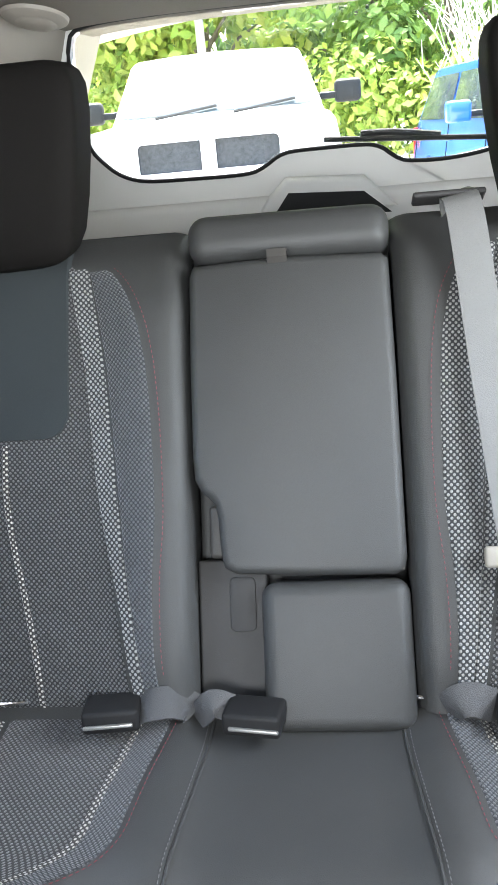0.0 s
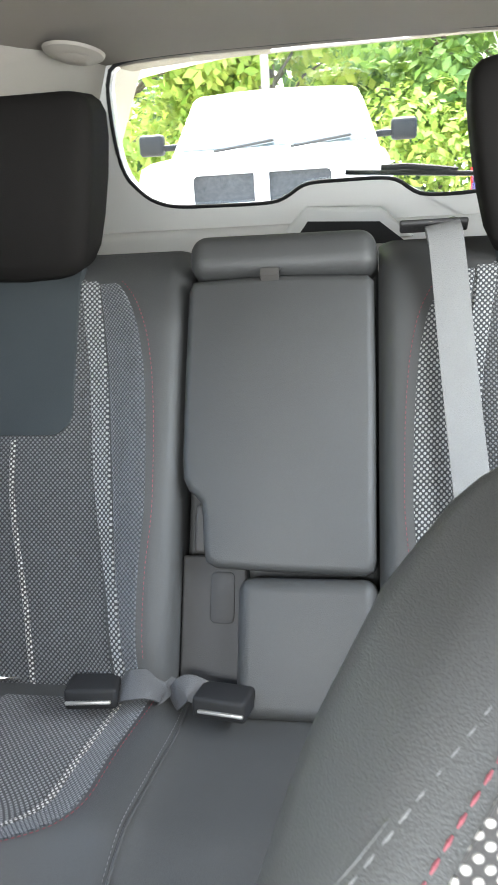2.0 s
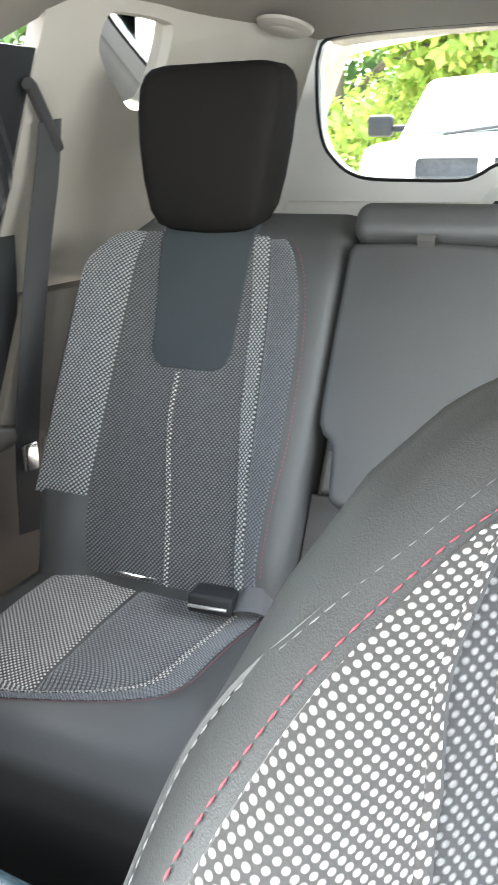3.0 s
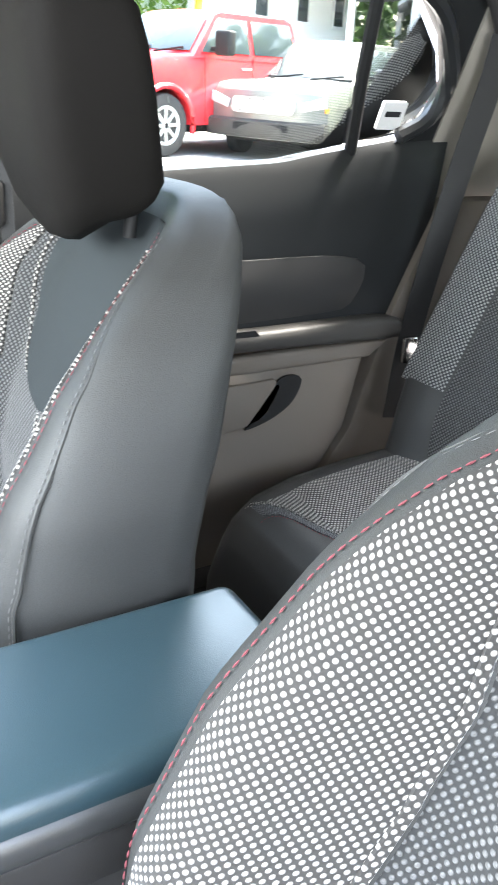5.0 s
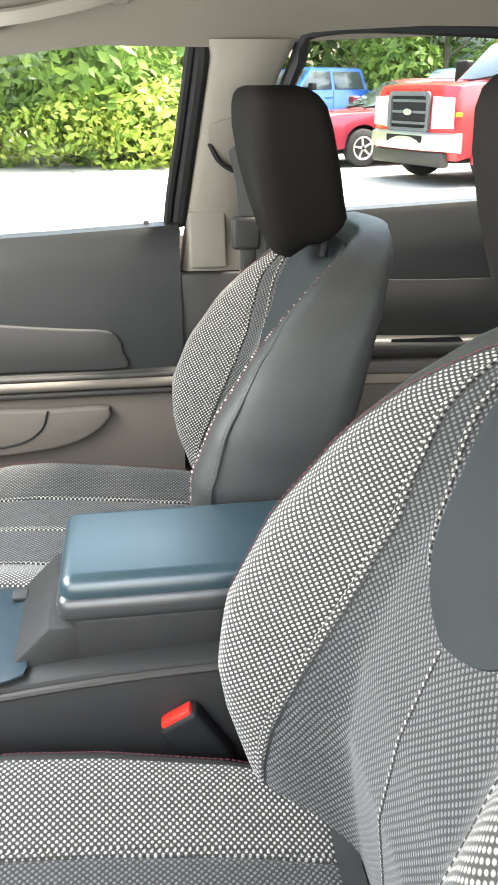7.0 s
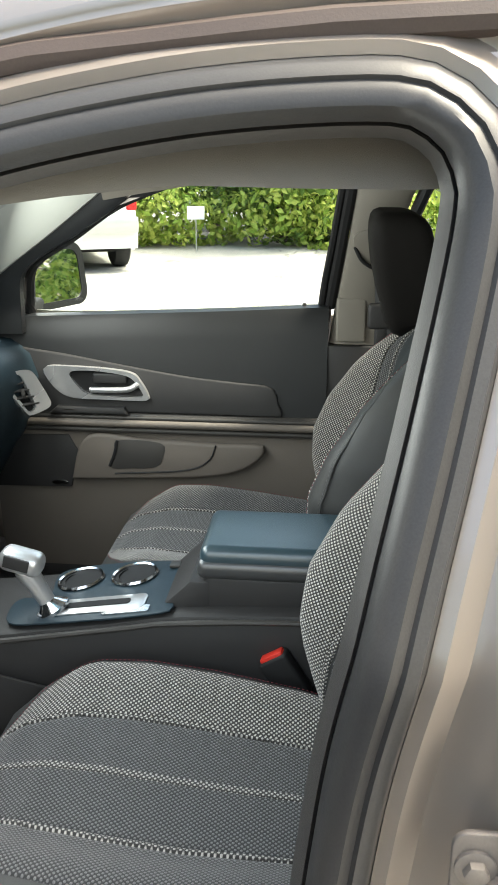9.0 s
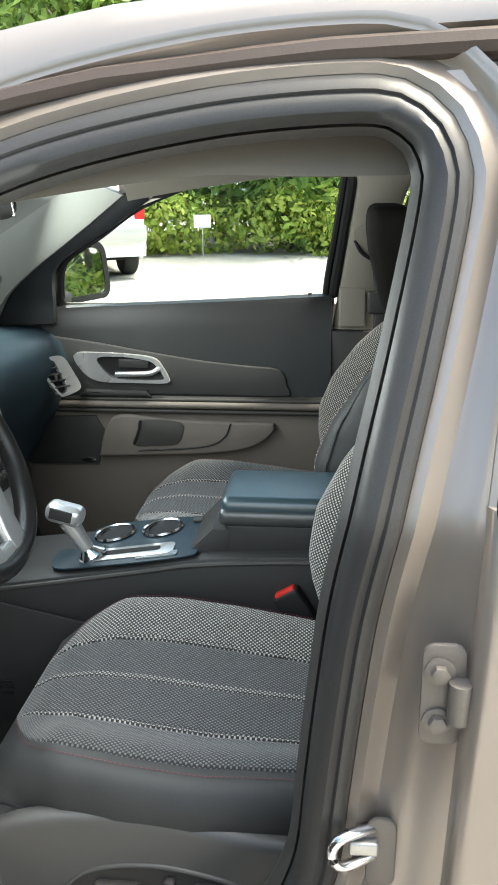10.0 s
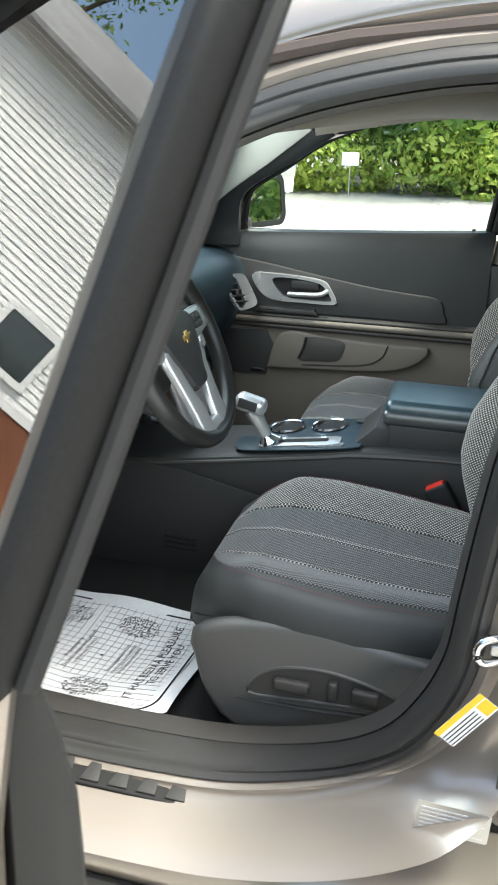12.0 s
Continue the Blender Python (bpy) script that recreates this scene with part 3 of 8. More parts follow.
    for y in ys:
        w = lerp_table(CW, y)
        s = [C(-1 + 2 * i / 44, y) for i in range(45)]
        zb = 0.545
        for k in (0.3, 0.65, 1.0):
            s.append(Vector((cx + w * (1 - 0.05 * k), y, s[44].z + (zb - s[44].z) * k)))
        for k in (1.0, 0.65, 0.3):
            s.append(Vector((cx - w * (1 - 0.05 * k), y, s[0].z + (zb - s[0].z) * k)))
        secs.append(s)
    cushion = part("cushion", loft(secs), LEATHER, seat, sharp=60)
    endy = lambda y: math.sqrt(max(0.0, 1 - ((y - 0.32) / 0.11) ** 2)) if y > 0.32 else 1.0
    for sgn in (-1, 1):
        G_ = lambda u, y, sgn=sgn: C(u * sgn, y)
        wide = 0.86 if sgn != door else 0.84
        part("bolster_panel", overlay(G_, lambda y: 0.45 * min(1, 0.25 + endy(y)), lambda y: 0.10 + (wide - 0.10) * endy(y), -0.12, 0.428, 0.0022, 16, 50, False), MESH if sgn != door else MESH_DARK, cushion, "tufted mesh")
        part("piping_strip", overlay(G_, lambda y: 0.425, lambda y: 0.465, -0.12, 0.418, 0.0036, 4, 50), MESH, cushion)
        line = [G_(0.10 + (wide - 0.06) * endy(y), y) + Vector((0, 0, 0.002)) for y in [-0.10 + 0.525 * i / 60 for i in range(61)]]
        stitches(line, (0, 0.1, 1), RED_THREAD, cushion)
    part("centre_panel", overlay(C, lambda y: -0.44, lambda y: 0.44, -0.12, 0.431, 0.0018, 36, 50), MESH_DARK, cushion, "grey tufted mesh")
    part("piping_strip", overlay(C, lambda y: -0.04, lambda y: 0.04, -0.12, 0.428, 0.0036, 4, 50), MESH, cushion)
    # sewn seam along the leather flank of the cushion
    rim = []
    for y in [-0.10 + 0.53 * i / 60 for i in range(61)]:
        w_, z_ = lerp_table(CW, y), C(door, y).z
        rim.append(Vector((cx + door * (w_ * 0.985 + 0.001), y, z_ + (0.545 - z_) * 0.30)))
    part("seam_welt", tube(rim, 0.0026, 6), LEATHER, cushion)
    stitches([q + Vector((0, 0, 0.006)) for q in rim], (door, 0, 0.4), GREY_THREAD, cushion, 0.008, 0.005)
    # moulded side cover with switches
    X = lambda y, z, w: Vector((cx + door * (0.226 + w), y, z))
    cover = part("side_cover", prism([p[:2] for p in curve([(0.405, 0.600, 0), (0.33, 0.634, 0), (0.19, 0.645, 0), (0.04, 0.622, 0), (-0.07, 0.600, 0), (-0.10, 0.54, 0), (-0.02, 0.505, 0), (0.08, 0.462, 0), (0.20, 0.430, 0), (0.32, 0.415, 0), (0.375, 0.470, 0), (0.400, 0.545, 0)], 48, True)],
                                     X, 0.036, 0.016, 4), COVER, seat, "charcoal moulded seat side cover")
    # not sunk into the cover: darker colour paints the shade of a recess
    part("switch_panel", prism([p[:2] for p in curve([(0.300, 0.503, 0), (0.262, 0.556, 0), (0.17, 0.572, 0), (0.07, 0.552, 0), (0.025, 0.522, 0), (0.10, 0.512, 0), (0.2, 0.507, 0)], 30, True)],
                               lambda y, z, w: X(y, z, 0.0335 + w), 0.004), PLASTIC_MID, cover, "switch panel with a recess's shade put into its dark colour")
    part("panel_lip", tube([X(p.x, p.y, 0.0365) for p in curve([(0.300, 0.503, 0), (0.262, 0.556, 0), (0.17, 0.572, 0), (0.07, 0.552, 0), (0.025, 0.522, 0), (0.10, 0.512, 0), (0.2, 0.507, 0)], 40, True)], 0.0035, 8, True), COVER, cover)
    part("cover_ledge", tube([X(0.32, 0.487, 0.033), X(0.2, 0.490, 0.036), X(0.06, 0.500, 0.036), X(-0.04, 0.522, 0.03)], 0.006, 8, squash=0.6), PLASTIC, cover)
    for y, z, w, h in ((0.222, 0.536, 0.062, 0.022), (0.152, 0.541, 0.017, 0.036), (0.098, 0.540, 0.046, 0.024)):
        part("switch", rbox(X(y, z, 0.043), (0.016, w, h), 0.005, 3), PLASTIC_MID, cover)
    part("rail", rbox((cx + door * 0.20, 0.14, 0.425), (0.045, 0.46, 0.036), 0.006), RUBBER_BLACK, seat, "black steel seat rail")
    part("rail", rbox((cx - door * 0.20, 0.14, 0.425), (0.045, 0.46, 0.036), 0.006), RUBBER_BLACK, seat, "black steel seat rail")
    part("rail_cap", rbox((cx + door * 0.20, 0.30, 0.428), (0.05, 0.05, 0.05), 0.008), PLASTIC_GREY, seat)
    part("base_frame", rbox((cx, 0.14, 0.485), (0.42, 0.44, 0.10), 0.012), RUBBER_BLACK, seat)
    seat.matrix_world = Matrix.Translation((0, back_by, 0)) @ seat.matrix_world
    return seat


driver_seat = front_seat(-0.390, -1, -0.01, -0.249, 0.015, 0.12, 0.80, 1.168, 0.88, 0.62, 0.30)
passenger_seat = front_seat(0.395, 1, -0.008, -0.170, -0.035, 0.0, 0.85, 1.158, 0.80)
passenger_seat["label"] = "black leather passenger seat with pale tufted mesh panels beside the console"


def buckle(at, aim, seatname="seat_belt_buckle", pressed=True):
    """A belt buckle on its stalk, with a red release button."""
    b = thing(seatname, at, "black seat belt buckle with a red release button", "buckle", "belt buckles")
    at, aim = Vector(at), Vector(aim).normalized()
    q = aim.to_track_quat("Z", "Y").to_matrix().to_4x4()
    part("stalk", strap([at - aim * 0.10, at - aim * 0.05, at], q @ Vector((0, 1, 0)), 0.030, 0.006), RUBBER_BLACK, b)
    body = part("body", rbox(at + aim * 0.030, (0.028, 0.052, 0.084), 0.006, 3, q), RUBBER_BLACK, b)
    part("button", rbox(at + aim * 0.068, (0.020, 0.042, 0.018), 0.004, 2, q), RED_PLASTIC, body, "red release button")
    return b


buckle((-0.126, -0.014, 0.640), (0.05, 0.42, 0.65))

# ---- rear bench ----
RB = Vector((0, -0.80, 0.76))
EH, EN = Vector((0, -0.495, 0.869)), Vector((0, 0.869, 0.495))


def LB(x, n, h):
    """A place on the rear backrest: across, out of its face, up along it."""
    return RB + Vector((x, 0, 0)) + EN * n + EH * h


def bbox(x0, x1, n0, n1, h0, h1, r=0.02, seg=4):
    bm = rbox((0, 0, 0), (x1 - x0, n1 - n0, h1 - h0), r, seg)
    for v in bm.verts:
        v.co = LB(v.co.x + (x0 + x1) / 2, v.co.y + (n0 + n1) / 2, v.co.z + (h0 + h1) / 2)
    return bm


def rear_place(cx, sgn, inner, outer, name, label):
    """One outer seat of the bench: backrest with mesh panels, head restraint. sgn: the way to its door."""
    seat = thing(name, (cx, -0.75, 0.66), label, "car seat", "rear seats")
    W0, W1 = (inner - cx) * sgn, (outer - cx) * sgn      # inner edge (negative) and outer edge

    def B(u, h):
        x = u
        side = sm(0.095, 0.17, u) * 0.030 + sm(0.095, 0.18, -u) * 0.022
        n = -0.012 + side * (1 - sm(0.49, 0.61, h)) - 0.05 * sm(0.53, 0.65, h) ** 2 - 0.02 * (1 - sm(-0.05, 0.06, h))
        if u > W1 - 0.035:
            n -= 0.05 * ((u - W1 + 0.035) / 0.035) ** 2
        if u < W0 + 0.025:
            n -= 0.022 * ((W0 + 0.025 - u) / 0.025) ** 2
        return LB(cx + sgn * x, n, h)
    lim = lambda h: W1 - 0.085 * sm(0.44, 0.62, h) - 0.03 * (1 - sm(0.0, 0.2, h))
    secs = []
    for j in range(45):
        h = -0.05 + 0.680 * (1 - (1 - j / 44) ** 1.3)
        b = lim(h)
        s = []
        for i in range(41):
            u = W0 + (b - W0) * i / 40
            p = B(u, h)
            if u > b - 0.035:
                p = p - EN * 0.05 * ((u - b + 0.035) / 0.035) ** 2 * (0 if b > W1 - 0.001 else 1)
            s.append(p)
        s += [LB(cx + sgn * b, -0.09, h), LB(cx + sgn * (b - 0.02), -0.12, h), LB(cx + sgn * (W0 + 0.02), -0.12, h), LB(cx + sgn * W0, -0.09, h)]
        secs.append(s)
    back = part("backrest", loft(secs), LEATHER, seat, sharp=65)
    G_ = lambda u, h: B(u, h)
    flip = 1 if sgn > 0 else -1
    Gs = lambda u, h: B(u * flip, h) if flip > 0 else B(-u, h)
    roundtop = lambda h: math.sqrt(max(0.0, 1 - ((h - 0.46) / 0.125) ** 2)) if h > 0.46 else 1.0
    tab_i = [(0.0, -0.160), (0.16, -0.136), (0.43, -0.112), (0.58, -0.088)]
    ci = lambda h: lerp_table(tab_i, h)

    def pan(name_, a, b, h0, h1, off, m_, nu=14, nv=44, lab="", ease=False):
        lo, hi = (a, b) if sgn > 0 else ((lambda h: -b(h)), (lambda h: -a(h)))
        S_ = (lambda u, h: B(u, h)) if sgn > 0 else (lambda u, h: B(-u, h))
        return part(name_, overlay(S_, lo, hi, h0, h1, off, nu, nv, ease), m_, back, lab)
    iseam = lambda h: ci(h) - 0.008 - (0.052 + 0.016 * sm(0.1, 0.4, h)) * roundtop(h) * (1 - 0.5 * sm(0.25, 0.0, h))
    # driver-side panel takes a paler mesh: the light on it is put into colour
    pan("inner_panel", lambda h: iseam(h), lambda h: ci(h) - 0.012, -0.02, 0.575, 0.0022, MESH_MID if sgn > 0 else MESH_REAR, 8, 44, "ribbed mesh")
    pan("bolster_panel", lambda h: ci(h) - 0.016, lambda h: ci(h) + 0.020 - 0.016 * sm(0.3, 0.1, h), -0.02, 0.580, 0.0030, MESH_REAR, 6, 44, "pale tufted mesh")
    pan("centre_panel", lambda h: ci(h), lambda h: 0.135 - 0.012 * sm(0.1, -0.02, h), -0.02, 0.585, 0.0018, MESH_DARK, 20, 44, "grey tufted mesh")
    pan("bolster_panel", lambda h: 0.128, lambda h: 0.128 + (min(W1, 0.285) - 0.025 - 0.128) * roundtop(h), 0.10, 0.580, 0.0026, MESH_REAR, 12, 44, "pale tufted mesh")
    pan("piping_strip", lambda h: 0.012 - 0.045 * sm(0.3, 0.0, h) - 0.004, lambda h: 0.022 - 0.045 * sm(0.3, 0.0, h) + 0.003, -0.02, 0.342, 0.0034, MESH, 3, 30)
    pw = lambda h: 0.080 + 0.012 * sm(0.38, 0.58, h) if h > 0.38 else 0.042 + 0.038 * math.sqrt(max(0, 1 - ((0.38 - h) / 0.042) ** 2))
    pan("insert", lambda h: 0.012 * sm(0.35, 0.6, h) - pw(h), lambda h: 0.012 * sm(0.35, 0.6, h) + pw(h), 0.3385, 0.60, 0.0042, SUEDE, 22, 40, "smooth dark suede-like insert", True)
    line = [B(iseam(h) - 0.008, h) + EN * 0.002 for h in [0.03 + 0.54 * i / 70 for i in range(71)]]
    stitches(line, EN, RED_THREAD, back)
    hrb = headrest_mesh(0, 0, 0, 0.97, -0.08, 0.22, 1.0, 0.12, 0.010)
    for v in hrb.verts:
        v.co = Vector((cx + sgn * 0.014 + v.co.x * 0.98, v.co.y - 1.085, v.co.z + 1.262))
    hr = part("head_restraint", hrb, HEADREST_M, seat, "plain black head restraint", sharp=70)
    for sx in (-0.06, 0.06):
        part("post", tube([(cx + sgn * 0.014 + sx, -1.135, 1.20), (cx + sgn * 0.014 + sx, -1.135, 1.30)], 0.006, 10), BRIGHT, hr)
    return seat


rear_right = rear_place(0.375, 1, 0.138, 0.630, "rear_car_seat", "black leather rear seat with tufted mesh panels")
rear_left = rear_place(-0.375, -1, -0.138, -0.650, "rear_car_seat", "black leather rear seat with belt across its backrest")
# centre of the bench, with the folded armrest
centre = thing("rear_centre_seat", (0, -0.78, 0.70), "black leather centre backrest with a folded armrest", "car seat", "rear seats")
part("back_board", bbox(-0.137, 0.137, -0.13, -0.062, -0.05, 0.600, 0.01), LEATHER, centre)
part("top_roll", bbox(-0.136, 0.134, -0.10, 0.006, 0.566, 0.632, 0.026, 6), LEATHER, centre)
ARM = lambda u, v, w: LB(u, w - 0.055 + 0.006 * (1 - (u / 0.14) ** 2), v)
notch = [(0.132, 0.545), (0.126, 0.560), (0.0, 0.563), (-0.124, 0.560), (-0.132, 0.552), (-0.134, 0.40), (-0.134, 0.165), (-0.130, 0.150), (-0.118, 0.145), (0.0, 0.148), (0.082, 0.152), (0.096, 0.160), (0.100, 0.176), (0.103, 0.225), (0.106, 0.240), (0.113, 0.249), (0.124, 0.258), (0.132, 0.274), (0.134, 0.30), (0.134, 0.42)]
fill = []
for (x0, y0), (x1, y1) in zip(notch, notch[1:] + notch[:1]):
    k_ = max(1, int(math.hypot(x1 - x0, y1 - y0) / 0.012))
    fill += [(x0 + (x1 - x0) * i / k_, y0 + (y1 - y0) * i / k_) for i in range(k_)]
arm = part("armrest", prism(fill, ARM, 0.058, 0.012, 4), LEATHER, centre, "folded black leather armrest")
part("pull_strap", strap([LB(0.012, 0.000, 0.548), LB(0.012, 0.014, 0.560), LB(0.012, 0.014, 0.568), LB(0.012, -0.004, 0.574)], EN, 0.026, 0.003), PLASTIC_MID, arm, "grey fabric pull tab")
part("cup_door", bbox(0.066, 0.116, -0.05, -0.012, 0.172, 0.240, 0.006), PLASTIC_MID, centre)
part("lower_pad", bbox(-0.136, 0.051, -0.07, 0.006, -0.045, 0.140, 0.020, 5), LEATHER, centre, "padded leather below the armrest")
part("lower_recess", bbox(0.045, 0.136, -0.08, -0.034, -0.04, 0.170, 0.004), PLASTIC, centre)
part("recess_panel", prism(roundrect(0.034, 0.070, 0.008, 4, 0.078, 0.112), lambda u, v, w: LB(u, -0.036 + w, v), 0.004, 0.0015), PLASTIC, centre)

# bench cushion
bench = thing("rear_bench_cushion", (0, -0.6, 0.45), "black leather rear bench cushion with mesh seat areas", "car seat", "rear seats")
BT = [(-0.93, 0.700), (-0.84, 0.716), (-0.70, 0.720), (-0.58, 0.716), (-0.50, 0.700), (-0.455, 0.668), (-0.435, 0.620), (-0.43, 0.56)]


def RC(u, y):
    a = abs(u)
    z = lerp_table(BT, y) + 0.018 * sm(0.10, 0.16, a) * (1 - sm(0.16, 0.24, a)) * (1 - sm(-0.6, -0.48, y)) + 0.012 * sm(0.42, 0.52, a) - 0.10 * sm(0.56, 0.64, a) ** 2
    return Vector((u, y, z))


secs = []
for j in range(37):
    y = -0.93 + 0.50 * (1 - (1 - j / 36) ** 1.6)
    secs.append([RC(-0.63 + 1.26 * i / 60, y) for i in range(61)] + [Vector((0.63, y, 0.50)), Vector((-0.63, y, 0.50))])
cush = part("cushion", loft(secs), LEATHER, bench, sharp=60)
for sgn in (-1, 1):
    S_ = lambda u, y, sgn=sgn: RC(u, y)
    ed = lambda y: 0.165 + 0.035 * sm(-0.84, -0.60, y) + 0.33 * sm(-0.66, -0.475, y) ** 2.2
    for nm, a, b, off, m_ in (("inner_panel", lambda y: ed(y), lambda y: ed(y) + 0.046, 0.0022, MESH_MID), ("bolster_panel", lambda y: ed(y) + 0.042, lambda y: max(ed(y) + 0.046, 0.40), 0.0028, MESH_DARK),
                              ("piping_strip", lambda y: ed(y) + 0.040, lambda y: ed(y) + 0.050, 0.0036, MESH), ("outer_panel", lambda y: max(0.395, ed(y) + 0.044), lambda y: max(0.55, ed(y) + 0.05), 0.0022, MESH)):
        lo, hi = (a, b) if sgn > 0 else ((lambda y, b=b: -b(y)), (lambda y, a=a: -a(y)))
        part(nm, overlay(S_, lo, hi, -0.885, -0.475, off, 14, 36), m_, cush)
    ys = [-0.88 + 0.41 * i / 50 for i in range(51)]
    stitches([RC(sgn * (ed(y) - 0.007), y) + Vector((0, 0, 0.0015)) for y in ys], (0, 0, 1), RED_THREAD, cush)
    part("seam_welt", tube([RC(sgn * (0.118 + 0.025 * sm(-0.8, -0.5, y)), y) + Vector((0, 0, 0.0005)) for y in ys], 0.0022, 6), LEATHER, cush)
    stitches([RC(sgn * (0.124 + 0.025 * sm(-0.8, -0.5, y)), y) + Vector((0, 0, 0.001)) for y in ys], (0, 0, 1), GREY_THREAD, cush, 0.006, 0.004)

# lap-belt buckles and webbing lying at the back of the bench
for x0, kind_ in ((0.242, 0), (0.062, 1), (-0.262, 1)):
    c = Vector((x0, -0.775 if kind_ else -0.785, 0.752))
    bk = thing("seat_belt_buckle", c, "black rear seat belt buckle lying on the bench", "buckle", "belt buckles")
    tilt = pose(0, 0, 0, 8, 0, -8 if kind_ else 6)
    body = part("body", rbox(c, (0.072, 0.050, 0.030), 0.006, 3, tilt), RUBBER_BLACK, bk)
    part("mouth", rbox(c + Vector((0, 0.027, 0.001)), (0.062, 0.005, 0.005), 0.002, 2, tilt), ZINC, body, "bright metal slot edge")
lapbelt = thing("lap_belt", (0.17, -0.79, 0.745), "grey webbing belt tucked between the buckles", "seat belt", "seat belts")
part("webbing", strap(curve([(0.212, -0.790, 0.752), (0.190, -0.782, 0.766), (0.168, -0.788, 0.764), (0.150, -0.80, 0.748), (0.142, -0.80, 0.738)], 16), (0, 0.5, 0.9), 0.042, 0.003), WEBBING, lapbelt)
part("webbing_loop", strap(curve([(0.140, -0.80, 0.730), (0.128, -0.790, 0.748), (0.114, -0.79, 0.760), (0.092, -0.79, 0.752)], 14), (0.2, 0.7, 0.6), 0.034, 0.003), WEBBING, lapbelt)
lapbelt2 = thing("lap_belt", (-0.18, -0.79, 0.745), "dark webbing belt beside a buckle on the bench", "seat belt", "seat belts")
part("webbing", strap(curve([(-0.170, -0.80, 0.730), (-0.180, -0.788, 0.756), (-0.20, -0.788, 0.762), (-0.225, -0.79, 0.750)], 14), (0.1, 0.7, 0.6), 0.040, 0.003), WEBBING, lapbelt2)
for x in (0.15, -0.165, 0.40):
    bar = solo("seat_anchor", tube(curve([(x - 0.035, -0.835, 0.742), (x - 0.03, -0.815, 0.744), (x + 0.03, -0.815, 0.744), (x + 0.035, -0.835, 0.742)], 12), 0.003, 8), BRIGHT, "bright steel anchor bar between cushion and backrest", "anchor", "seat anchors")

# three-point belt over the rear backrest
belt = thing("rear_seat_belt", LB(-0.2, 0.02, 0.55), "grey shoulder belt hanging down the rear backrest", "seat belt", "seat belts")
bp_ = curve([LB(-0.222, -0.06, 0.636), LB(-0.226, 0.002, 0.628), LB(-0.231, 0.024, 0.58), LB(-0.243, 0.034, 0.40), LB(-0.260, 0.036, 0.20), LB(-0.263, 0.032, 0.178)], 30)
part("webbing", strap(bp_, EN, 0.047, 0.002), WEBBING_PALE, belt)
part("guide", bbox(-0.262, -0.168, -0.03, 0.002, 0.628, 0.636, 0.004), PLASTIC, belt, "grey plastic belt guide")
tg = part("tongue", bbox(-0.292, -0.222, 0.026, 0.038, 0.150, 0.176, 0.005), TRIM_BEIGE, belt, "pale plastic belt tongue")
part("latch_plate", band(roundrect(0.024, 0.040, 0.004, 4, -0.257, 0.122), [(a, b) for a, b in roundrect(0.038, 0.062, 0.006, 4, -0.257, 0.125)], lambda u, v, w: LB(u, 0.028 + w, v), 0.003), BRIGHT, tg, "bright steel latch plate")
part("lower_webbing", strap(curve([LB(-0.270, 0.026, 0.155), LB(-0.30, 0.026, 0.08), LB(-0.315, 0.022, -0.02)], 14), EN, 0.047, 0.002), WEBBING_DARK, belt)

# the bench stands a little lower and further back than it is drawn
SIT = Matrix.Translation((0, -0.8775, 0.784)) @ Matrix.Rotation(0.0708, 4, "Z") @ Matrix.Rotation(-0.031, 4, "X") @ Matrix.Scale(0.92, 4) @ Matrix.Translation((0, 0.85, -0.80))
bpy.context.view_layer.update()
for ob in list(scene.objects):
    if ob.parent is None and ob.name.split(".")[0] in ("rear_car_seat", "rear_centre_seat", "rear_bench_cushion", "lap_belt", "seat_anchor", "rear_seat_belt") or ob.name in ("seat_belt_buckle.001", "seat_belt_buckle.002", "seat_belt_buckle.003"):
        ob.matrix_world = SIT @ ob.matrix_world

# ---- centre console ----
console = thing("centre_console", (0, 0.3, 0.42), "charcoal centre console with padded armrest lid and cup holders", "console")
base = curve([(0.92, 0.66, 0), (0.60, 0.690, 0), (0.30, 0.735, 0), (0.20, 0.752, 0), (0.0, 0.765, 0), (-0.28, 0.765, 0)], 30)
secs = []
for p in base:
    y, z = p.x, p.y
    hw = 0.108 + 0.020 * sm(0.2, 0.9, y)
    secs.append([Vector((-hw, y, 0.40)), Vector((-hw - 0.003, y, z - 0.07)), Vector((-hw, y, z - 0.018)), Vector((-hw + 0.006, y, z - 0.004)), Vector((-hw + 0.014, y, z)), Vector((-0.05, y, z - 0.002)), Vector((0.05, y, z - 0.002)),
                 Vector((hw - 0.014, y, z)), Vector((hw - 0.006, y, z - 0.004)), Vector((hw, y, z - 0.018)), Vector((hw + 0.003, y, z - 0.07)), Vector((hw, y, 0.40))])
part("body", loft(secs), PLASTIC, console)
part("body_edge", tube([Vector((-0.108 - 0.020 * sm(0.2, 0.9, p.x), p.x, p.y - 0.012)) for p in base], 0.005, 8), PLASTIC_MID, console)
# armrest box
box_ = part("armrest_box", rbox((0.014, -0.057, 0.778), (0.176, 0.40, 0.075), 0.012, 3), PLASTIC, console)
part("box_nose", prism([(0.130, 0.745), (0.222, 0.745), (0.210, 0.757), (0.166, 0.801), (0.130, 0.801)], lambda y, z, w: Vector((-0.074 + w, y, z)), 0.176, 0.006), PLASTIC, console)
lid = part("armrest_lid", rbox((0.014, -0.045, 0.842), (0.176, 0.391, 0.040), 0.017, 6), LID_VINYL, console, "padded dark leather armrest lid, sky's teal reflection in its colour")
part("lid_base", rbox((0.014, -0.045, 0.823), (0.186, 0.400, 0.036), 0.015, 6), LID_EDGE, console, "rolled leather lid edge")
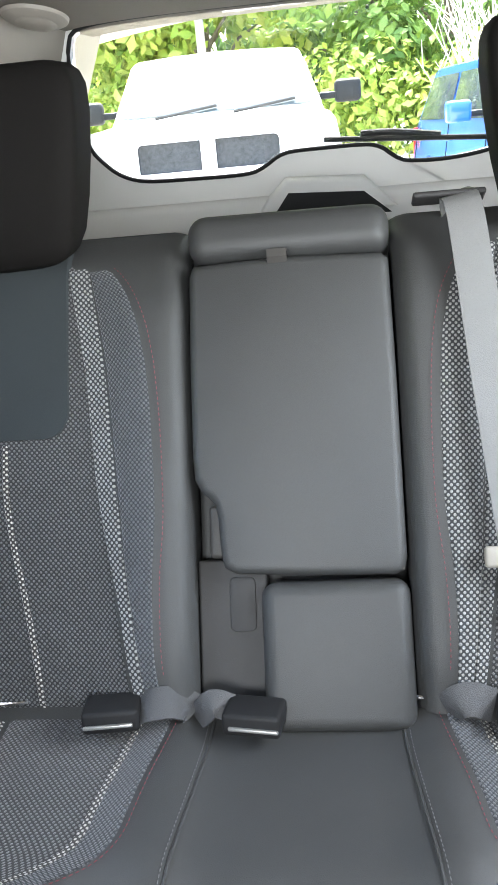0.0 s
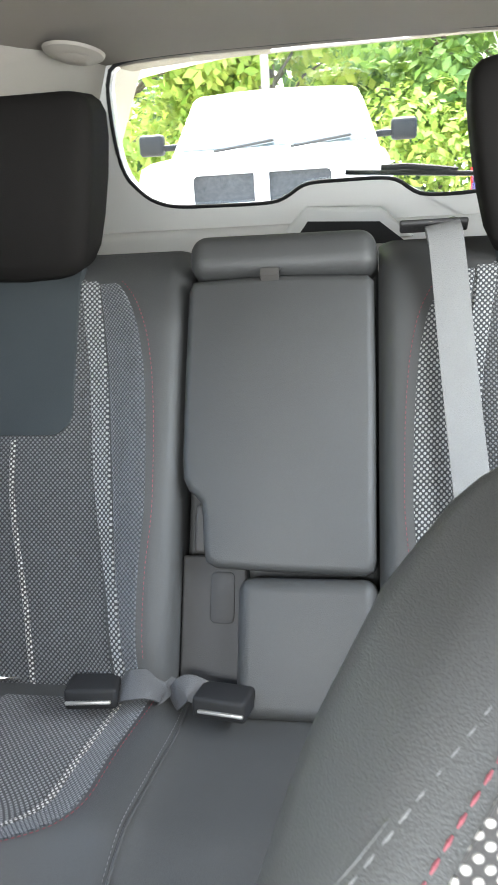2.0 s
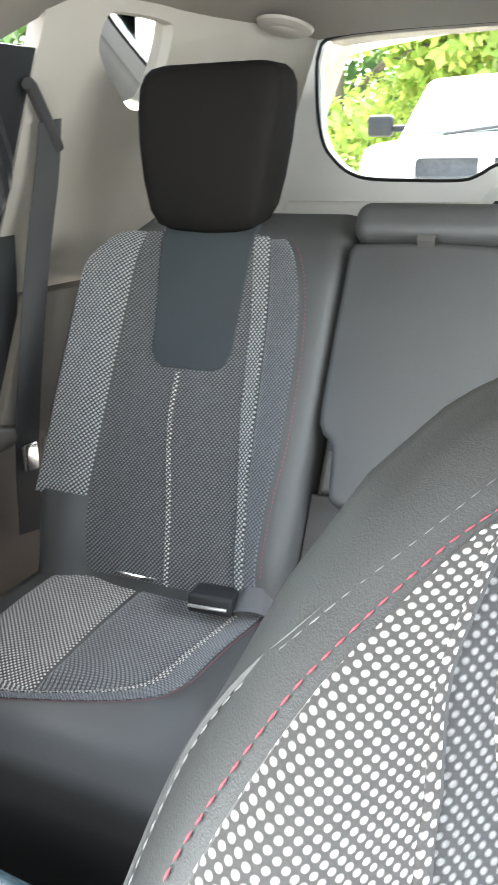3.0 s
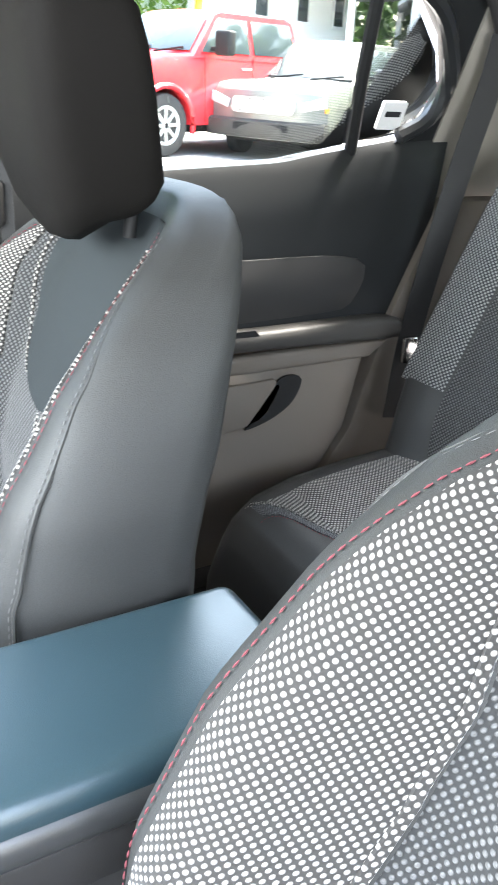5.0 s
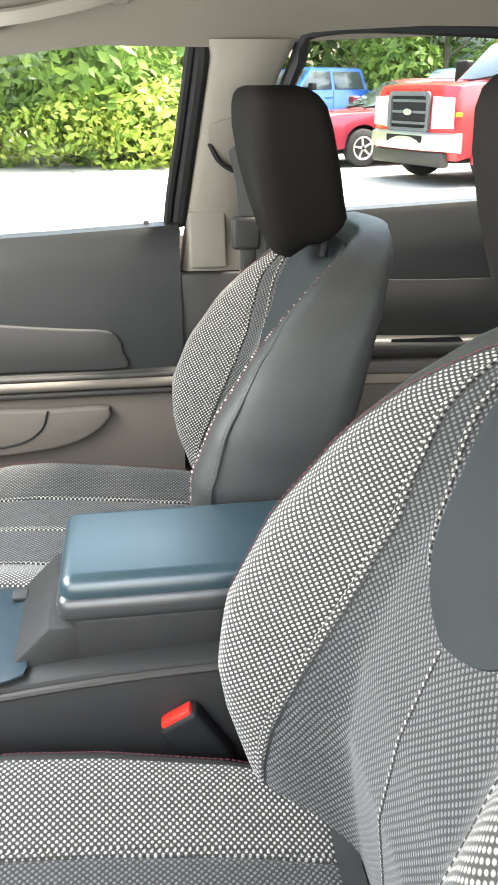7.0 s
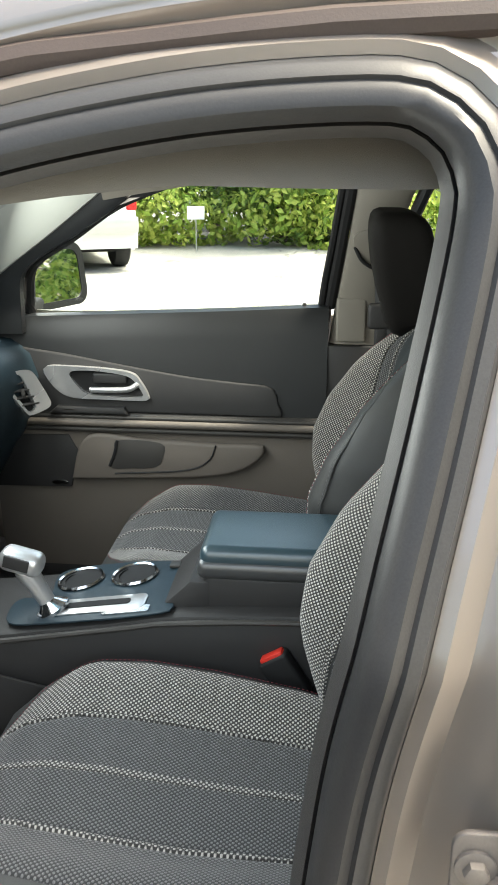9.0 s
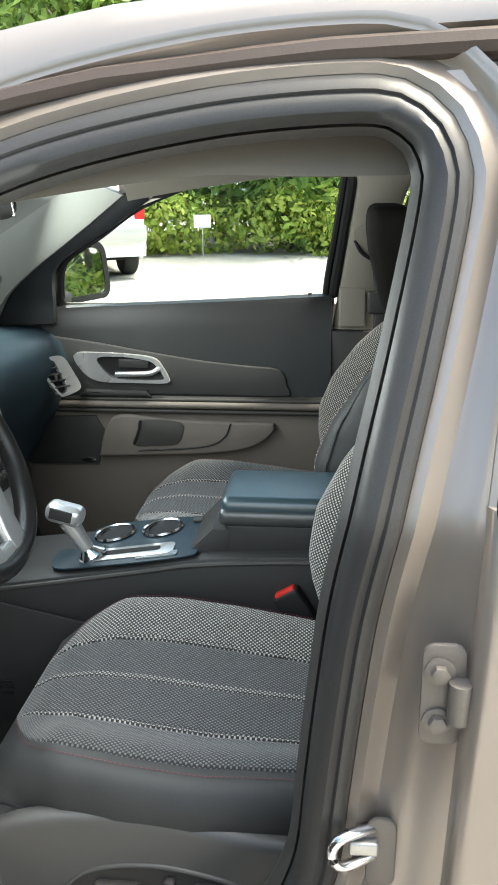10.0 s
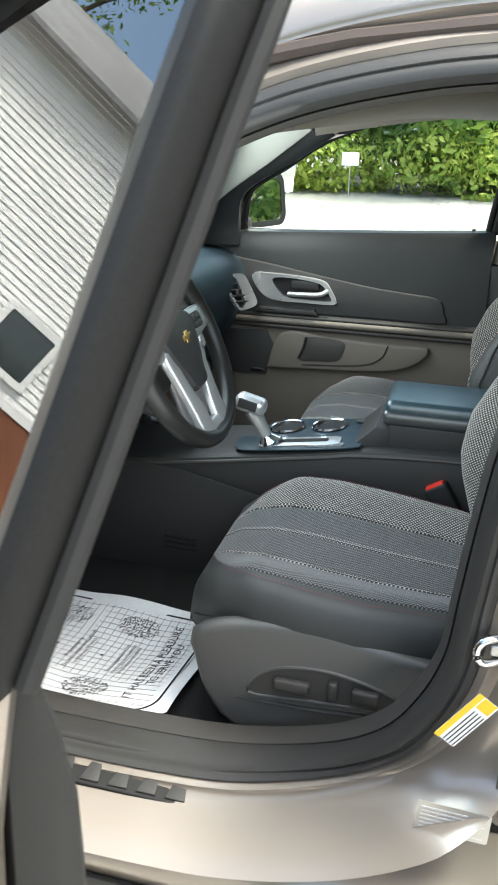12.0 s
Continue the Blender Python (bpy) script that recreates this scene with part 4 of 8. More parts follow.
for sx in (-1, 1):
    stitches([(0.014 + sx * 0.0855, -0.225 + 0.355 * i / 40, 0.8455) for i in range(41)], (0, 0, 1), RED_THREAD, lid)
# shifter and cup holders
zt = lambda y: lerp_table([(0.17, 0.757), (0.30, 0.737), (0.60, 0.692), (0.92, 0.662)], y)
PL = lambda u, v, w: Vector((u, v, zt(v) + 0.003 + w))
for cy in (0.385, 0.285):
    cup = part("cup_holder", lathe((0.043, cy, zt(cy) - 0.055), (0, -0.15, 1), [(0.0, 0.028), (0.002, 0.034), (0.05, 0.037), (0.058, 0.038), (0.058, 0.0385), (0.0, 0.0388)], 28), PLASTIC, console)
    # the tray covers the cup; a black disc on it paints the shaded depth
    part("cup_shade_disc", lathe((0.043, cy, zt(cy) + 0.0075), (0, 0.155, 1), [(0, 0.0385), (0.0012, 0.038), (0.0016, 0.002)], 28), RUBBER_BLACK, cup, "dark disc standing for the cup's shaded depth")
    part("rim", lathe((0.043, cy, zt(cy) + 0.006), (0, 0.155, 1), [(0, 0.040), (0.004, 0.0435), (0.008, 0.041), (0.006, 0.0375), (0, 0.0375)], 28), BRIGHT, cup, "chrome ring")
part("tray", prism([p[:2] for p in curve([(-0.102, 0.21, 0), (-0.105, 0.40, 0), (-0.09, 0.475, 0), (-0.01, 0.485, 0), (-0.006, 0.43, 0), (0.095, 0.425, 0), (0.097, 0.24, 0), (0.06, 0.20, 0), (-0.06, 0.195, 0)], 60, True)], PL, 0.004, 0.0015), PLASTIC_SOFT, console, "glossy dark shifter surround")
part("shift_plate", prism(roundrect(0.052, 0.185, 0.012, 5, -0.060, 0.335), lambda u, v, w: PL(u, v, 0.004 + w), 0.003, 0.001), CHROME, console, "satin silver shift plate")
part("shift_slot", prism(roundrect(0.018, 0.150, 0.006, 4, -0.058, 0.345), lambda u, v, w: PL(u, v, 0.0072 + w), 0.001), RUBBER_BLACK, console)
part("coin_tray", prism(roundrect(0.022, 0.080, 0.005, 4, -0.086, 0.272), lambda u, v, w: PL(u, v, 0.0045 + w), 0.002), BRIGHT, console)
part("outlet", rbox((0.068, 0.215, zt(0.215) + 0.010), (0.022, 0.020, 0.006), 0.002), PLASTIC_MID, console)
shifter = thing("gear_shifter", (-0.06, 0.41, 0.73), "silver and black automatic gear lever on the console", "gear lever")
lean = Vector((0.0, 0.50, 0.87)).normalized()
b0 = Vector((-0.060, 0.405, zt(0.405) + 0.008))
part("boot", lathe(b0 - lean * 0.004, lean, [(0, 0.030), (0.006, 0.031), (0.016, 0.020), (0.024, 0.012)], 20), BRIGHT, shifter, "chrome collar")
part("lever", tube([b0 + lean * 0.01, b0 + lean * 0.05, b0 + lean * 0.086], [0.014, 0.016, 0.020], 14), CHROME, shifter, "satin silver lever")
kn = rbox((0, 0, 0), (0.046, 0.074, 0.040), 0.016, 5, pose(0, 0, 0, 14, 0, 0))
bmesh.ops.translate(kn, vec=b0 + lean * 0.102 + Vector((0, -0.004, 0)), verts=kn.verts)
knob = part("knob", kn, CHROME, shifter, "rounded silver knob")
part("knob_inset", rbox(b0 + lean * 0.104 + Vector((-0.0225, -0.002, 0.002)), (0.004, 0.044, 0.022), 0.0018, 3, pose(0, 0, 0, 14, 0, 0)), PLASTIC, knob)


# ---- cabin shell ----
def SX(z):
    """Half-width of the body side, which leans in above the belt."""
    return 0.80 if z < 1.12 else 0.80 - (z - 1.12) * 0.42


def PX(z, inset=0.08):
    return SX(z) - inset


floor = solo("floor", rbox((0, -0.35, 0.375), (1.50, 3.3, 0.05), 0.01), CARPET, "black loop carpet covering the cabin floor", "carpet", kind="structure")

# headliner, one sagging sheet with thickness
secs = []
for j in range(25):
    y = 0.46 - 2.30 * j / 24
    ztop = lerp_table([(-1.85, 1.555), (-1.2, 1.592), (-0.4, 1.600), (0.2, 1.585), (0.46, 1.545)], y)
    hwid = lerp_table([(-1.85, 0.53), (-1.0, 0.590), (0.2, 0.600), (0.46, 0.595)], y)
    edge_z = lerp_table([(-1.85, 1.54), (-1.3, 1.562), (-1.05, 1.550), (-0.85, 1.460), (-0.30, 1.440), (-0.10, 1.428), (0.1, 1.432), (0.3, 1.405), (0.46, 1.378)], y)
    low = [Vector((hwid * (i / 12 - 1), y, ztop - (ztop - edge_z) * abs(i / 12 - 1) ** 5)) for i in range(25)]
    secs.append(low + [Vector((p.x * 0.99, y, p.z + 0.012)) for p in reversed(low)])
headliner = solo("ceiling", loft(secs), HEADLINER, "beige felt headliner", "headliner", kind="structure")


def grab_handle(x, y, z, tilt):
    """A bowed grip between two hinged feet, lower at its front end."""
    g = thing("grab_handle", (x, y, z), "beige plastic grab handle fixed to the headliner", "handle", "grab handles")
    s = -1 if x > 0 else 1
    H = lambda o, dy, dz: Vector((x + s * o, y + dy, z + dz - tilt * dy))
    grip = loft([[H(o + a, dy, dz + b) for a, b in ((-0.006, -0.011), (0.006, -0.012), (0.010, -0.004), (0.010, 0.006), (0.004, 0.011), (-0.006, 0.010))]
                 for dy, o, dz in ((0.112, 0.012, 0.004), (0.100, 0.026, 0.000), (0.085, 0.034, -0.004), (0.04, 0.038, -0.007), (-0.04, 0.038, -0.007), (-0.085, 0.034, -0.004), (-0.100, 0.026, 0.000), (-0.112, 0.012, 0.004))])
    part("grip", grip, PILLAR_TAUPE, g)
    for dy in (-0.098, 0.098):
        part("end_cap", rbox(H(0.008, dy, -0.002), (0.034, 0.030, 0.034), 0.008, 3), PILLAR_TAUPE, g)


grab_handle(0.560, 0.137, 1.485, 0.20)
dome = thing("rear_lamp", (0.44, -1.58, 1.60), "unlit oval dome lamp in the headliner", "lamp")
part("bezel", lathe((0.440, -1.58, 1.612), (0.12, 0.25, -1), [(0, 0.060), (0.006, 0.058), (0.012, 0.046), (0.014, 0.030)], 28), TRIM_BEIGE, dome)
part("lens", lathe((0.440, -1.58, 1.601), (0.12, 0.25, -1), [(0, 0.040), (0.005, 0.034), (0.007, 0.015)], 24), TRIM_BEIGE, dome)

# passenger B-pillar trim
pillar = thing("pillar_trim", (0.70, -0.1, 1.05), "beige plastic pillar trim beside the passenger seat", "pillar trim", "pillar trims")
secs = []
for j in range(17):
    z = 1.045 + 0.395 * j / 16
    yf = lerp_table([(1.045, -0.050), (1.15, -0.066), (1.30, -0.088), (1.42, -0.104), (1.475, -0.085)], z)
    yr = lerp_table([(1.045, -0.180), (1.15, -0.188), (1.30, -0.200), (1.38, -0.212), (1.44, -0.240), (1.475, -0.270)], z)
    x = PX(z, 0.085)
    secs.append([Vector((x + 0.03, yf + 0.004, z)), Vector((x + 0.006, yf, z)), Vector((x - 0.004, yf - 0.012, z)), Vector((x - 0.008, (yf + yr) / 2, z)), Vector((x - 0.004, yr + 0.012, z)), Vector((x + 0.008, yr, z)), Vector((x + 0.04, yr - 0.004, z))])
part("cover", loft(secs), PILLAR_TAUPE, pillar)
part("belt_guide_cover", prism([p[:2] for p in curve([(-0.098, 1.308, 0), (-0.152, 1.318, 0), (-0.160, 1.25, 0), (-0.150, 1.235, 0), (-0.118, 1.252, 0), (-0.100, 1.275, 0)], 30, True)], lambda y, z, w: Vector((PX(z, 0.092) - w, y, z)), 0.012, 0.003), PILLAR_TAUPE, pillar)
part("guide_slot", tube(curve([(PX(1.28, 0.10), -0.099, 1.280), (PX(1.26, 0.106), -0.116, 1.250), (PX(1.24, 0.108), -0.146, 1.232), (PX(1.235, 0.106), -0.17, 1.232)], 16), 0.0045, 8), RUBBER_BLACK, pillar)
part("lower_step", rbox((PX(1.10, 0.098), -0.098, 1.105), (0.02, 0.070, 0.105), 0.006), PILLAR_TAUPE, pillar)
part("lower_cover", prism([(-0.045, 1.043), (-0.16, 1.043), (-0.22, 0.43), (-0.03, 0.43)], lambda y, z, w: Vector((0.695 + w, y, z)), 0.05, 0.006), PLASTIC, pillar, "charcoal lower cover")
pbelt = thing("front_seat_belt", (0.63, -0.17, 1.2), "black shoulder belt hanging beside the passenger seat", "seat belt", "seat belts")
part("webbing", strap(curve([(0.630, -0.150, 1.285), (0.618, -0.168, 1.20), (0.615, -0.172, 1.05), (0.62, -0.16, 0.80), (0.64, -0.14, 0.52)], 24), (-1, 0.35, 0), 0.047, 0.002), WEBBING_DARK, pbelt)
part("tongue", rbox((0.612, -0.158, 1.130), (0.020, 0.050, 0.058), 0.008, 3), PLASTIC, pbelt, "black belt tongue")
part("tongue_plate", rbox((0.612, -0.165, 1.090), (0.004, 0.022, 0.045), 0.002, 2), PLASTIC, pbelt)
seal_p = solo("door_seal", merge(*[tube(curve([(PX(z, 0.055 - 0.02 * k), lerp_table([(0.42, -0.018), (1.05, -0.036), (1.14, -0.040), (1.45, -0.086)], z) + 0.012 - 0.016 * k, z) for z in (0.43, 0.7, 0.95, 1.14, 1.3, 1.46)], 40), 0.0095, 8) for k in (0, 1)]), RUBBER_BLACK, "black rubber seal along the pillar", "door seal", "door seals")


# ---- passenger doors, seen from within ----
def skin(tab, y0, y1, n, back=0.06, bulge=None):
    """A door lining: a profile of (x, z) drawn from y0 to y1, with thickness."""
    secs_ = []
    for j in range(n + 1):
        y = y0 + (y1 - y0) * j / n
        f = [Vector((x + (bulge(y, z) if bulge else 0), y, z)) for x, z in tab]
        secs_.append(f + [Vector((tab[-1][0] + back, y, tab[-1][1])), Vector((tab[0][0] + back, y, tab[0][1]))])
    return loft(secs_)


pdoor = thing("passenger_door", (0.75, 0.4, 0.42), "closed passenger door with charcoal and warm grey lining", "car door", "car doors")
belt_z = lambda y: lerp_table([(-0.05, 1.131), (0.2, 1.117), (0.72, 1.094), (0.9, 1.085)], y)
secs = []
for j in range(31):
    y = -0.045 + 0.925 * j / 30
    d = belt_z(y) - 1.11
    tabu = [(0.752, 1.112), (0.735, 1.116), (0.716, 1.111), (0.704, 1.094), (0.698, 1.05), (0.690, 0.985), (0.684, 0.92), (0.680, 0.862)]
    secs.append([Vector((x, y, z + d * sm(0.86, 1.1, z))) for x, z in tabu] + [Vector((0.76, y, 0.862)), Vector((0.78, y, 1.0))])
part("upper_lining", loft(secs), DOOR_SOFT, pdoor, "charcoal upper lining")
sweep = curve([(0.80, 1.040, 0), (0.706, 1.024, 0), (0.60, 1.010, 0), (0.45, 0.985, 0), (0.30, 0.962, 0), (0.18, 0.950, 0), (0.10, 0.943, 0), (0.075, 0.925, 0), (0.070, 0.895, 0), (0.068, 0.868, 0), (0.25, 0.868, 0), (0.5, 0.868, 0), (0.80, 0.868, 0)], 90, True)
part("raised_panel", prism([p[:2] for p in sweep], lambda y, z, w: Vector((lerp_table([(0.86, 0.680), (0.92, 0.684), (0.985, 0.690), (1.05, 0.698)], z) + 0.002 - w, y, z)), 0.011, 0.005, 3), PLASTIC, pdoor)
for dz, rr, m_ in ((0.018, 0.006, PLASTIC_MID), (0.004, 0.010, PLASTIC_GREY), (-0.014, 0.007, PLASTIC_MID)):
    part("armrest_trim", tube([(0.668 - (0.004 if rr > 0.008 else 0), y, 0.838 + dz) for y in (0.78, 0.5, 0.2, -0.035)], rr, 10), m_, pdoor)
part("armrest_ledge", prism([(0.80, 0.822), (-0.04, 0.822), (-0.04, 0.866), (0.30, 0.866), (0.42, 0.866), (0.80, 0.866)], lambda y, z, w: Vector((0.694 - w, y, z)), 0.026, 0.008, 3), PLASTIC_MID, pdoor)
part("switch_pod", prism([(0.64, 0.866), (0.44, 0.866), (0.45, 0.884), (0.62, 0.884)], lambda y, z, w: Vector((0.68 - w, y, z)), 0.024, 0.005), PLASTIC, pdoor)
part("window_switch", rbox((0.661, 0.59, 0.876), (0.010, 0.03, 0.009), 0.003), PLASTIC_MID, pdoor)
low = [(0.680, 0.824), (0.676, 0.78), (0.678, 0.70), (0.684, 0.62), (0.692, 0.50), (0.70, 0.43)]
part("lower_lining", skin(low, -0.04, 0.80, 20), PLASTIC_GREY, pdoor, "warm grey lower lining")
pk = curve([(0.545, 0.808, 0), (0.40, 0.803, 0), (0.22, 0.797, 0), (0.105, 0.795, 0), (0.12, 0.755, 0), (0.18, 0.722, 0), (0.28, 0.706, 0), (0.45, 0.697, 0), (0.575, 0.692, 0), (0.59, 0.705, 0)], 60, True)
pocket = part("map_pocket", prism([p[:2] for p in pk], lambda y, z, w: Vector((0.680 - w, y, z)), 0.024, 0.008, 3), PLASTIC_GREY, pdoor)
part("pocket_opening", prism([p[:2] for p in curve([(0.47, 0.800, 0), (0.36, 0.796, 0), (0.355, 0.76, 0), (0.375, 0.733, 0), (0.44, 0.727, 0), (0.49, 0.728, 0), (0.475, 0.76, 0)], 40, True)], lambda y, z, w: Vector((0.657 - w, y, z)), 0.003, 0.001), PLASTIC_MID, pocket)
part("pocket_edge", tube(curve([(0.654, 0.47, 0.80), (0.654, 0.478, 0.765), (0.654, 0.492, 0.732)], 14), 0.004, 8), RUBBER_BLACK, pocket)
part("pocket_groove", tube(curve([(0.655, 0.222, 0.795), (0.655, 0.24, 0.755), (0.655, 0.30, 0.727), (0.655, 0.48, 0.712)], 24), 0.0022, 6), RUBBER_BLACK, pocket)
part("speaker_grille", prism([(0.80, 0.80), (0.60, 0.806), (0.575, 0.76), (0.60, 0.665), (0.80, 0.66)], lambda y, z, w: Vector((0.680 - w, y, z)), 0.008, 0.003), PLASTIC, pdoor)
part("badge", prism([(0.628 + 0.022 * math.cos(a), 0.678 + 0.007 * math.sin(a)) for a in [2 * math.pi * k / 24 for k in range(24)]], lambda y, z, w: Vector((0.671 - w, y, z)), 0.003, 0.001), BRIGHT, pdoor, "small oval silver badge")
hb_out = curve([(0.642, 0.982, 0), (0.60, 0.984, 0), (0.50, 0.980, 0), (0.43, 0.970, 0), (0.405, 0.945, 0), (0.388, 0.912, 0), (0.40, 0.902, 0), (0.50, 0.902, 0), (0.58, 0.905, 0), (0.62, 0.925, 0), (0.648, 0.965, 0)], 60, True)
hb_in = curve([(0.575, 0.972, 0), (0.55, 0.974, 0), (0.50, 0.972, 0), (0.44, 0.962, 0), (0.418, 0.943, 0), (0.402, 0.917, 0), (0.41, 0.911, 0), (0.47, 0.911, 0), (0.535, 0.914, 0), (0.56, 0.928, 0), (0.585, 0.962, 0)], 60, True)
hx = lambda y, z, w: Vector((0.680 - w, y, z))
handle = part("door_handle", band([p[:2] for p in hb_in], [p[:2] for p in hb_out], hx, 0.016), CHROME, pdoor, "satin silver door handle surround")
part("handle_cup", prism([p[:2] for p in hb_in], hx, 0.004), RUBBER_BLACK, handle)
part("handle_lever", tube(curve([(0.668, 0.535, 0.925), (0.662, 0.49, 0.927), (0.661, 0.44, 0.930), (0.663, 0.422, 0.938), (0.668, 0.415, 0.942)], 16), 0.0075, 10), CHROME, handle, "satin silver lever")
part("handle_block", rbox((0.672, 0.485, 0.955), (0.012, 0.085, 0.026), 0.005), PLASTIC, handle)
part("lock_knob", lathe((0.735, 0.014, 1.120), (0, 0, 1), [(0, 0.0055), (0.012, 0.006), (0.018, 0.004)], 12), PLASTIC, pdoor)
part("outer_skin", skin([(0.80, 1.10), (0.83, 1.05), (0.845, 0.85), (0.84, 0.6), (0.83, 0.42)], -0.06, 1.02, 12, -0.012), PAINT, pdoor, "taupe metallic outer skin")
# window, frame
win = [(-0.050, 1.135), (-0.090, 1.445), (0.0, 1.456), (0.13, 1.449), (0.244, 1.43), (0.427, 1.367), (0.56, 1.285), (0.66, 1.205), (0.73, 1.13), (0.72, 1.098), (0.3, 1.115)]
part("pane", prism(win, lambda y, z, w: Vector((PX(z, 0.045) + w, y, z)), 0.004), GLASS, pdoor, "clear side window")
fr = curve([(0.70, 1.09, 0), (0.692, 1.15, 0), (0.676, 1.21, 0), (0.64, 1.246, 0), (0.56, 1.292, 0), (0.427, 1.374, 0), (0.244, 1.438, 0), (0.13, 1.457, 0), (0.0, 1.464, 0), (-0.075, 1.460, 0), (-0.090, 1.445, 0), (-0.070, 1.29, 0), (-0.047, 1.13, 0)], 70)
part("window_frame", tube([(PX(p.y, 0.058), p.x, p.y) for p in fr], 0.013, 8), RUBBER_BLACK, pdoor)
sail_in = curve([(0.700, 1.060, 0), (0.696, 1.14, 0), (0.684, 1.20, 0), (0.64, 1.242, 0), (0.52, 1.310, 0), (0.41, 1.380, 0)], 26)
sail_out = curve([(0.92, 1.055, 0), (0.88, 1.13, 0), (0.81, 1.20, 0), (0.73, 1.265, 0), (0.59, 1.35, 0), (0.43, 1.412, 0)], 26)
SV = lambda p, w: Vector((0.672 - 0.25 * max(0, p.y - 1.12) + w, p.x, p.y))
part("mirror_sail", loft([[SV(a_, 0.004), SV(a_, 0.03), SV(b_, 0.03), SV(b_, 0), SV(a_.lerp(b_, 0.3), -0.004)] for a_, b_ in zip(sail_in, sail_out)]), DOOR_SOFT, pdoor, "charcoal window corner trim")
mirror = thing("wing_mirror", (0.88, 0.68, 1.08), "black wing mirror outside the passenger window", "mirror")
MQ = Matrix.Translation((0.905, 0.690, 1.172)) @ pose(0, 0, 0, 0, 0, -24) @ pose(0, 0, 0, -7, 0, 0)
mx_ = lambda u, v, w: MQ @ Vector((u, w, v))
mo = roundrect(0.240, 0.168, 0.040, 6)
mi = roundrect(0.198, 0.132, 0.030, 6)
part("housing", loft([[mx_(a * s, b * s, w) for a, b in mo] for s, w in ((0.96, -0.004), (1.0, 0.004), (1.0, 0.04), (0.88, 0.085), (0.55, 0.11))]), FRAME_BLACK, mirror)
part("bezel", band(mi, mo, mx_, -0.008), FRAME_BLACK, mirror)
part("mirror_glass", prism(mi, lambda u, v, w: mx_(u, v, -0.002 - w), 0.004), MIRROR, mirror, "silvered mirror glass")
part("foot", rbox((0.80, 0.735, 1.105), (0.13, 0.07, 0.045), 0.015, 3), RUBBER_BLACK, mirror)

rdoor = thing("rear_passenger_door", (0.75, -0.6, 0.42), "closed rear door with charcoal lining and grey pocket", "car door", "car doors")
rb = lambda y: lerp_table([(-1.0, 1.235), (-0.85, 1.200), (-0.66, 1.166), (-0.3, 1.148), (-0.15, 1.140)], y)
secs = []
for j in range(31):
    y = -0.165 - 0.80 * j / 30
    d = rb(y) - 1.13
    tabu = [(0.755, 1.13), (0.738, 1.133), (0.722, 1.128), (0.712, 1.11), (0.708, 1.05), (0.706, 0.95), (0.704, 0.885)]
    secs.append([Vector((x, y - 0.04 * sm(0.9, 1.13, z) * sm(-0.7, -0.96, y), z + d * sm(0.90, 1.12, z))) for x, z in tabu] + [Vector((0.77, y, 0.885)), Vector((0.79, y, 1.0))])
part("upper_lining", loft(secs), DOOR_SOFT, rdoor, "charcoal upper lining")
part("recess_panel", prism([p[:2] for p in curve([(-0.20, 1.010, 0), (-0.594, 1.014, 0), (-0.79, 1.010, 0), (-0.845, 0.985, 0), (-0.82, 0.925, 0), (-0.78, 0.912, 0), (-0.5, 0.905, 0), (-0.2, 0.90, 0)], 60, True)], lambda y, z, w: Vector((0.709 - w, y, z)), 0.006, 0.003), PLASTIC, rdoor)
part("armrest", prism([p[:2] for p in curve([(-0.18, 0.912, 0), (-0.6, 0.900, 0), (-0.85, 0.902, 0), (-0.925, 0.890, 0), (-0.928, 0.868, 0), (-0.88, 0.858, 0), (-0.6, 0.866, 0), (-0.18, 0.872, 0)], 60, True)], lambda y, z, w: Vector((0.712 - w, y, z)), 0.046, 0.012, 3), PLASTIC_MID, rdoor)
part("pull_cup", prism([(-0.46, 0.905), (-0.60, 0.905), (-0.61, 0.893), (-0.46, 0.893)], lambda y, z, w: Vector((0.672 - w, y, z)), 0.004), RUBBER_BLACK, rdoor)
part("trim_strip", prism([(-0.17, 0.862), (-0.6, 0.854), (-0.90, 0.853), (-0.86, 0.823), (-0.6, 0.822), (-0.17, 0.835)], lambda y, z, w: Vector((0.708 - w, y, z)), 0.026, 0.008, 3), PLASTIC_GREY, rdoor)
part("lower_lining", prism([(-0.17, 0.835), (-0.86, 0.825), (-0.83, 0.68), (-0.75, 0.56), (-0.66, 0.44), (-0.17, 0.43)], lambda y, z, w: Vector((0.70 + w, y, z)), 0.05, 0.008), PLASTIC_GREY, rdoor, "warm grey lower lining")
part("door_pocket", prism([p[:2] for p in curve([(-0.20, 0.795, 0), (-0.60, 0.802, 0), (-0.675, 0.800, 0), (-0.655, 0.75, 0), (-0.62, 0.722, 0), (-0.4, 0.70, 0), (-0.2, 0.69, 0)], 40, True)], lambda y, z, w: Vector((0.702 - w, y, z)), 0.012, 0.005), PLASTIC_GREY, rdoor)
part("pocket_opening", prism([p[:2] for p in curve([(-0.668, 0.802, 0), (-0.715, 0.800, 0), (-0.70, 0.757, 0), (-0.655, 0.728, 0), (-0.60, 0.715, 0), (-0.635, 0.74, 0)], 30, True)], lambda y, z, w: Vector((0.694 - w, y, z)), 0.004), RUBBER_BLACK, rdoor)
part("outer_skin", skin([(0.80, 1.14), (0.83, 1.05), (0.845, 0.85), (0.84, 0.6), (0.83, 0.42)], -0.16, -0.95, 12, -0.012), PAINT, rdoor, "taupe metallic outer skin")
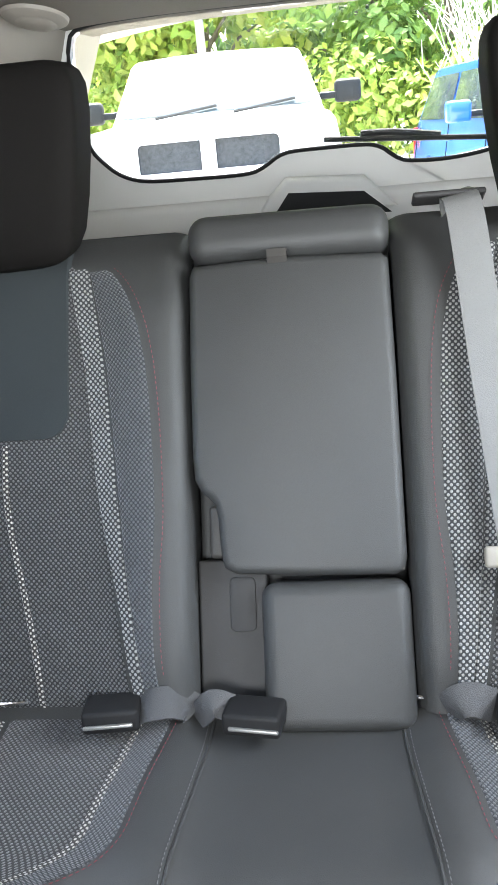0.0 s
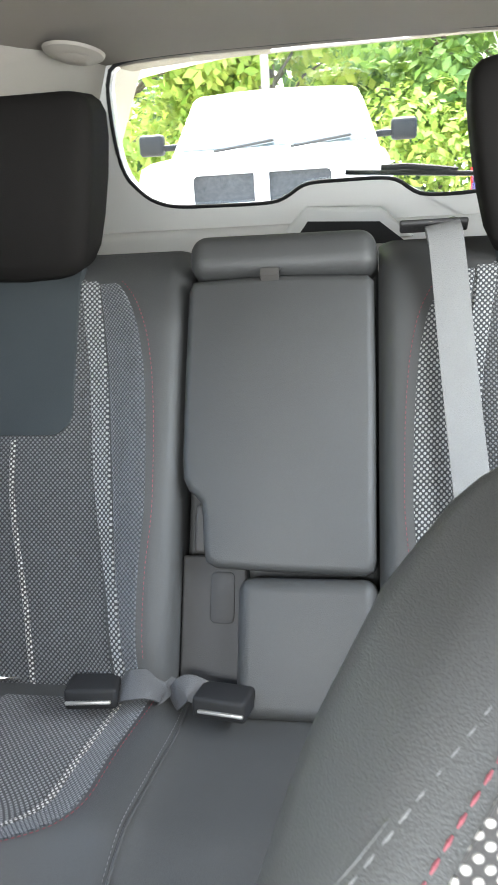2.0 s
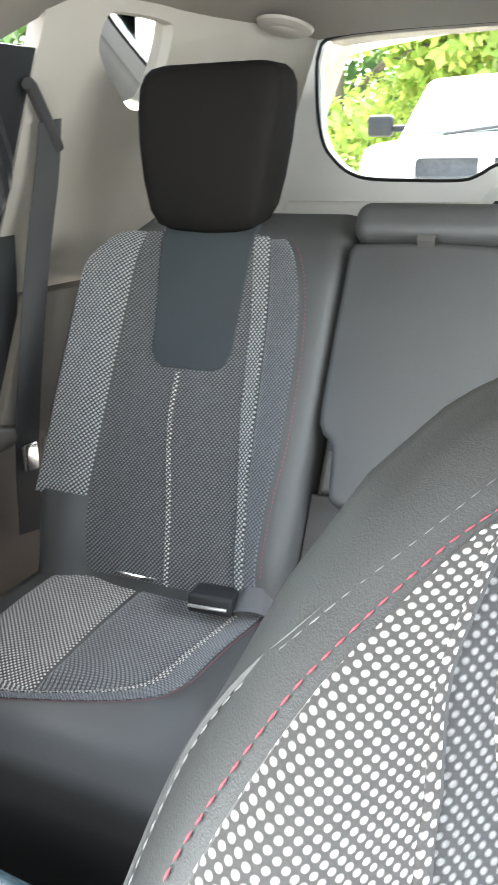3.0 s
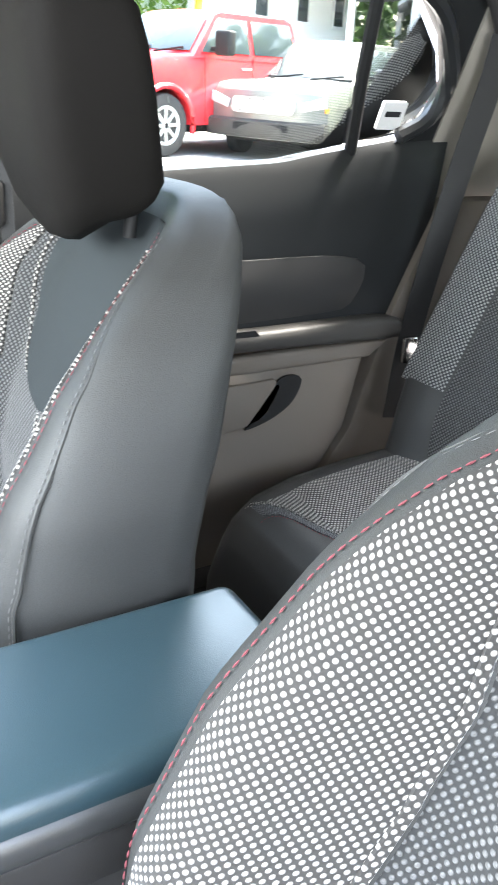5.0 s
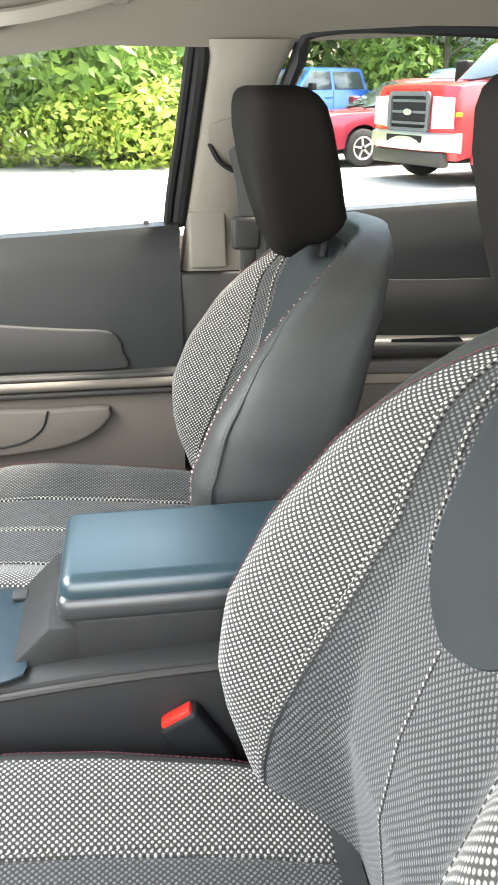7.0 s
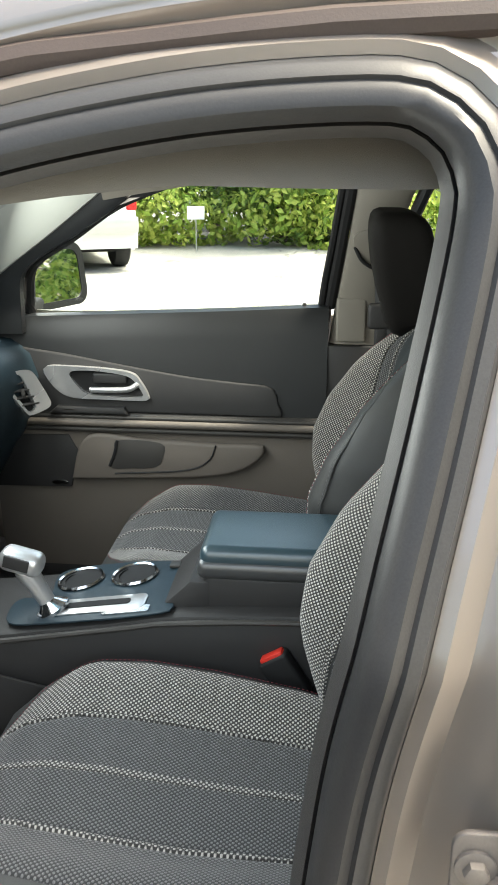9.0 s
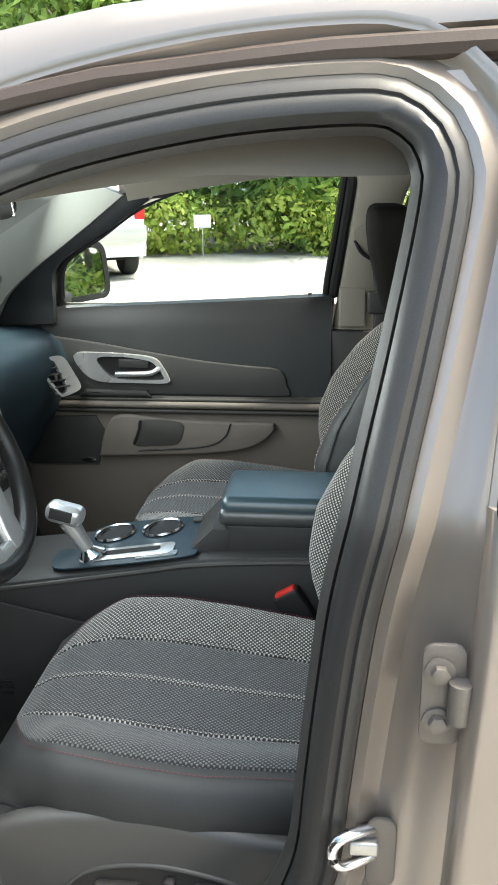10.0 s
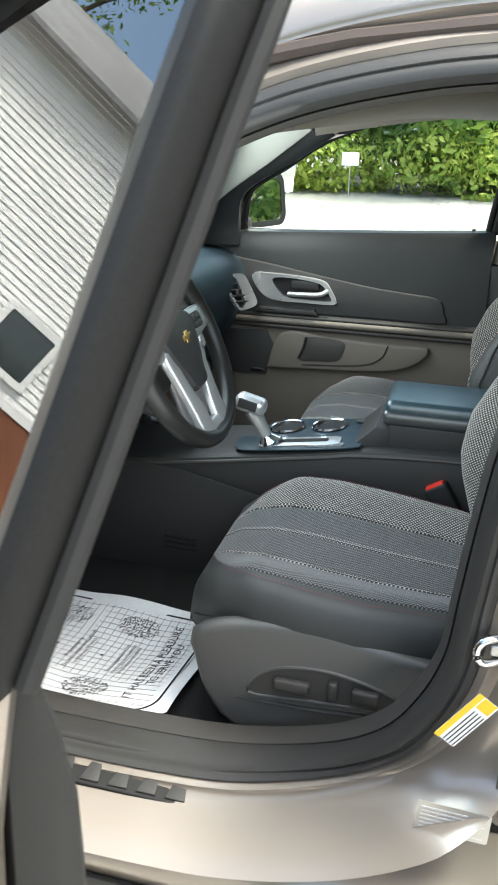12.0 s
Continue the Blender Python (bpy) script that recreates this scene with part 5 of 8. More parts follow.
rwin = [(-0.175, 1.145), (-0.255, 1.40), (-0.30, 1.448), (-0.70, 1.440), (-0.83, 1.405), (-0.905, 1.34), (-0.935, 1.29), (-0.92, 1.245), (-0.87, 1.212), (-0.66, 1.168)]
part("pane", prism(rwin, lambda y, z, w: Vector((PX(z, 0.045) + w, y, z)), 0.004), GLASS, rdoor, "clear rear side window")
rw = curve([(-0.165, 1.135, 0), (-0.245, 1.40, 0), (-0.30, 1.458, 0), (-0.70, 1.450, 0), (-0.85, 1.412, 0), (-0.92, 1.345, 0), (-0.945, 1.29, 0), (-0.93, 1.238, 0), (-0.88, 1.208, 0)], 60)
part("window_frame", tube([(PX(p.y, 0.062), p.x, p.y) for p in rw], 0.014, 8), DOOR_SOFT, rdoor)
part("divider_bar", tube([(PX(1.18, 0.050), -0.800, 1.18), (PX(1.30, 0.050), -0.772, 1.30), (PX(1.445, 0.050), -0.745, 1.445)], 0.011, 8), RUBBER_BLACK, rdoor, "black window divider bar")
stick = prism(roundrect(0.050, 0.044, 0.003, 3, -0.862, 1.240), lambda y, z, w: Vector((PX(z, 0.0475) - w, y, z)), 0.001)
sticker = solo("window_sticker", stick, PAPER, "small white sticker on the rear side window", "sticker")
part("print_bar", prism(roundrect(0.032, 0.009, 0.002, 3, -0.862, 1.243), lambda y, z, w: Vector((PX(z, 0.0488) - w, y, z)), 0.0006), INK, sticker)

part("window_panel", prism([(-0.83, 1.425), (-0.905, 1.365), (-0.945, 1.30), (-0.935, 1.235), (-0.885, 1.195), (-0.90, 1.12), (-1.03, 1.11), (-1.03, 1.475), (-0.84, 1.475)], lambda y, z, w: Vector((PX(z, 0.050) + w, y, z)), 0.02, 0.003), DOOR_SOFT, rdoor)

# quarter panel and tailgate trim
quarter = thing("quarter_trim", (0.70, -1.3, 0.8), "beige and grey quarter panel trim behind the rear door", "panel", "pillar trims")
# upper: ring round the quarter window
qi = curve([(-1.105, 1.495, 0), (-1.11, 1.528, 0), (-1.14, 1.540, 0), (-1.27, 1.542, 0), (-1.30, 1.525, 0), (-1.305, 1.45, 0), (-1.29, 1.410, 0), (-1.235, 1.400, 0), (-1.18, 1.430, 0), (-1.125, 1.466, 0)], 60, True)
qo = []
for p in qi:
    a = math.atan2(p.y - 1.48, p.x + 1.21)
    t = min((0.24 if math.cos(a) > 0 else 0.66) / max(1e-3, abs(math.cos(a))), (0.10 if math.sin(a) > 0 else 0.385) / max(1e-3, abs(math.sin(a))))
    qo.append((-1.21 + t * math.cos(a), 1.48 + t * math.sin(a)))
qx = lambda y, z, w: Vector((PX(z, 0.055) + w - 0.10 * sm(-1.30, -1.80, y), y, z))
part("upper_cover", band([p[:2] for p in qi], qo, qx, 0.03), TRIM_BEIGE, quarter)
part("pane", prism([p[:2] for p in qi], lambda y, z, w: qx(y, z, 0.022 + w), 0.003), GLASS_TINT, quarter, "tinted quarter window")
part("lower_cover", prism([(-1.0, 1.100), (-1.30, 1.100), (-1.90, 1.10), (-1.90, 0.45), (-0.68, 0.45), (-0.835, 0.68), (-0.90, 0.89)], lambda y, z, w: Vector((0.690 + w, y, z)), 0.05, 0.006), PLASTIC_GREY, quarter, "grey lower cover")
cbelt = thing("rear_seat_belt", (0.63, -1.12, 1.2), "dark shoulder belt against the rear quarter trim", "seat belt", "seat belts")
part("webbing", strap(curve([(0.612, -1.000, 1.375), (0.635, -1.010, 1.30), (0.655, -0.985, 1.14), (0.662, -0.935, 0.88), (0.664, -0.92, 0.70)], 24), (-1, 0.2, 0.2), 0.046, 0.002), WEBBING_DARK, cbelt)
part("guide", tube(curve([(0.600, -0.945, 1.425), (0.605, -0.96, 1.415), (0.618, -1.005, 1.365), (0.626, -1.03, 1.335)], 14), 0.010, 10), PLASTIC, cbelt)
part("tongue", rbox((0.652, -0.925, 0.84), (0.012, 0.03, 0.05), 0.004), BRIGHT, cbelt, "bright belt tongue")

gate = thing("tailgate", (0, -1.88, 0.6), "pale plastic tailgate trim round the rear window", "tailgate")
TY = -1.86
gl = curve([(0.455, 1.372, 0), (0.466, 1.42, 0), (0.470, 1.50, 0), (0.463, 1.575, 0), (0.425, 1.608, 0), (0.25, 1.617, 0), (0.0, 1.617, 0), (-0.25, 1.617, 0), (-0.425, 1.608, 0), (-0.485, 1.575, 0), (-0.495, 1.50, 0), (-0.485, 1.40, 0), (-0.465, 1.345, 0), (-0.42, 1.305, 0), (-0.33, 1.288, 0), (-0.235, 1.288, 0), (-0.200, 1.299, 0), (-0.175, 1.318, 0), (-0.14, 1.329, 0), (-0.05, 1.330, 0), (0.025, 1.328, 0), (0.055, 1.318, 0), (0.085, 1.300, 0), (0.125, 1.290, 0), (0.24, 1.290, 0), (0.345, 1.294, 0), (0.40, 1.312, 0), (0.437, 1.345, 0)], 150, True)
outer = []
for p in gl:
    a = math.atan2(p.y - 1.42, p.x)
    t = min(0.64 / max(1e-3, abs(math.cos(a))), (0.23 if math.sin(a) > 0 else 0.215) / max(1e-3, abs(math.sin(a))))
    outer.append((t * math.cos(a), 1.42 + t * math.sin(a)))
gx = lambda x, z, w: Vector((x, TY + w + 0.10 * (z - 1.42), z))
part("window_trim", band([p[:2] for p in gl], outer, gx, -0.05), TRIM_PALE, gate)
part("window_seal", tube([gx(p.x, p.y, 0.001) for p in gl], 0.0045, 8, True), RUBBER_BLACK, gate)
part("pane", prism([p[:2] for p in gl], lambda x, z, w: gx(x, z, -0.03 - w), 0.004), GLASS, gate, "clear rear window")
part("latch_cover", prism([(-0.20, 1.205), (-0.130, 1.272), (0.034, 1.280), (0.075, 1.240), (0.10, 1.205)], lambda x, z, w: Vector((x, TY + 0.01 + w, z)), 0.045, 0.012, 3), TRIM_PALE, gate)
part("lower_cover", rbox((0, TY - 0.02, 0.93), (1.14, 0.05, 0.62), 0.02), TRIM_PALE, gate)
part("latch_recess", prism([(-0.185, 1.195), (-0.128, 1.242), (0.030, 1.250), (0.072, 1.195)], lambda x, z, w: Vector((x, TY + 0.056 + w, z)), 0.003), RUBBER_BLACK, gate)
wiper = thing("rear_wiper", (-0.25, -1.92, 1.30), "black wiper resting on the rear window", "wiper")
part("blade", tube([(-0.40, TY - 0.045, 1.320), (-0.25, TY - 0.05, 1.330), (-0.05, TY - 0.05, 1.344)], 0.006, 8), RUBBER_BLACK, wiper)
part("arm", tube(curve([(-0.13, TY - 0.055, 1.348), (-0.20, TY - 0.058, 1.346), (-0.30, TY - 0.055, 1.332)], 10), 0.008, 8), RUBBER_BLACK, wiper)
bpy.context.view_layer.update()
for ob in (gate, wiper, dome):
    ob.matrix_world = SIT @ ob.matrix_world
shelf = solo("cargo_floor", rbox((0, -1.50, 0.80), (1.2, 0.62, 0.04), 0.01), CARPET, "black carpeted load floor behind the bench", "carpet", kind="structure")

# far side closing panels behind the driver
lq = solo("quarter_wall", prism([(-0.95, 1.10), (-1.90, 1.10), (-1.90, 0.42), (-0.70, 0.42)], lambda y, z, w: Vector((-0.70 - w, y, z)), 0.05, 0.005), PLASTIC_GREY, "grey quarter panel lining behind the rear door", "panel", kind="structure")
lqu = solo("quarter_wall", band([(p.x, p.y) for p in qi], qo, lambda y, z, w: Vector((-qx(y, z, w).x, y, z)), 0.03), TRIM_BEIGE, "beige upper quarter lining with window opening", "panel", kind="structure")

# ---- front of the cabin: windscreen, pillars, dashboard ----
apil = thing("windscreen_pillar", (0.62, 0.7, 1.1), "pale beige windscreen pillar trim with a speaker grille", "pillar trim", "pillar trims")
for sgn in (1, -1):
    low_e = curve([(0.640, 0.850, 1.074), (0.640, 0.807, 1.143), (0.632, 0.718, 1.216), (0.610, 0.592, 1.303), (0.590, 0.470, 1.392)], 24)
    top_e = curve([(0.610, 1.115, 1.095), (0.605, 0.990, 1.190), (0.598, 0.876, 1.277), (0.585, 0.755, 1.369), (0.565, 0.620, 1.462)], 24)
    secs = []
    for a_, b_ in zip(low_e, top_e):
        if sgn < 0:
            a_ = a_.lerp(b_, 0.5)
        L_, U_ = Vector((a_.x * sgn, a_.y, a_.z)), Vector((b_.x * sgn, b_.y, b_.z))
        inn = Vector((-sgn, 0, 0))
        secs.append([L_ - inn * 0.09, L_ - inn * 0.012, L_ + inn * 0.004, L_.lerp(U_, 0.12) + inn * 0.014, L_.lerp(U_, 0.5) + inn * 0.022, L_.lerp(U_, 0.88) + inn * 0.014, U_, U_ - inn * 0.010, L_.lerp(U_, 0.80) - inn * 0.05])
    part("cover", loft(secs), PILLAR_PALE, apil)
    part("glass_border", tube([Vector((q.x * sgn, q.y + 0.004, q.z + 0.004)) for q in top_e], 0.006, 8), RUBBER_BLACK, apil, "black glass border")
part("speaker_grille", prism(roundrect(0.085, 0.055, 0.016, 5), lambda u, v, w: Vector((0.604 - w, 0.848, 1.180)) + u * Vector((-0.02, 0.78, -0.60)).normalized() * 1.0 + v * Vector((-0.05, 0.6, 0.78)).normalized(), 0.016, 0.002), TRIM_BEIGE, apil)
ws = solo("windscreen", loft([[Vector((x * s, y - 0.10 * (x / 0.6) ** 2, z)) for x in [-0.6 + 1.2 * i / 12 for i in range(13)]] for s, y, z in ((1.08, 1.28, 1.07), (1.04, 1.02, 1.22), (0.99, 0.76, 1.37), (0.94, 0.50, 1.51))], False, False), GLASS, "clear raked windscreen", "windscreen", kind="structure")
part("header_band", prism([(-0.56, 0), (0.56, 0), (0.56, 0.075), (-0.56, 0.075)], lambda u, v, w: Vector((u, 0.49 + 0.10 * (1 - (u / 0.6) ** 2) - v * 0.6, 1.495 + v * 0.55 + w)), 0.01), PLASTIC, ws)
part("sun_band", loft([[Vector((x * s, y - 0.10 * (x / 0.6) ** 2 - 0.006, z)) for x in [-0.6 + 1.2 * i / 12 for i in range(13)]] for s, y, z in ((0.965, 0.63, 1.442), (0.94, 0.50, 1.512))], False, False), glass("blue_shade_band", (0.35, 0.60, 0.75)), ws, "blue shade band")
along, up_ = Vector((0.40, -0.78, 0.46)).normalized(), Vector((-0.30, -0.60, 0.50)).normalized()
for du, ln, an in ((-0.050, 0.050, 75), (-0.034, 0.030, 10), (-0.018, 0.050, 100), (0.004, 0.042, 65), (0.020, 0.030, 120), (0.040, 0.050, 80), (0.056, 0.026, 15)):
    c_ = Vector((0.640, 0.930, 1.276)) + along * du
    e_ = up_ * math.sin(radians(an)) + along * math.cos(radians(an))
    part("marker_stroke", tube([c_ - e_ * ln / 2, c_ + e_ * ln / 2], 0.0024, 6), PRINT_WHITE, ws, "white marker stroke on the glass")
rv = thing("rear_view_mirror", (-0.03, 0.52, 1.42), "black rear-view mirror below the headliner", "mirror")
part("housing", rbox((-0.02, 0.556, 1.402), (0.25, 0.050, 0.072), 0.020, 4, pose(0, 0, 0, -8, 0, 30)), PLASTIC, rv)
part("mirror_glass", rbox((-0.0335, 0.5325, 1.399), (0.228, 0.004, 0.054), 0.002, 2, pose(0, 0, 0, -8, 0, 30)), MIRROR, rv, "silvered mirror glass")
part("stem", tube([(-0.02, 0.56, 1.43), (-0.01, 0.60, 1.475)], 0.012, 10), PLASTIC, rv)
visor = solo("sun_visor", rbox((0.32, 0.33, 1.562), (0.40, 0.17, 0.020), 0.010, 3, pose(0, 0, 0, -14, 0, 0)), HEADLINER, "beige sun visor folded against the headliner", "visor")

dash = thing("dashboard", (0, 0.9, 0.42), "dark blue-grey moulded dashboard with twin-cockpit shape", "dashboard")
secs = []
for i in range(49):
    x = -0.70 + 1.40 * i / 48
    cw = 1 - sm(0.10, 0.30, abs(x))                    # centre stack
    dv = 1 - sm(0.16, 0.30, abs(x + 0.37))             # cluster hood
    zt_ = 1.075 + 0.012 * cw - 0.02 * sm(0.5, 0.7, abs(x))
    f = 0.72 - 0.05 * cw - 0.052 * sm(0.34, 0.62, abs(x))
    secs.append([Vector((x, 1.30, zt_ - 0.02)), Vector((x, 1.05, zt_ + 0.002)), Vector((x, f + 0.16, zt_)), Vector((x, f + 0.07, zt_ - 0.012)), Vector((x, f + 0.02, zt_ - 0.045)), Vector((x, f, zt_ - 0.10)),
                 Vector((x, f + 0.01, zt_ - 0.17)), Vector((x, f + 0.035, zt_ - 0.23)), Vector((x, f + 0.07, zt_ - 0.275)), Vector((x, f + 0.10, zt_ - 0.33)), Vector((x, f + 0.14, 0.66)), Vector((x, 1.30, 0.60))])
part("body", loft(secs), PLASTIC_SOFT, dash, sharp=50)
part("knee_panel", prism([(0.84, 0.66), (0.78, 0.83), (0.86, 0.83), (1.2, 0.55), (1.25, 0.44), (1.1, 0.44)], lambda y, z, w: Vector((-0.70 + w, y, z)), 1.40, 0.01), PLASTIC, dash)


def vent(cx, cy, cz, w, h, turn, lean=-14, flip=1):
    """A raked four-sided outlet: broad silver frame, dark throat, thin vanes and a thumb wheel."""
    M = Matrix.Translation((cx, cy, cz)) @ pose(0, 0, 0, lean, 0, turn)
    shape = lambda pts: [(p.x * w * flip, p.y * h) for p in curve([(a, b, 0) for a, b in pts], 56, True)]
    out = shape([(-0.50, 0.40), (-0.46, 0.48), (-0.20, 0.50), (0.10, 0.50), (0.24, 0.40), (0.38, 0.05), (0.48, -0.26), (0.46, -0.38), (0.30, -0.45), (0.06, -0.50), (-0.04, -0.46), (-0.20, -0.16), (-0.38, 0.16)])
    hole = shape([(-0.43, 0.36), (-0.40, 0.41), (-0.22, 0.42), (-0.06, 0.41), (0.00, 0.32), (0.07, 0.06), (0.15, -0.26), (0.14, -0.36), (0.08, -0.41), (0.02, -0.42), (-0.03, -0.38), (-0.16, -0.10), (-0.31, 0.15)])
    v = part("air_vent", band(hole, out, lambda a, b, d: M @ Vector((a, -d, b)), 0.014), CHROME, dash, "silver air vent surround")
    part("vent_throat", prism(hole, lambda a, b, d: M @ Vector((a, 0.004 - d, b)), 0.003), RUBBER_BLACK, v)
    for k, (c, u) in enumerate(((0.24, -0.17), (0.08, -0.09), (-0.08, -0.02), (-0.24, 0.06))):
        part("vane", rbox(M @ Vector((u * w * flip, -0.009, c * h)), (w * 0.36, 0.014, 0.004), 0.001, 1, pose(0, 0, 0, lean + 20, 0, turn)), PLASTIC, v)
    part("vane_knob", rbox(M @ Vector((-0.06 * w * flip, -0.017, 0)), (0.008, 0.010, 0.020), 0.003, 2, pose(0, 0, 0, lean, 0, turn)), PLASTIC_MID, v)


vent(0.575, 0.672, 0.936, 0.125, 0.108, -42)
vent(-0.615, 0.640, 0.955, 0.125, 0.165, -22, -14, 1)
# instrument cluster with two hooded dials
hood = part("cluster_hood", loft([[Vector((-0.37 + 0.215 * math.cos(a) * s, y, 1.035 + 0.090 * math.sin(a) * s2)) for a in [math.pi * k / 20 for k in range(21)]] + [Vector((-0.37 + 0.205 * math.cos(a) * s, y, 1.030 + 0.078 * math.sin(a) * s2)) for a in [math.pi * (20 - k) / 20 for k in range(21)]] for y, s, s2 in ((0.86, 1.0, 0.9), (0.74, 1.02, 1.02), (0.635, 0.98, 1.05))]), PLASTIC_SOFT, dash)
for cx_ in (-0.455, -0.285):
    dial = part("dial", lathe((cx_, 0.690, 1.020), (0, -1, 0.25), [(0.0, 0.070), (0.05, 0.082), (0.062, 0.085), (0.060, 0.072), (0.02, 0.064), (0.004, 0.060)], 36), CHROME, dash, "silver dial surround")
    part("dial_face", lathe((cx_, 0.688, 1.021), (0, -1, 0.25), [(0.004, 0.064), (0.008, 0.062), (0.0085, 0.02)], 32), SCREEN, dial)
    q_ = Vector((0, -1, 0.25)).normalized()
    for k in range(11):
        a = radians(215 - 25 * k)
        c = Vector((cx_ + 0.050 * math.cos(a), 0.688, 1.021 + 0.050 * math.sin(a))) + q_ * 0.0095 + Vector((0, 0.013 * math.sin(a), 0))
        part("tick", rbox(c, (0.003, 0.002, 0.010), 0.0005, 1, pose(0, 0, 0, -14, -math.degrees(a) + 90, 0)), PRINT_WHITE, dial)
part("cluster_fascia", prism([p[:2] for p in curve([(-0.575, 0.99, 0), (-0.55, 1.07, 0), (-0.46, 1.113, 0), (-0.37, 1.118, 0), (-0.28, 1.113, 0), (-0.19, 1.07, 0), (-0.165, 0.99, 0), (-0.25, 0.945, 0), (-0.49, 0.945, 0)], 50, True)], lambda x, z, w: Vector((x, 0.715 - w + 0.25 * (z - 1.02), z)), 0.01), PLASTIC, dash)
# centre stack
SQ = lambda u, v, w: Vector((0.02 + u, 0.668 - w + 0.28 * v, 0.945 + v))
stack = part("control_console", prism([p[:2] for p in curve([(-0.125, 0.13, 0), (0.125, 0.13, 0), (0.135, 0.0, 0), (0.105, -0.14, 0), (0.075, -0.20, 0), (-0.075, -0.20, 0), (-0.105, -0.14, 0), (-0.135, 0.0, 0)], 50, True)], SQ, 0.022, 0.008, 3), CHROME, dash, "silver centre stack")
part("display", prism(roundrect(0.20, 0.085, 0.010, 4, 0, 0.070), lambda u, v, w: SQ(u, v, 0.022 + w), 0.004, 0.001), SCREEN, stack, "dark display screen")
part("control_panel", prism(roundrect(0.185, 0.125, 0.015, 4, 0, -0.060), lambda u, v, w: SQ(u, v, 0.022 + w), 0.003, 0.001), PLASTIC, stack)
for sx in (-0.072, 0.072):
    part("knob", lathe(SQ(sx, -0.035, 0.024), (0, -1, 0.28), [(0, 0.021), (0.014, 0.019), (0.018, 0.016)], 24), CHROME, stack, "silver knob")
    part("knob", lathe(SQ(sx, -0.100, 0.024), (0, -1, 0.28), [(0, 0.017), (0.012, 0.015), (0.015, 0.012)], 24), PLASTIC, stack)
for r_ in range(4):
    for c_ in range(4):
        part("button", rbox(SQ(-0.036 + 0.024 * c_, -0.015 - 0.026 * r_, 0.026), (0.020, 0.006, 0.016), 0.002, 2, pose(0, 0, 0, -16, 0, 0)), PLASTIC_MID, stack)
# steering column and wheel
WC = Vector((-0.368, 0.515, 1.022))
WN = Vector((0, -0.90, 0.44)).normalized()            # towards the driver
WQ = Matrix.Translation(WC) @ WN.to_track_quat("Z", "Y").to_matrix().to_4x4()
wl = lambda u, v, w: WQ @ Vector((u, v, w))
column = thing("steering_column", (-0.37, 0.62, 0.9), "grey steering column shroud with stalks", "steering column")
part("shroud", loft([[wl(a * s, b * s - 0.012, w) for a, b in roundrect(0.115, 0.125, 0.04, 5)] for s, w in ((0.82, -0.055), (1.0, -0.07), (1.1, -0.14), (1.15, -0.22))]), PLASTIC_MID, column)
part("tilt_lever", tube([wl(-0.05, -0.075, -0.10), wl(-0.07, -0.095, -0.06)], 0.008, 8), PLASTIC, column)
for sx, l_ in ((-1, 0.155), (1, 0.135)):
    st = part("stalk", tube([wl(sx * 0.05, 0.015, -0.095), wl(sx * 0.10, 0.035, -0.085), wl(sx * l_, 0.050, -0.080)], [0.010, 0.011, 0.015], 12), PLASTIC, column)
    part("stalk_knob", tube([wl(sx * l_, 0.050, -0.080), wl(sx * (l_ + 0.028), 0.057, -0.078)], [0.0165, 0.0155], 16), CHROME if sx < 0 else PLASTIC, st)
wheel = thing("steering_wheel", WC, "black leather steering wheel with silver spokes and gold emblem", "steering wheel")
ring = [wl(0.182 * math.cos(2 * math.pi * k / 72), 0.182 * math.sin(2 * math.pi * k / 72), 0) for k in range(72)]
secs = []
for k in range(72):
    a = 2 * math.pi * k / 72
    fat = 0.0158 + 0.0022 * (math.cos(2 * (a - 0.55)) ** 8 + math.cos(2 * (a - 2.59)) ** 8) * 0.5
    secs.append([wl((0.182 + fat * math.cos(b)) * math.cos(a), (0.182 + fat * math.cos(b)) * math.sin(a), 1.15 * fat * math.sin(b)) for b in [2 * math.pi * i / 14 for i in range(14)]])
part("rim", loft(secs, True, False, True), RIM_LEATHER, wheel, "stitched black leather rim")
stitches([wl(0.1675 * math.cos(2 * math.pi * k / 120), 0.1675 * math.sin(2 * math.pi * k / 120), 0.004) for k in range(121)], WN, GREY_THREAD, wheel, 0.008, 0.006, 0.001)
hub_o = curve([(-0.082, 0.045, 0), (-0.045, 0.062, 0), (0.045, 0.062, 0), (0.082, 0.045, 0), (0.075, 0.0, 0), (0.045, -0.055, 0), (0.030, -0.085, 0), (-0.030, -0.085, 0), (-0.045, -0.055, 0), (-0.075, 0.0, 0)], 60, True)
part("hub", loft([[wl(p.x * s, p.y * s, w) for p in hub_o] for s, w in ((1.0, -0.02), (1.0, 0.004), (0.93, 0.016), (0.6, 0.022), (0.2, 0.024))]), PLASTIC, wheel)
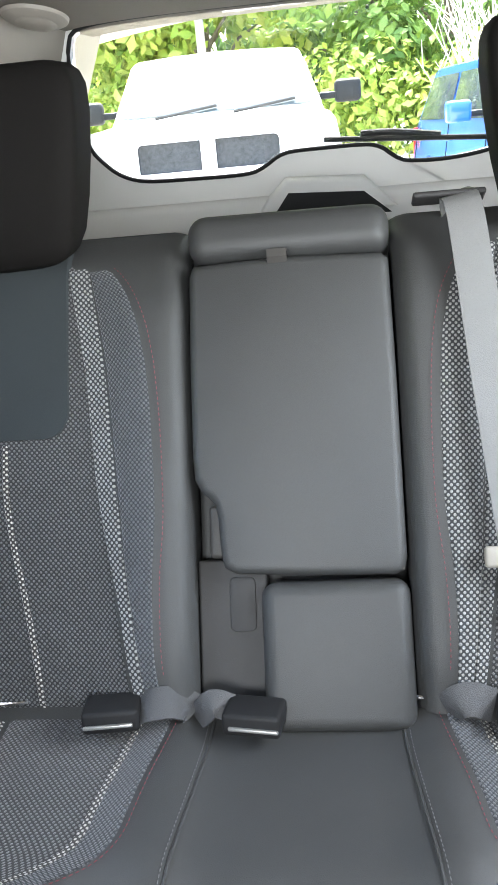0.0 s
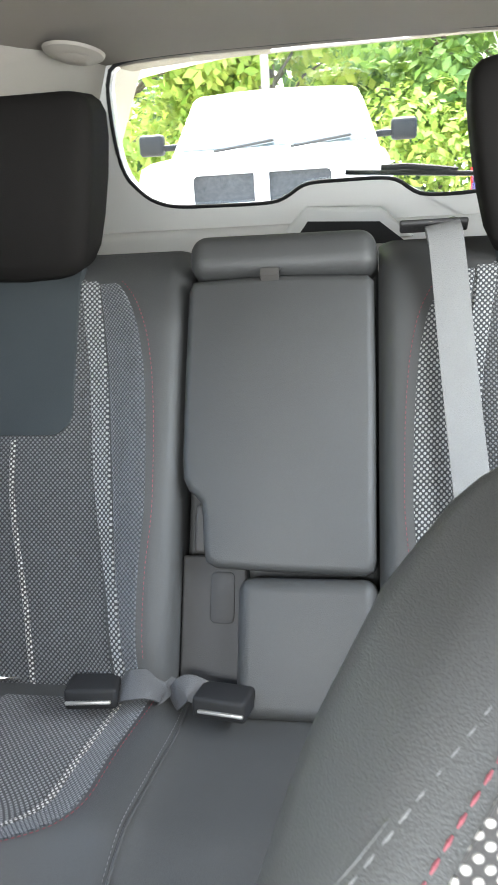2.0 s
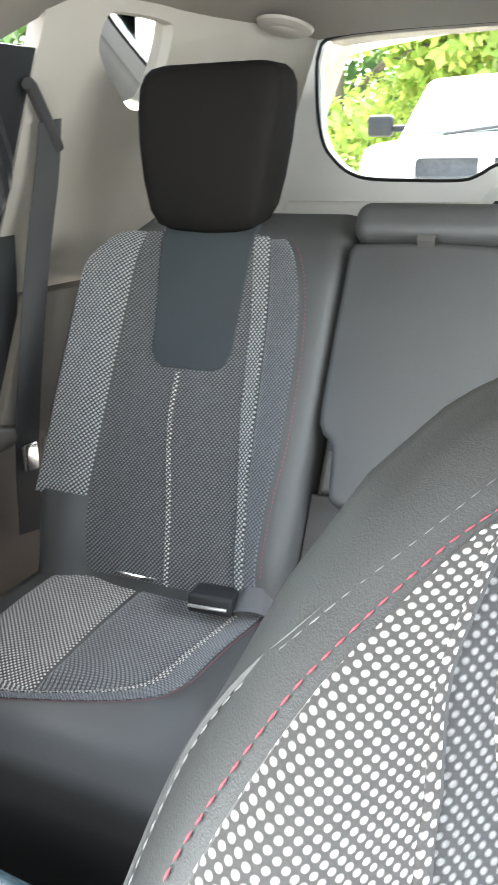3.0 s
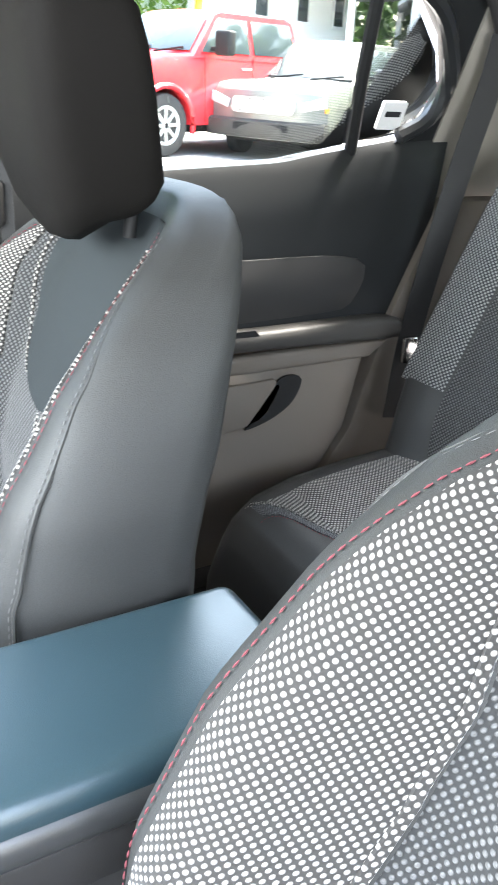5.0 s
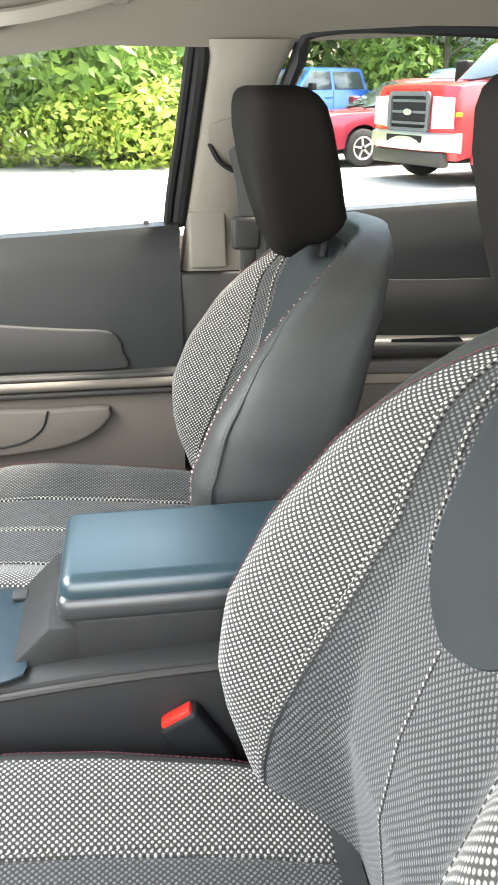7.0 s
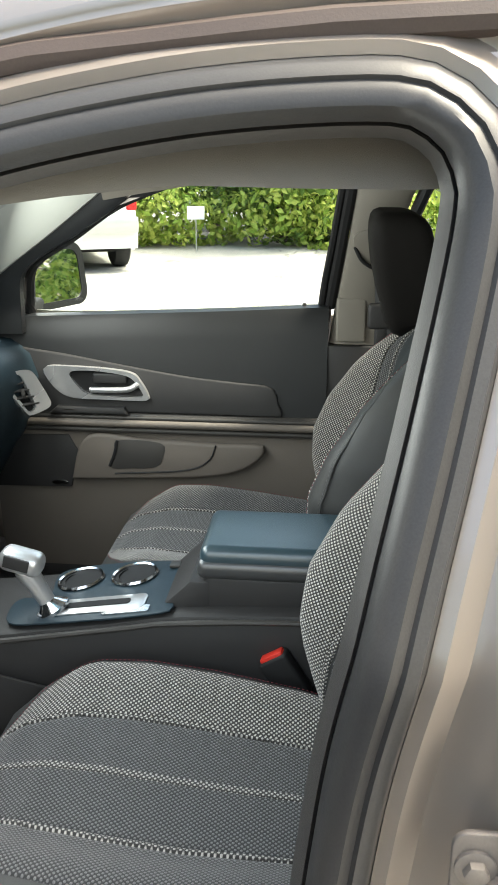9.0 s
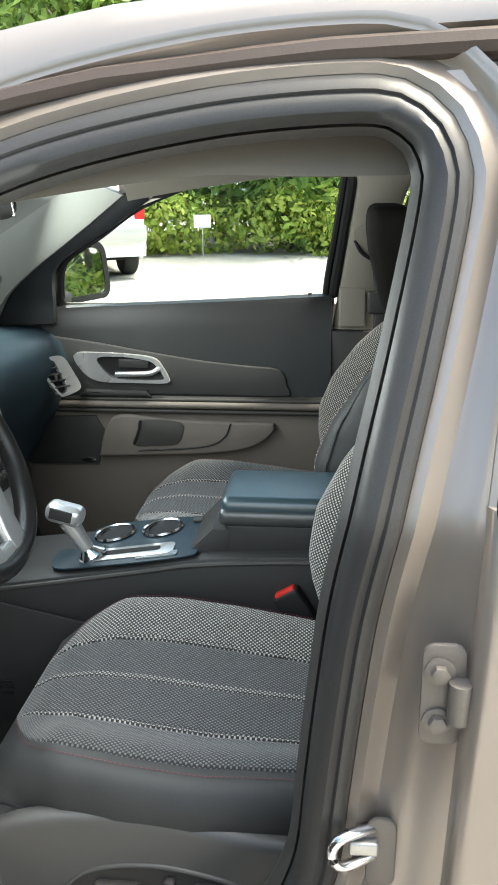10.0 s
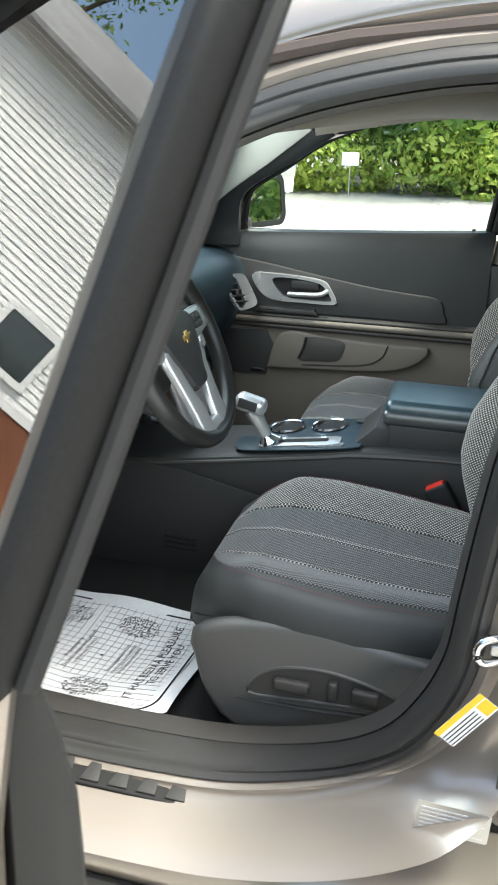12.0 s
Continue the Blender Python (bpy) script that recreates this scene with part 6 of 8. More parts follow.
for sx in (-1, 1):
    sp = part("spoke", prism([p[:2] for p in curve([(sx * 0.070, 0.048, 0), (sx * 0.120, 0.052, 0), (sx * 0.168, 0.048, 0), (sx * 0.172, 0.010, 0), (sx * 0.130, -0.002, 0), (sx * 0.085, -0.004, 0)], 36, True)], lambda u, v, w: wl(u, v, -0.012 + w), 0.020, 0.005, 3), CHROME, wheel, "silver spoke")
    part("button_pad", prism(roundrect(0.050, 0.032, 0.010, 4, sx * 0.112, 0.026), lambda u, v, w: wl(u, v, 0.008 + w), 0.004, 0.002), PLASTIC, sp)
    for k in range(4):
        part("button", rbox(wl(sx * (0.100 + 0.022 * (k % 2)), 0.033 - 0.014 * (k // 2), 0.013), (0.014, 0.009, 0.004), 0.0015, 2, WQ.to_3x3().to_4x4()), PLASTIC_MID, sp)
    part("lower_spoke", prism([p[:2] for p in curve([(sx * 0.058, 0.004, 0), (sx * 0.088, -0.002, 0), (sx * 0.080, -0.05, 0), (sx * 0.070, -0.11, 0), (sx * 0.062, -0.168, 0), (sx * 0.022, -0.176, 0), (sx * 0.018, -0.135, 0), (sx * 0.034, -0.085, 0), (sx * 0.046, -0.045, 0)], 48, True)], lambda u, v, w: wl(u, v, -0.008 + w), 0.018, 0.006, 3), CHROME, wheel, "silver lower spoke")
part("lower_bridge", prism([p[:2] for p in curve([(-0.045, -0.150, 0), (0.045, -0.150, 0), (0.055, -0.168, 0), (0.0, -0.180, 0), (-0.055, -0.168, 0)], 30, True)], lambda u, v, w: wl(u, v, -0.012 + w), 0.020, 0.004), CHROME, wheel)
part("emblem", merge(prism([(-0.022, -0.005), (0.016, -0.005), (0.022, 0.005), (-0.016, 0.005)], lambda u, v, w: wl(u, v + 0.012, 0.0235 + w), 0.003, 0.001), prism([(-0.009, -0.011), (0.006, -0.011), (0.009, 0.011), (-0.006, 0.011)], lambda u, v, w: wl(u, v + 0.012, 0.0238 + w), 0.003, 0.001)), GOLD, wheel, "gold emblem")

# footwell, pedal, paper mat
foot = solo("footwell_panel", prism([(0.40, 0.40), (0.95, 0.40), (1.12, 0.62), (1.05, 0.70), (0.60, 0.665), (0.30, 0.60)], lambda y, z, w: Vector((-0.126 - w, y, z)), 0.006, 0.002), PLASTIC, "charcoal footwell side panel beside the console", "panel", kind="structure")
ftv = thing("footwell_vent", (-0.146, 0.60, 0.47), "small slotted footwell air outlet", "vent")
for k in range(3):
    part("slot", rbox((-0.1335, 0.60, 0.462 + 0.013 * k), (0.005, 0.080, 0.005), 0.001, 1), RUBBER_BLACK, ftv)
kick = solo("toe_board", prism([(0.93, 0.39), (1.20, 0.62), (1.25, 0.62), (1.25, 0.36), (0.93, 0.36)], lambda y, z, w: Vector((-0.72 + w, y, z)), 1.44), CARPET, "black carpeted toe board", "carpet", kind="structure")
pedal = thing("brake_pedal", (-0.40, 0.90, 0.5), "black rubber brake pedal on its arm", "pedal")
part("pad", rbox((-0.42, 0.90, 0.52), (0.11, 0.02, 0.06), 0.006, 2, pose(0, 0, 0, -30, 0, 0)), RUBBER_BLACK, pedal)
part("arm", tube([(-0.42, 0.915, 0.53), (-0.42, 1.0, 0.70), (-0.42, 1.02, 0.78)], 0.010, 8), ZINC, pedal)
paper = thing("paper_floor_mat", (-0.51, 0.64, 0.415), "white printed paper mat lying on the driver's carpet", "paper mat")


def mz(x, y):
    return 0.408 + 0.014 * math.sin(9 * y + 4 * x) ** 2 + 0.03 * sm(0.72, 0.95, y) + 0.008 * math.sin(17 * x)


ML = lambda u, v, w: Vector((-0.510 + u, 0.660 + v - 0.05 * u, mz(-0.51 + u, 0.66 + v) + w))
bm = bmesh.new()
NU, NV = 36, 44
grid_ = {}
for j in range(NV + 1):
    for i in range(NU + 1):
        u, v = -0.190 + 0.380 * i / NU, -0.230 + 0.460 * j / NV
        cu = max(0, abs(u) - 0.135) + max(0, abs(v) - 0.175)
        if cu > 0.075:
            continue
        grid_[i, j] = bm.verts.new(ML(u, v, 0))
for j in range(NV):
    for i in range(NU):
        q = [grid_.get(k) for k in ((i, j), (i + 1, j), (i + 1, j + 1), (i, j + 1))]
        q = [k for k in q if k]
        if len(q) >= 3:
            bm.faces.new(q)
ext = bmesh.ops.extrude_face_region(bm, geom=bm.faces[:])
for g_ in ext["geom"]:
    if isinstance(g_, bmesh.types.BMVert):
        g_.co.z -= 0.0012
sheet = part("sheet", bm, PAPER, paper)
part("border_line", band(roundrect(0.325, 0.405, 0.045, 6), roundrect(0.333, 0.413, 0.049, 6), lambda u, v, w: ML(u, v, 0.0008 + w), 0.0004), INK, sheet)
lines = []
for k in range(-9, 10):
    u = k * 0.0165
    lines.append(prism([(u - 0.0003, -0.19), (u + 0.0003, -0.19), (u + 0.0003, -0.10), (u + 0.0003, 0), (u + 0.0003, 0.10), (u + 0.0003, 0.19), (u - 0.0003, 0.19), (u - 0.0003, 0.10), (u - 0.0003, 0), (u - 0.0003, -0.10)], lambda a, b, w: ML(a, b, 0.0012 + w), 0.0002))
for k in range(-11, 12):
    v = k * 0.0165
    lines.append(prism([(-0.155, v - 0.0003), (-0.05, v - 0.0003), (0.05, v - 0.0003), (0.155, v - 0.0003), (0.155, v + 0.0003), (0.05, v + 0.0003), (-0.05, v + 0.0003), (-0.155, v + 0.0003)], lambda a, b, w: ML(a, b, 0.0012 + w), 0.0002))
tagged(part("printed_grid", merge(*lines), INK, sheet), kind="stuff")
for words, size, u, v in (("THANK YOU FOR COMING IN", 0.024, 0.0, 0.170), ("IT HAS BEEN A PLEASURE\nTO SERVE YOU", 0.024, 0.0, -0.155), ("WE HAVE TRIED TO KEEP\nYOUR CARPETING CLEAN\nWITH THIS PAPER MAT", 0.0125, -0.0, 0.115),
                          ("A customer is\nthe most important person\nin the world to us.", 0.0125, 0.0, 0.02), ("Your suggestions for\nimproving our service\nare always welcome.", 0.0125, 0.0, -0.075)):
    lettering(words, size, lambda a, b, w, u=u, v=v: ML(max(-0.16, min(0.16, a + u)), b + v, 0.0018 + w), INK, sheet)
for v in (0.068, -0.028):
    part("dot", prism([(0.003 * math.cos(a), v + 0.003 * math.sin(a)) for a in [2 * math.pi * k / 12 for k in range(12)]], lambda a, b, w: ML(a, b, 0.002 + w), 0.0004), INK, sheet)
rs = random.Random(4)
for cu, cv, ru, rv_ in ((0.105, 0.11, 0.035, 0.065), (0.108, -0.06, 0.030, 0.045), (-0.11, 0.10, 0.034, 0.065), (-0.112, -0.05, 0.030, 0.045)):
    sp = []
    vs_, fs_ = [], []
    for k in range(420):
        a, r_ = rs.random() * 6.283, math.sqrt(rs.random())
        u, v = cu + ru * r_ * math.cos(a), cv + rv_ * r_ * math.sin(a)
        s_ = 0.0009 + 0.0008 * rs.random()
        b0_ = len(vs_)
        vs_ += [ML(u - s_, v, 0.0022), ML(u, v - s_, 0.0022), ML(u + s_, v, 0.0022), ML(u, v + s_, 0.0022)]
        fs_.append((b0_, b0_ + 1, b0_ + 2, b0_ + 3))
    me = bpy.data.meshes.new("footprint_speckle")
    me.from_pydata(vs_, [], fs_)
    me.materials.append(INK)
    o_ = new("footprint_speckle", me)
    o_.parent, o_.matrix_parent_inverse = sheet, sheet.matrix_world.inverted()

# ---- body side on the driver's side ----
AP = curve([(0.95, 1.075, 0), (0.78, 1.172, 0), (0.56, 1.293, 0), (0.387, 1.376, 0), (0.242, 1.436, 0), (0.074, 1.472, 0), (-0.075, 1.483, 0), (-0.120, 1.472, 0), (-0.141, 1.445, 0), (-0.143, 1.405, 0), (-0.117, 1.275, 0), (-0.092, 1.166, 0), (-0.067, 1.047, 0), (-0.054, 0.945, 0),
            (-0.043, 0.833, 0), (-0.032, 0.727, 0), (0.001, 0.640, 0), (0.058, 0.562, 0), (0.148, 0.495, 0), (0.282, 0.447, 0), (0.44, 0.432, 0), (0.62, 0.430, 0), (0.88, 0.435, 0), (1.00, 0.50, 0), (1.04, 0.70, 0), (1.02, 0.95, 0)], 220, True)


def side_at(p, nrm, d, out):
    """A place d outside the door opening's edge, pushed out of the body by out."""
    y, z = p.x + nrm.x * d, p.y + nrm.y * d
    low_ = 1 - sm(0.42, 0.62, z)
    zz = z + (0.55 * d) * low_
    x = SX(z) + out - 0.055 * low_ + 1.0 * d * low_
    return Vector((-x, y, zz))


NRM = []
for i in range(220):
    t = AP[(i + 1) % 220] - AP[i - 1]
    NRM.append(Vector((t.y, -t.x, 0)).normalized())
cen = sum(AP, Vector()) / 220
if (AP[30] - cen).dot(NRM[30]) < 0:
    NRM = [-n for n in NRM]
side = thing("body_side", (-0.80, 0.3, 0.3), "taupe metallic body side round the open driver's door", "car body")


def ringed(prof, name, m_, lab=""):
    secs_ = []
    for p, n in zip(AP, NRM):
        secs_.append([side_at(p, n, d, o) for d, o in prof])
    return part(name, loft(secs_, True, False, True), m_, side, lab, 50)


ringed([(-0.004, -0.035), (-0.006, -0.004), (0.004, 0.012), (0.014, 0.016), (0.022, 0.010), (0.025, 0.013), (0.034, 0.011), (0.040, 0.000), (0.036, -0.035)], "weatherstrip", RUBBER, "grey rubber weatherstrip")
ringed([(-0.012, -0.06), (-0.016, -0.035), (-0.008, -0.020), (0.0, -0.03), (0.0, -0.06)], "inner_flange", PLASTIC_MID)
PROF = [(0.036, -0.03), (0.040, 0.001), (0.050, 0.006), (0.060, -0.004), (0.070, -0.010), (0.078, -0.006), (0.086, 0.004)]


def far(i):
    """How far the painted panel reaches outside the opening at this place."""
    p = AP[i]
    if p.y > 1.40 or (p.x > 0.2 and p.y > 1.05):
        return 0.098
    return lerp_table([(0.42, 0.150), (0.55, 0.165), (0.75, 0.150), (1.05, 0.130), (1.2, 0.118), (1.40, 0.100)], p.y)


secs = []
for i, (p, n) in enumerate(zip(AP, NRM)):
    D = far(i)
    secs.append([side_at(p, n, d, o) for d, o in PROF] + [side_at(p, n, 0.086 + (D - 0.086) * k, 0.004 + (0.026 if p.y < 1.4 and not (p.x > 0.2 and p.y > 1.05) else 0.004) * sm(0, 1, k)) for k in (0.2, 0.45, 0.7, 1.0)] + [side_at(p, n, D + 0.004, -0.02), side_at(p, n, D, -0.06), side_at(p, n, 0.04, -0.06)])
part("door_frame", loft(secs, True, False, True), PAINT, side, "painted door opening", 50)
# roof: rail, drip channel and skin
secs, chan = [], []
for j in range(41):
    y = 1.02 - 3.05 * j / 40
    zr = lerp_table([(-2.05, 1.55), (-1.5, 1.605), (-0.8, 1.628), (-0.20, 1.618), (-0.03, 1.612), (0.20, 1.590), (0.34, 1.559), (0.51, 1.498), (0.60, 1.449), (0.80, 1.335), (1.02, 1.20)], y)
    xr = lerp_table([(-2.05, 0.56), (-1.0, 0.592), (0.1, 0.588), (0.56, 0.612), (1.02, 0.66)], y)
    crown = 0.025 * sm(0.85, 0.40, y) + 0.015
    row = [Vector((-xr - 0.028, y, zr - 0.105)), Vector((-xr - 0.022, y, zr - 0.085)), Vector((-xr - 0.010, y, zr - 0.080)), Vector((-xr - 0.012, y, zr - 0.050)), Vector((-xr - 0.016, y, zr - 0.044)), Vector((-xr - 0.010, y, zr - 0.018)), Vector((-xr + 0.008, y, zr + 0.002))]
    wide = y < 0.52
    if wide:
        row += [Vector((x, y + 0.06 * (1 - (x / xr) ** 2) * sm(0.2, 0.52, y), zr + 0.006 + crown * (1 - (abs(x) / xr) ** 2.2))) for x in [(-xr + 0.03) + 2 * (xr - 0.03) * k / 14 for k in range(15)]]
        row += [Vector((xr - 0.008, y, zr + 0.002)), Vector((xr + 0.02, y, zr - 0.05 + 0.02 * sm(-0.85, -1.0, y))), Vector((xr + 0.028, y, zr - 0.15 + 0.10 * sm(-0.85, -1.0, y)))]
    chan.append((y, zr, xr + max(0.0, SX(zr - 0.068) - 0.020 - xr) * sm(0.15, 0.50, y)))
    if wide:
        secs.append(row)
roof = part("roof", loft([s + [v + Vector((-v.x * 0.02, 0, -0.010)) for v in reversed(s)] for s in secs]), PAINT, side, "painted roof skin", 50)
rail = []
for y, zr, xr in chan:
    if y > -0.9:
        rail.append([Vector((-xr - a, y, zr + b)) for a, b in ((0.040, -0.112), (0.034, -0.092), (0.018, -0.086), (0.012, -0.055), (0.022, -0.048), (0.018, -0.020), (-0.004, 0.004), (-0.05, 0.010), (-0.05, -0.10))])
part("roof_rail", loft(rail), PAINT, side, "painted roof rail", 40)
part("drip_channel", tube([(-xr - 0.029, y, zr - 0.068) for y, zr, xr in chan if y > -0.9], 0.0135, 8), mat("brown_drip_strip", (0.060, 0.045, 0.038), 0.5), side, "brown drip strip")
# rocker and sill tread
secs = []
for j in range(21):
    y = 1.10 - 1.9 * j / 20
    secs.append([Vector((x, y, z)) for x, z in ((-0.70, 0.405), (-0.735, 0.415), (-0.760, 0.408), (-0.785, 0.398), (-0.835, 0.388), (-0.872, 0.376), (-0.893, 0.352), (-0.900, 0.318), (-0.896, 0.290), (-0.880, 0.275), (-0.876, 0.240), (-0.850, 0.215), (-0.70, 0.215))])
part("rocker", loft(secs), PAINT, side, "painted rocker panel", 50)
part("rocker_trim", prism([(1.10, 0.205), (-0.8, 0.205), (-0.8, 0.285), (1.10, 0.285)], lambda y, z, w: Vector((-0.872 - w - 0.02 * sm(0.2, 0.29, z), y, z)), 0.014, 0.005), PLASTIC, side, "dark rocker trim")
tread = solo("sill_tread", prism([(1.0, -0.83), (0.335, -0.83), (0.308, -0.822), (0.300, -0.785), (0.305, -0.778), (1.0, -0.778)], lambda y, x, w: Vector((x, y, 0.4015 - 0.2 * (-x - 0.785) + w)), 0.006, 0.002), RUBBER_BLACK, "black ribbed rubber sill tread", "tread")
for k in range(13):
    yy = 0.345 + 0.05 * k
    part("rib", prism([(yy, -0.825), (yy + 0.034, -0.825), (yy + 0.026, -0.784), (yy + 0.008, -0.784)], lambda y, x, w: Vector((x, y, 0.4075 - 0.2 * (-x - 0.785) + w)), 0.004, 0.0015), PLASTIC, tread)
sill_far = solo("sill_trim", rbox((0.755, 0.0, 0.405), (0.11, 2.3, 0.10), 0.014, 3), PLASTIC, "charcoal inner sill trim along the far doors", "trim", kind="structure")
sill_in = solo("sill_trim", rbox((-0.742, 0.46, 0.412), (0.055, 1.10, 0.040), 0.012, 4), PLASTIC, "charcoal inner sill trim along the carpet", "trim", kind="structure")

# latch striker, hinge, labels on the B-pillar
striker = thing("door_striker", (-0.80, -0.105, 0.76), "bright steel door striker on the pillar", "striker")
sp0 = Vector((-0.792, -0.104, 0.775))
part("plate", prism(roundrect(0.030, 0.085, 0.012, 5), lambda u, v, w: sp0 + Vector((-0.010 - w, u - 0.012, v - 0.012)), 0.006, 0.002), SHADED_PAINT, striker)
part("loop", tube(curve([sp0 + Vector((-0.01, -0.006, 0.016)), sp0 + Vector((-0.030, 0.028, 0.018)), sp0 + Vector((-0.032, 0.038, 0.0)), sp0 + Vector((-0.030, 0.028, -0.018)), sp0 + Vector((-0.01, -0.006, -0.018))], 20), 0.006, 10), BRIGHT, striker)
part("wedge", rbox(sp0 + Vector((-0.020, 0.006, 0.0)), (0.012, 0.03, 0.016), 0.003), ZINC, striker)


def plate_on(name, label, u0, v0, w_, h_, turn, m_, cat_):
    """A sticker on the pillar's painted face near (y, z)."""
    c, s = math.cos(radians(turn)), math.sin(radians(turn))

    def at(u, v, w):
        y, z = u0 + c * u - s * v, v0 + s * u + c * v
        return Vector((-(0.842 if v0 > 0.6 else 0.887) - w, y, z))
    return solo(name, prism(roundrect(w_, h_, 0.003, 3), at, 0.0008), m_, label, cat_), at


lab, at = plate_on("tyre_label", "white and yellow tyre placard on the door pillar", -0.064, 0.676, 0.092, 0.033, -56, PAPER, "sticker")
part("yellow_band", prism([(-0.047, 0.008), (0.047, 0.008), (0.047, 0.0165), (-0.047, 0.0165)], lambda u, v, w: at(-u, v, 0.001 + w), 0.0003), YELLOW, lab)
part("yellow_patch", prism([(0.026, -0.014), (0.046, -0.014), (0.046, 0.006), (0.026, 0.006)], lambda u, v, w: at(-u, v, 0.001 + w), 0.0003), YELLOW, lab)
for k in range(4):
    part("print_bar", prism([(-0.044, -0.014 + 0.0052 * k), (0.020, -0.014 + 0.0052 * k), (0.020, -0.0125 + 0.0052 * k), (-0.044, -0.0125 + 0.0052 * k)], lambda u, v, w: at(-u, v, 0.001 + w), 0.0003), INK, lab)
lab2, at2 = plate_on("data_plate", "grey data plate on the lower pillar", -0.0625, 0.541, 0.098, 0.050, 2, ZINC, "sticker")
for k in range(6):
    part("print_bar", prism([(-0.044, -0.019 + 0.0068 * k), (0.042 - 0.012 * (k % 3), -0.019 + 0.0068 * k), (0.042 - 0.012 * (k % 3), -0.017 + 0.0068 * k), (-0.044, -0.017 + 0.0068 * k)], lambda u, v, w: at2(-u, v, 0.001 + w), 0.0003), PRINT_WHITE, lab2)

# driver-side rear door, closed
ldoor = thing("rear_driver_door", (-0.85, -0.6, 0.3), "closed taupe rear door with clear window", "car door", "car doors")
secs = []
for j in range(17):
    z = 0.29 + 0.86 * j / 16
    x = lerp_table([(0.29, 0.872), (0.40, 0.880), (0.60, 0.868), (0.80, 0.868), (0.95, 0.868), (1.08, 0.850), (1.15, 0.822)], z)
    ye = lerp_table([(0.29, -0.168), (0.65, -0.172), (0.93, -0.182), (1.15, -0.196)], z)
    secs.append([Vector((-x + 0.035, ye + 0.002, z)), Vector((-x + 0.012, ye + 0.001, z)), Vector((-x + 0.003, ye - 0.004, z)), Vector((-x, ye - 0.014, z)), Vector((-x - 0.004, -0.6, z)), Vector((-x, -1.0, z)), Vector((-x + 0.035, -1.0, z))])
part("outer_skin", loft(secs), PAINT, ldoor, "taupe metallic skin", 50)
fr2 = curve([(-0.196, 1.150, 0), (-0.205, 1.22, 0), (-0.222, 1.36, 0), (-0.238, 1.49, 0), (-0.26, 1.525, 0), (-0.33, 1.540, 0), (-0.6, 1.540, 0), (-0.95, 1.51, 0)], 50)
secs = []
for i, p in enumerate(fr2):
    d = (fr2[min(i + 1, 49)] - fr2[max(i - 1, 0)]).normalized()
    nn = Vector((d.y, -d.x, 0))
    if nn.x > 0 and p.y < 1.5:
        nn = -nn
    if p.y >= 1.5 and nn.y > 0:
        nn = -nn
    secs.append([Vector((-SX(q.y) + o, q.x, q.y)) for q, o in ((p, 0.02), (p, -0.022), (p + nn * 0.012, -0.027), (p + nn * 0.040, -0.024), (p + nn * 0.044, 0.02))])
part("window_frame", loft(secs), PAINT, ldoor, "painted window frame", 50)
part("window_trim", tube([Vector((-SX(p.y) - 0.020, p.x - 0.040 * (1 - sm(1.44, 1.5, p.y)), p.y - 0.040 * sm(1.44, 1.52, p.y))) for p in fr2], 0.007, 8), RUBBER_BLACK, ldoor)
part("belt_moulding", tube([(-0.832, -0.20, 1.156), (-0.836, -0.55, 1.164), (-0.83, -1.0, 1.19)], 0.009, 8), RUBBER_BLACK, ldoor, "black belt moulding")
part("pane", prism([(-0.235, 1.16), (-0.27, 1.49), (-0.33, 1.505), (-0.9, 1.49), (-1.0, 1.2)], lambda y, z, w: Vector((-SX(z) - 0.002 - w, y, z)), 0.004), GLASS, ldoor, "clear side window")
part("inner_lining", prism([(-0.19, 1.12), (-0.95, 1.12), (-0.80, 0.44), (-0.19, 0.44)], lambda y, z, w: Vector((-0.70 - w, y, z)), 0.05, 0.01), PLASTIC, ldoor)

for hy_, hz in ((-0.163, 0.975), (-0.135, 0.565)):
    hx0 = -0.833 if hz > 0.7 else -0.842
    hinge = part("hinge", prism(roundrect(0.040, 0.105, 0.012, 5, hy_, hz), lambda y, z, w: Vector((hx0 - w, y, z)), 0.006, 0.002), SHADED_PAINT, ldoor, "painted steel hinge with two bolts")
    for dz in (-0.026, 0.026):
        part("bolt", merge(lathe((hx0 - 0.006, hy_ + 0.004, hz + dz), (-1, 0, 0), [(0, 0.014), (0.003, 0.014), (0.004, 0.011)], 20), lathe((hx0 - 0.009, hy_ + 0.004, hz + dz), (-1, 0, 0), [(0, 0.009), (0.007, 0.0085), (0.008, 0.006)], 6)), SHADED_PAINT, hinge, "painted steel bolt")
    part("knuckle", tube([(hx0 - 0.014, hy_ - 0.014, hz - 0.02), (hx0 - 0.014, hy_ - 0.014, hz + 0.02)], 0.011, 12), SHADED_PAINT, hinge)

# driver's B-pillar inner trim
pil2 = thing("pillar_trim", (-0.72, -0.12, 1.0), "beige plastic pillar trim beside the driver's seat", "pillar trim", "pillar trims")
secs = []
for j in range(13):
    z = 0.44 + 1.03 * j / 12
    yf, yr = lerp_table([(0.44, 0.0), (0.7, -0.04), (1.1, -0.09), (1.45, -0.14)], z), lerp_table([(0.44, -0.21), (1.1, -0.19), (1.45, -0.30)], z)
    x = -(SX(z) - 0.075)
    secs.append([Vector((x - 0.03, yf, z)), Vector((x, yf - 0.004, z)), Vector((x + 0.012, (yf + yr) / 2, z)), Vector((x, yr, z)), Vector((x - 0.03, yr, z))])
part("cover", loft(secs), PLASTIC, pil2)
dbelt = thing("front_seat_belt", (-0.66, -0.15, 1.2), "grey shoulder belt hanging at the driver's pillar", "seat belt", "seat belts")
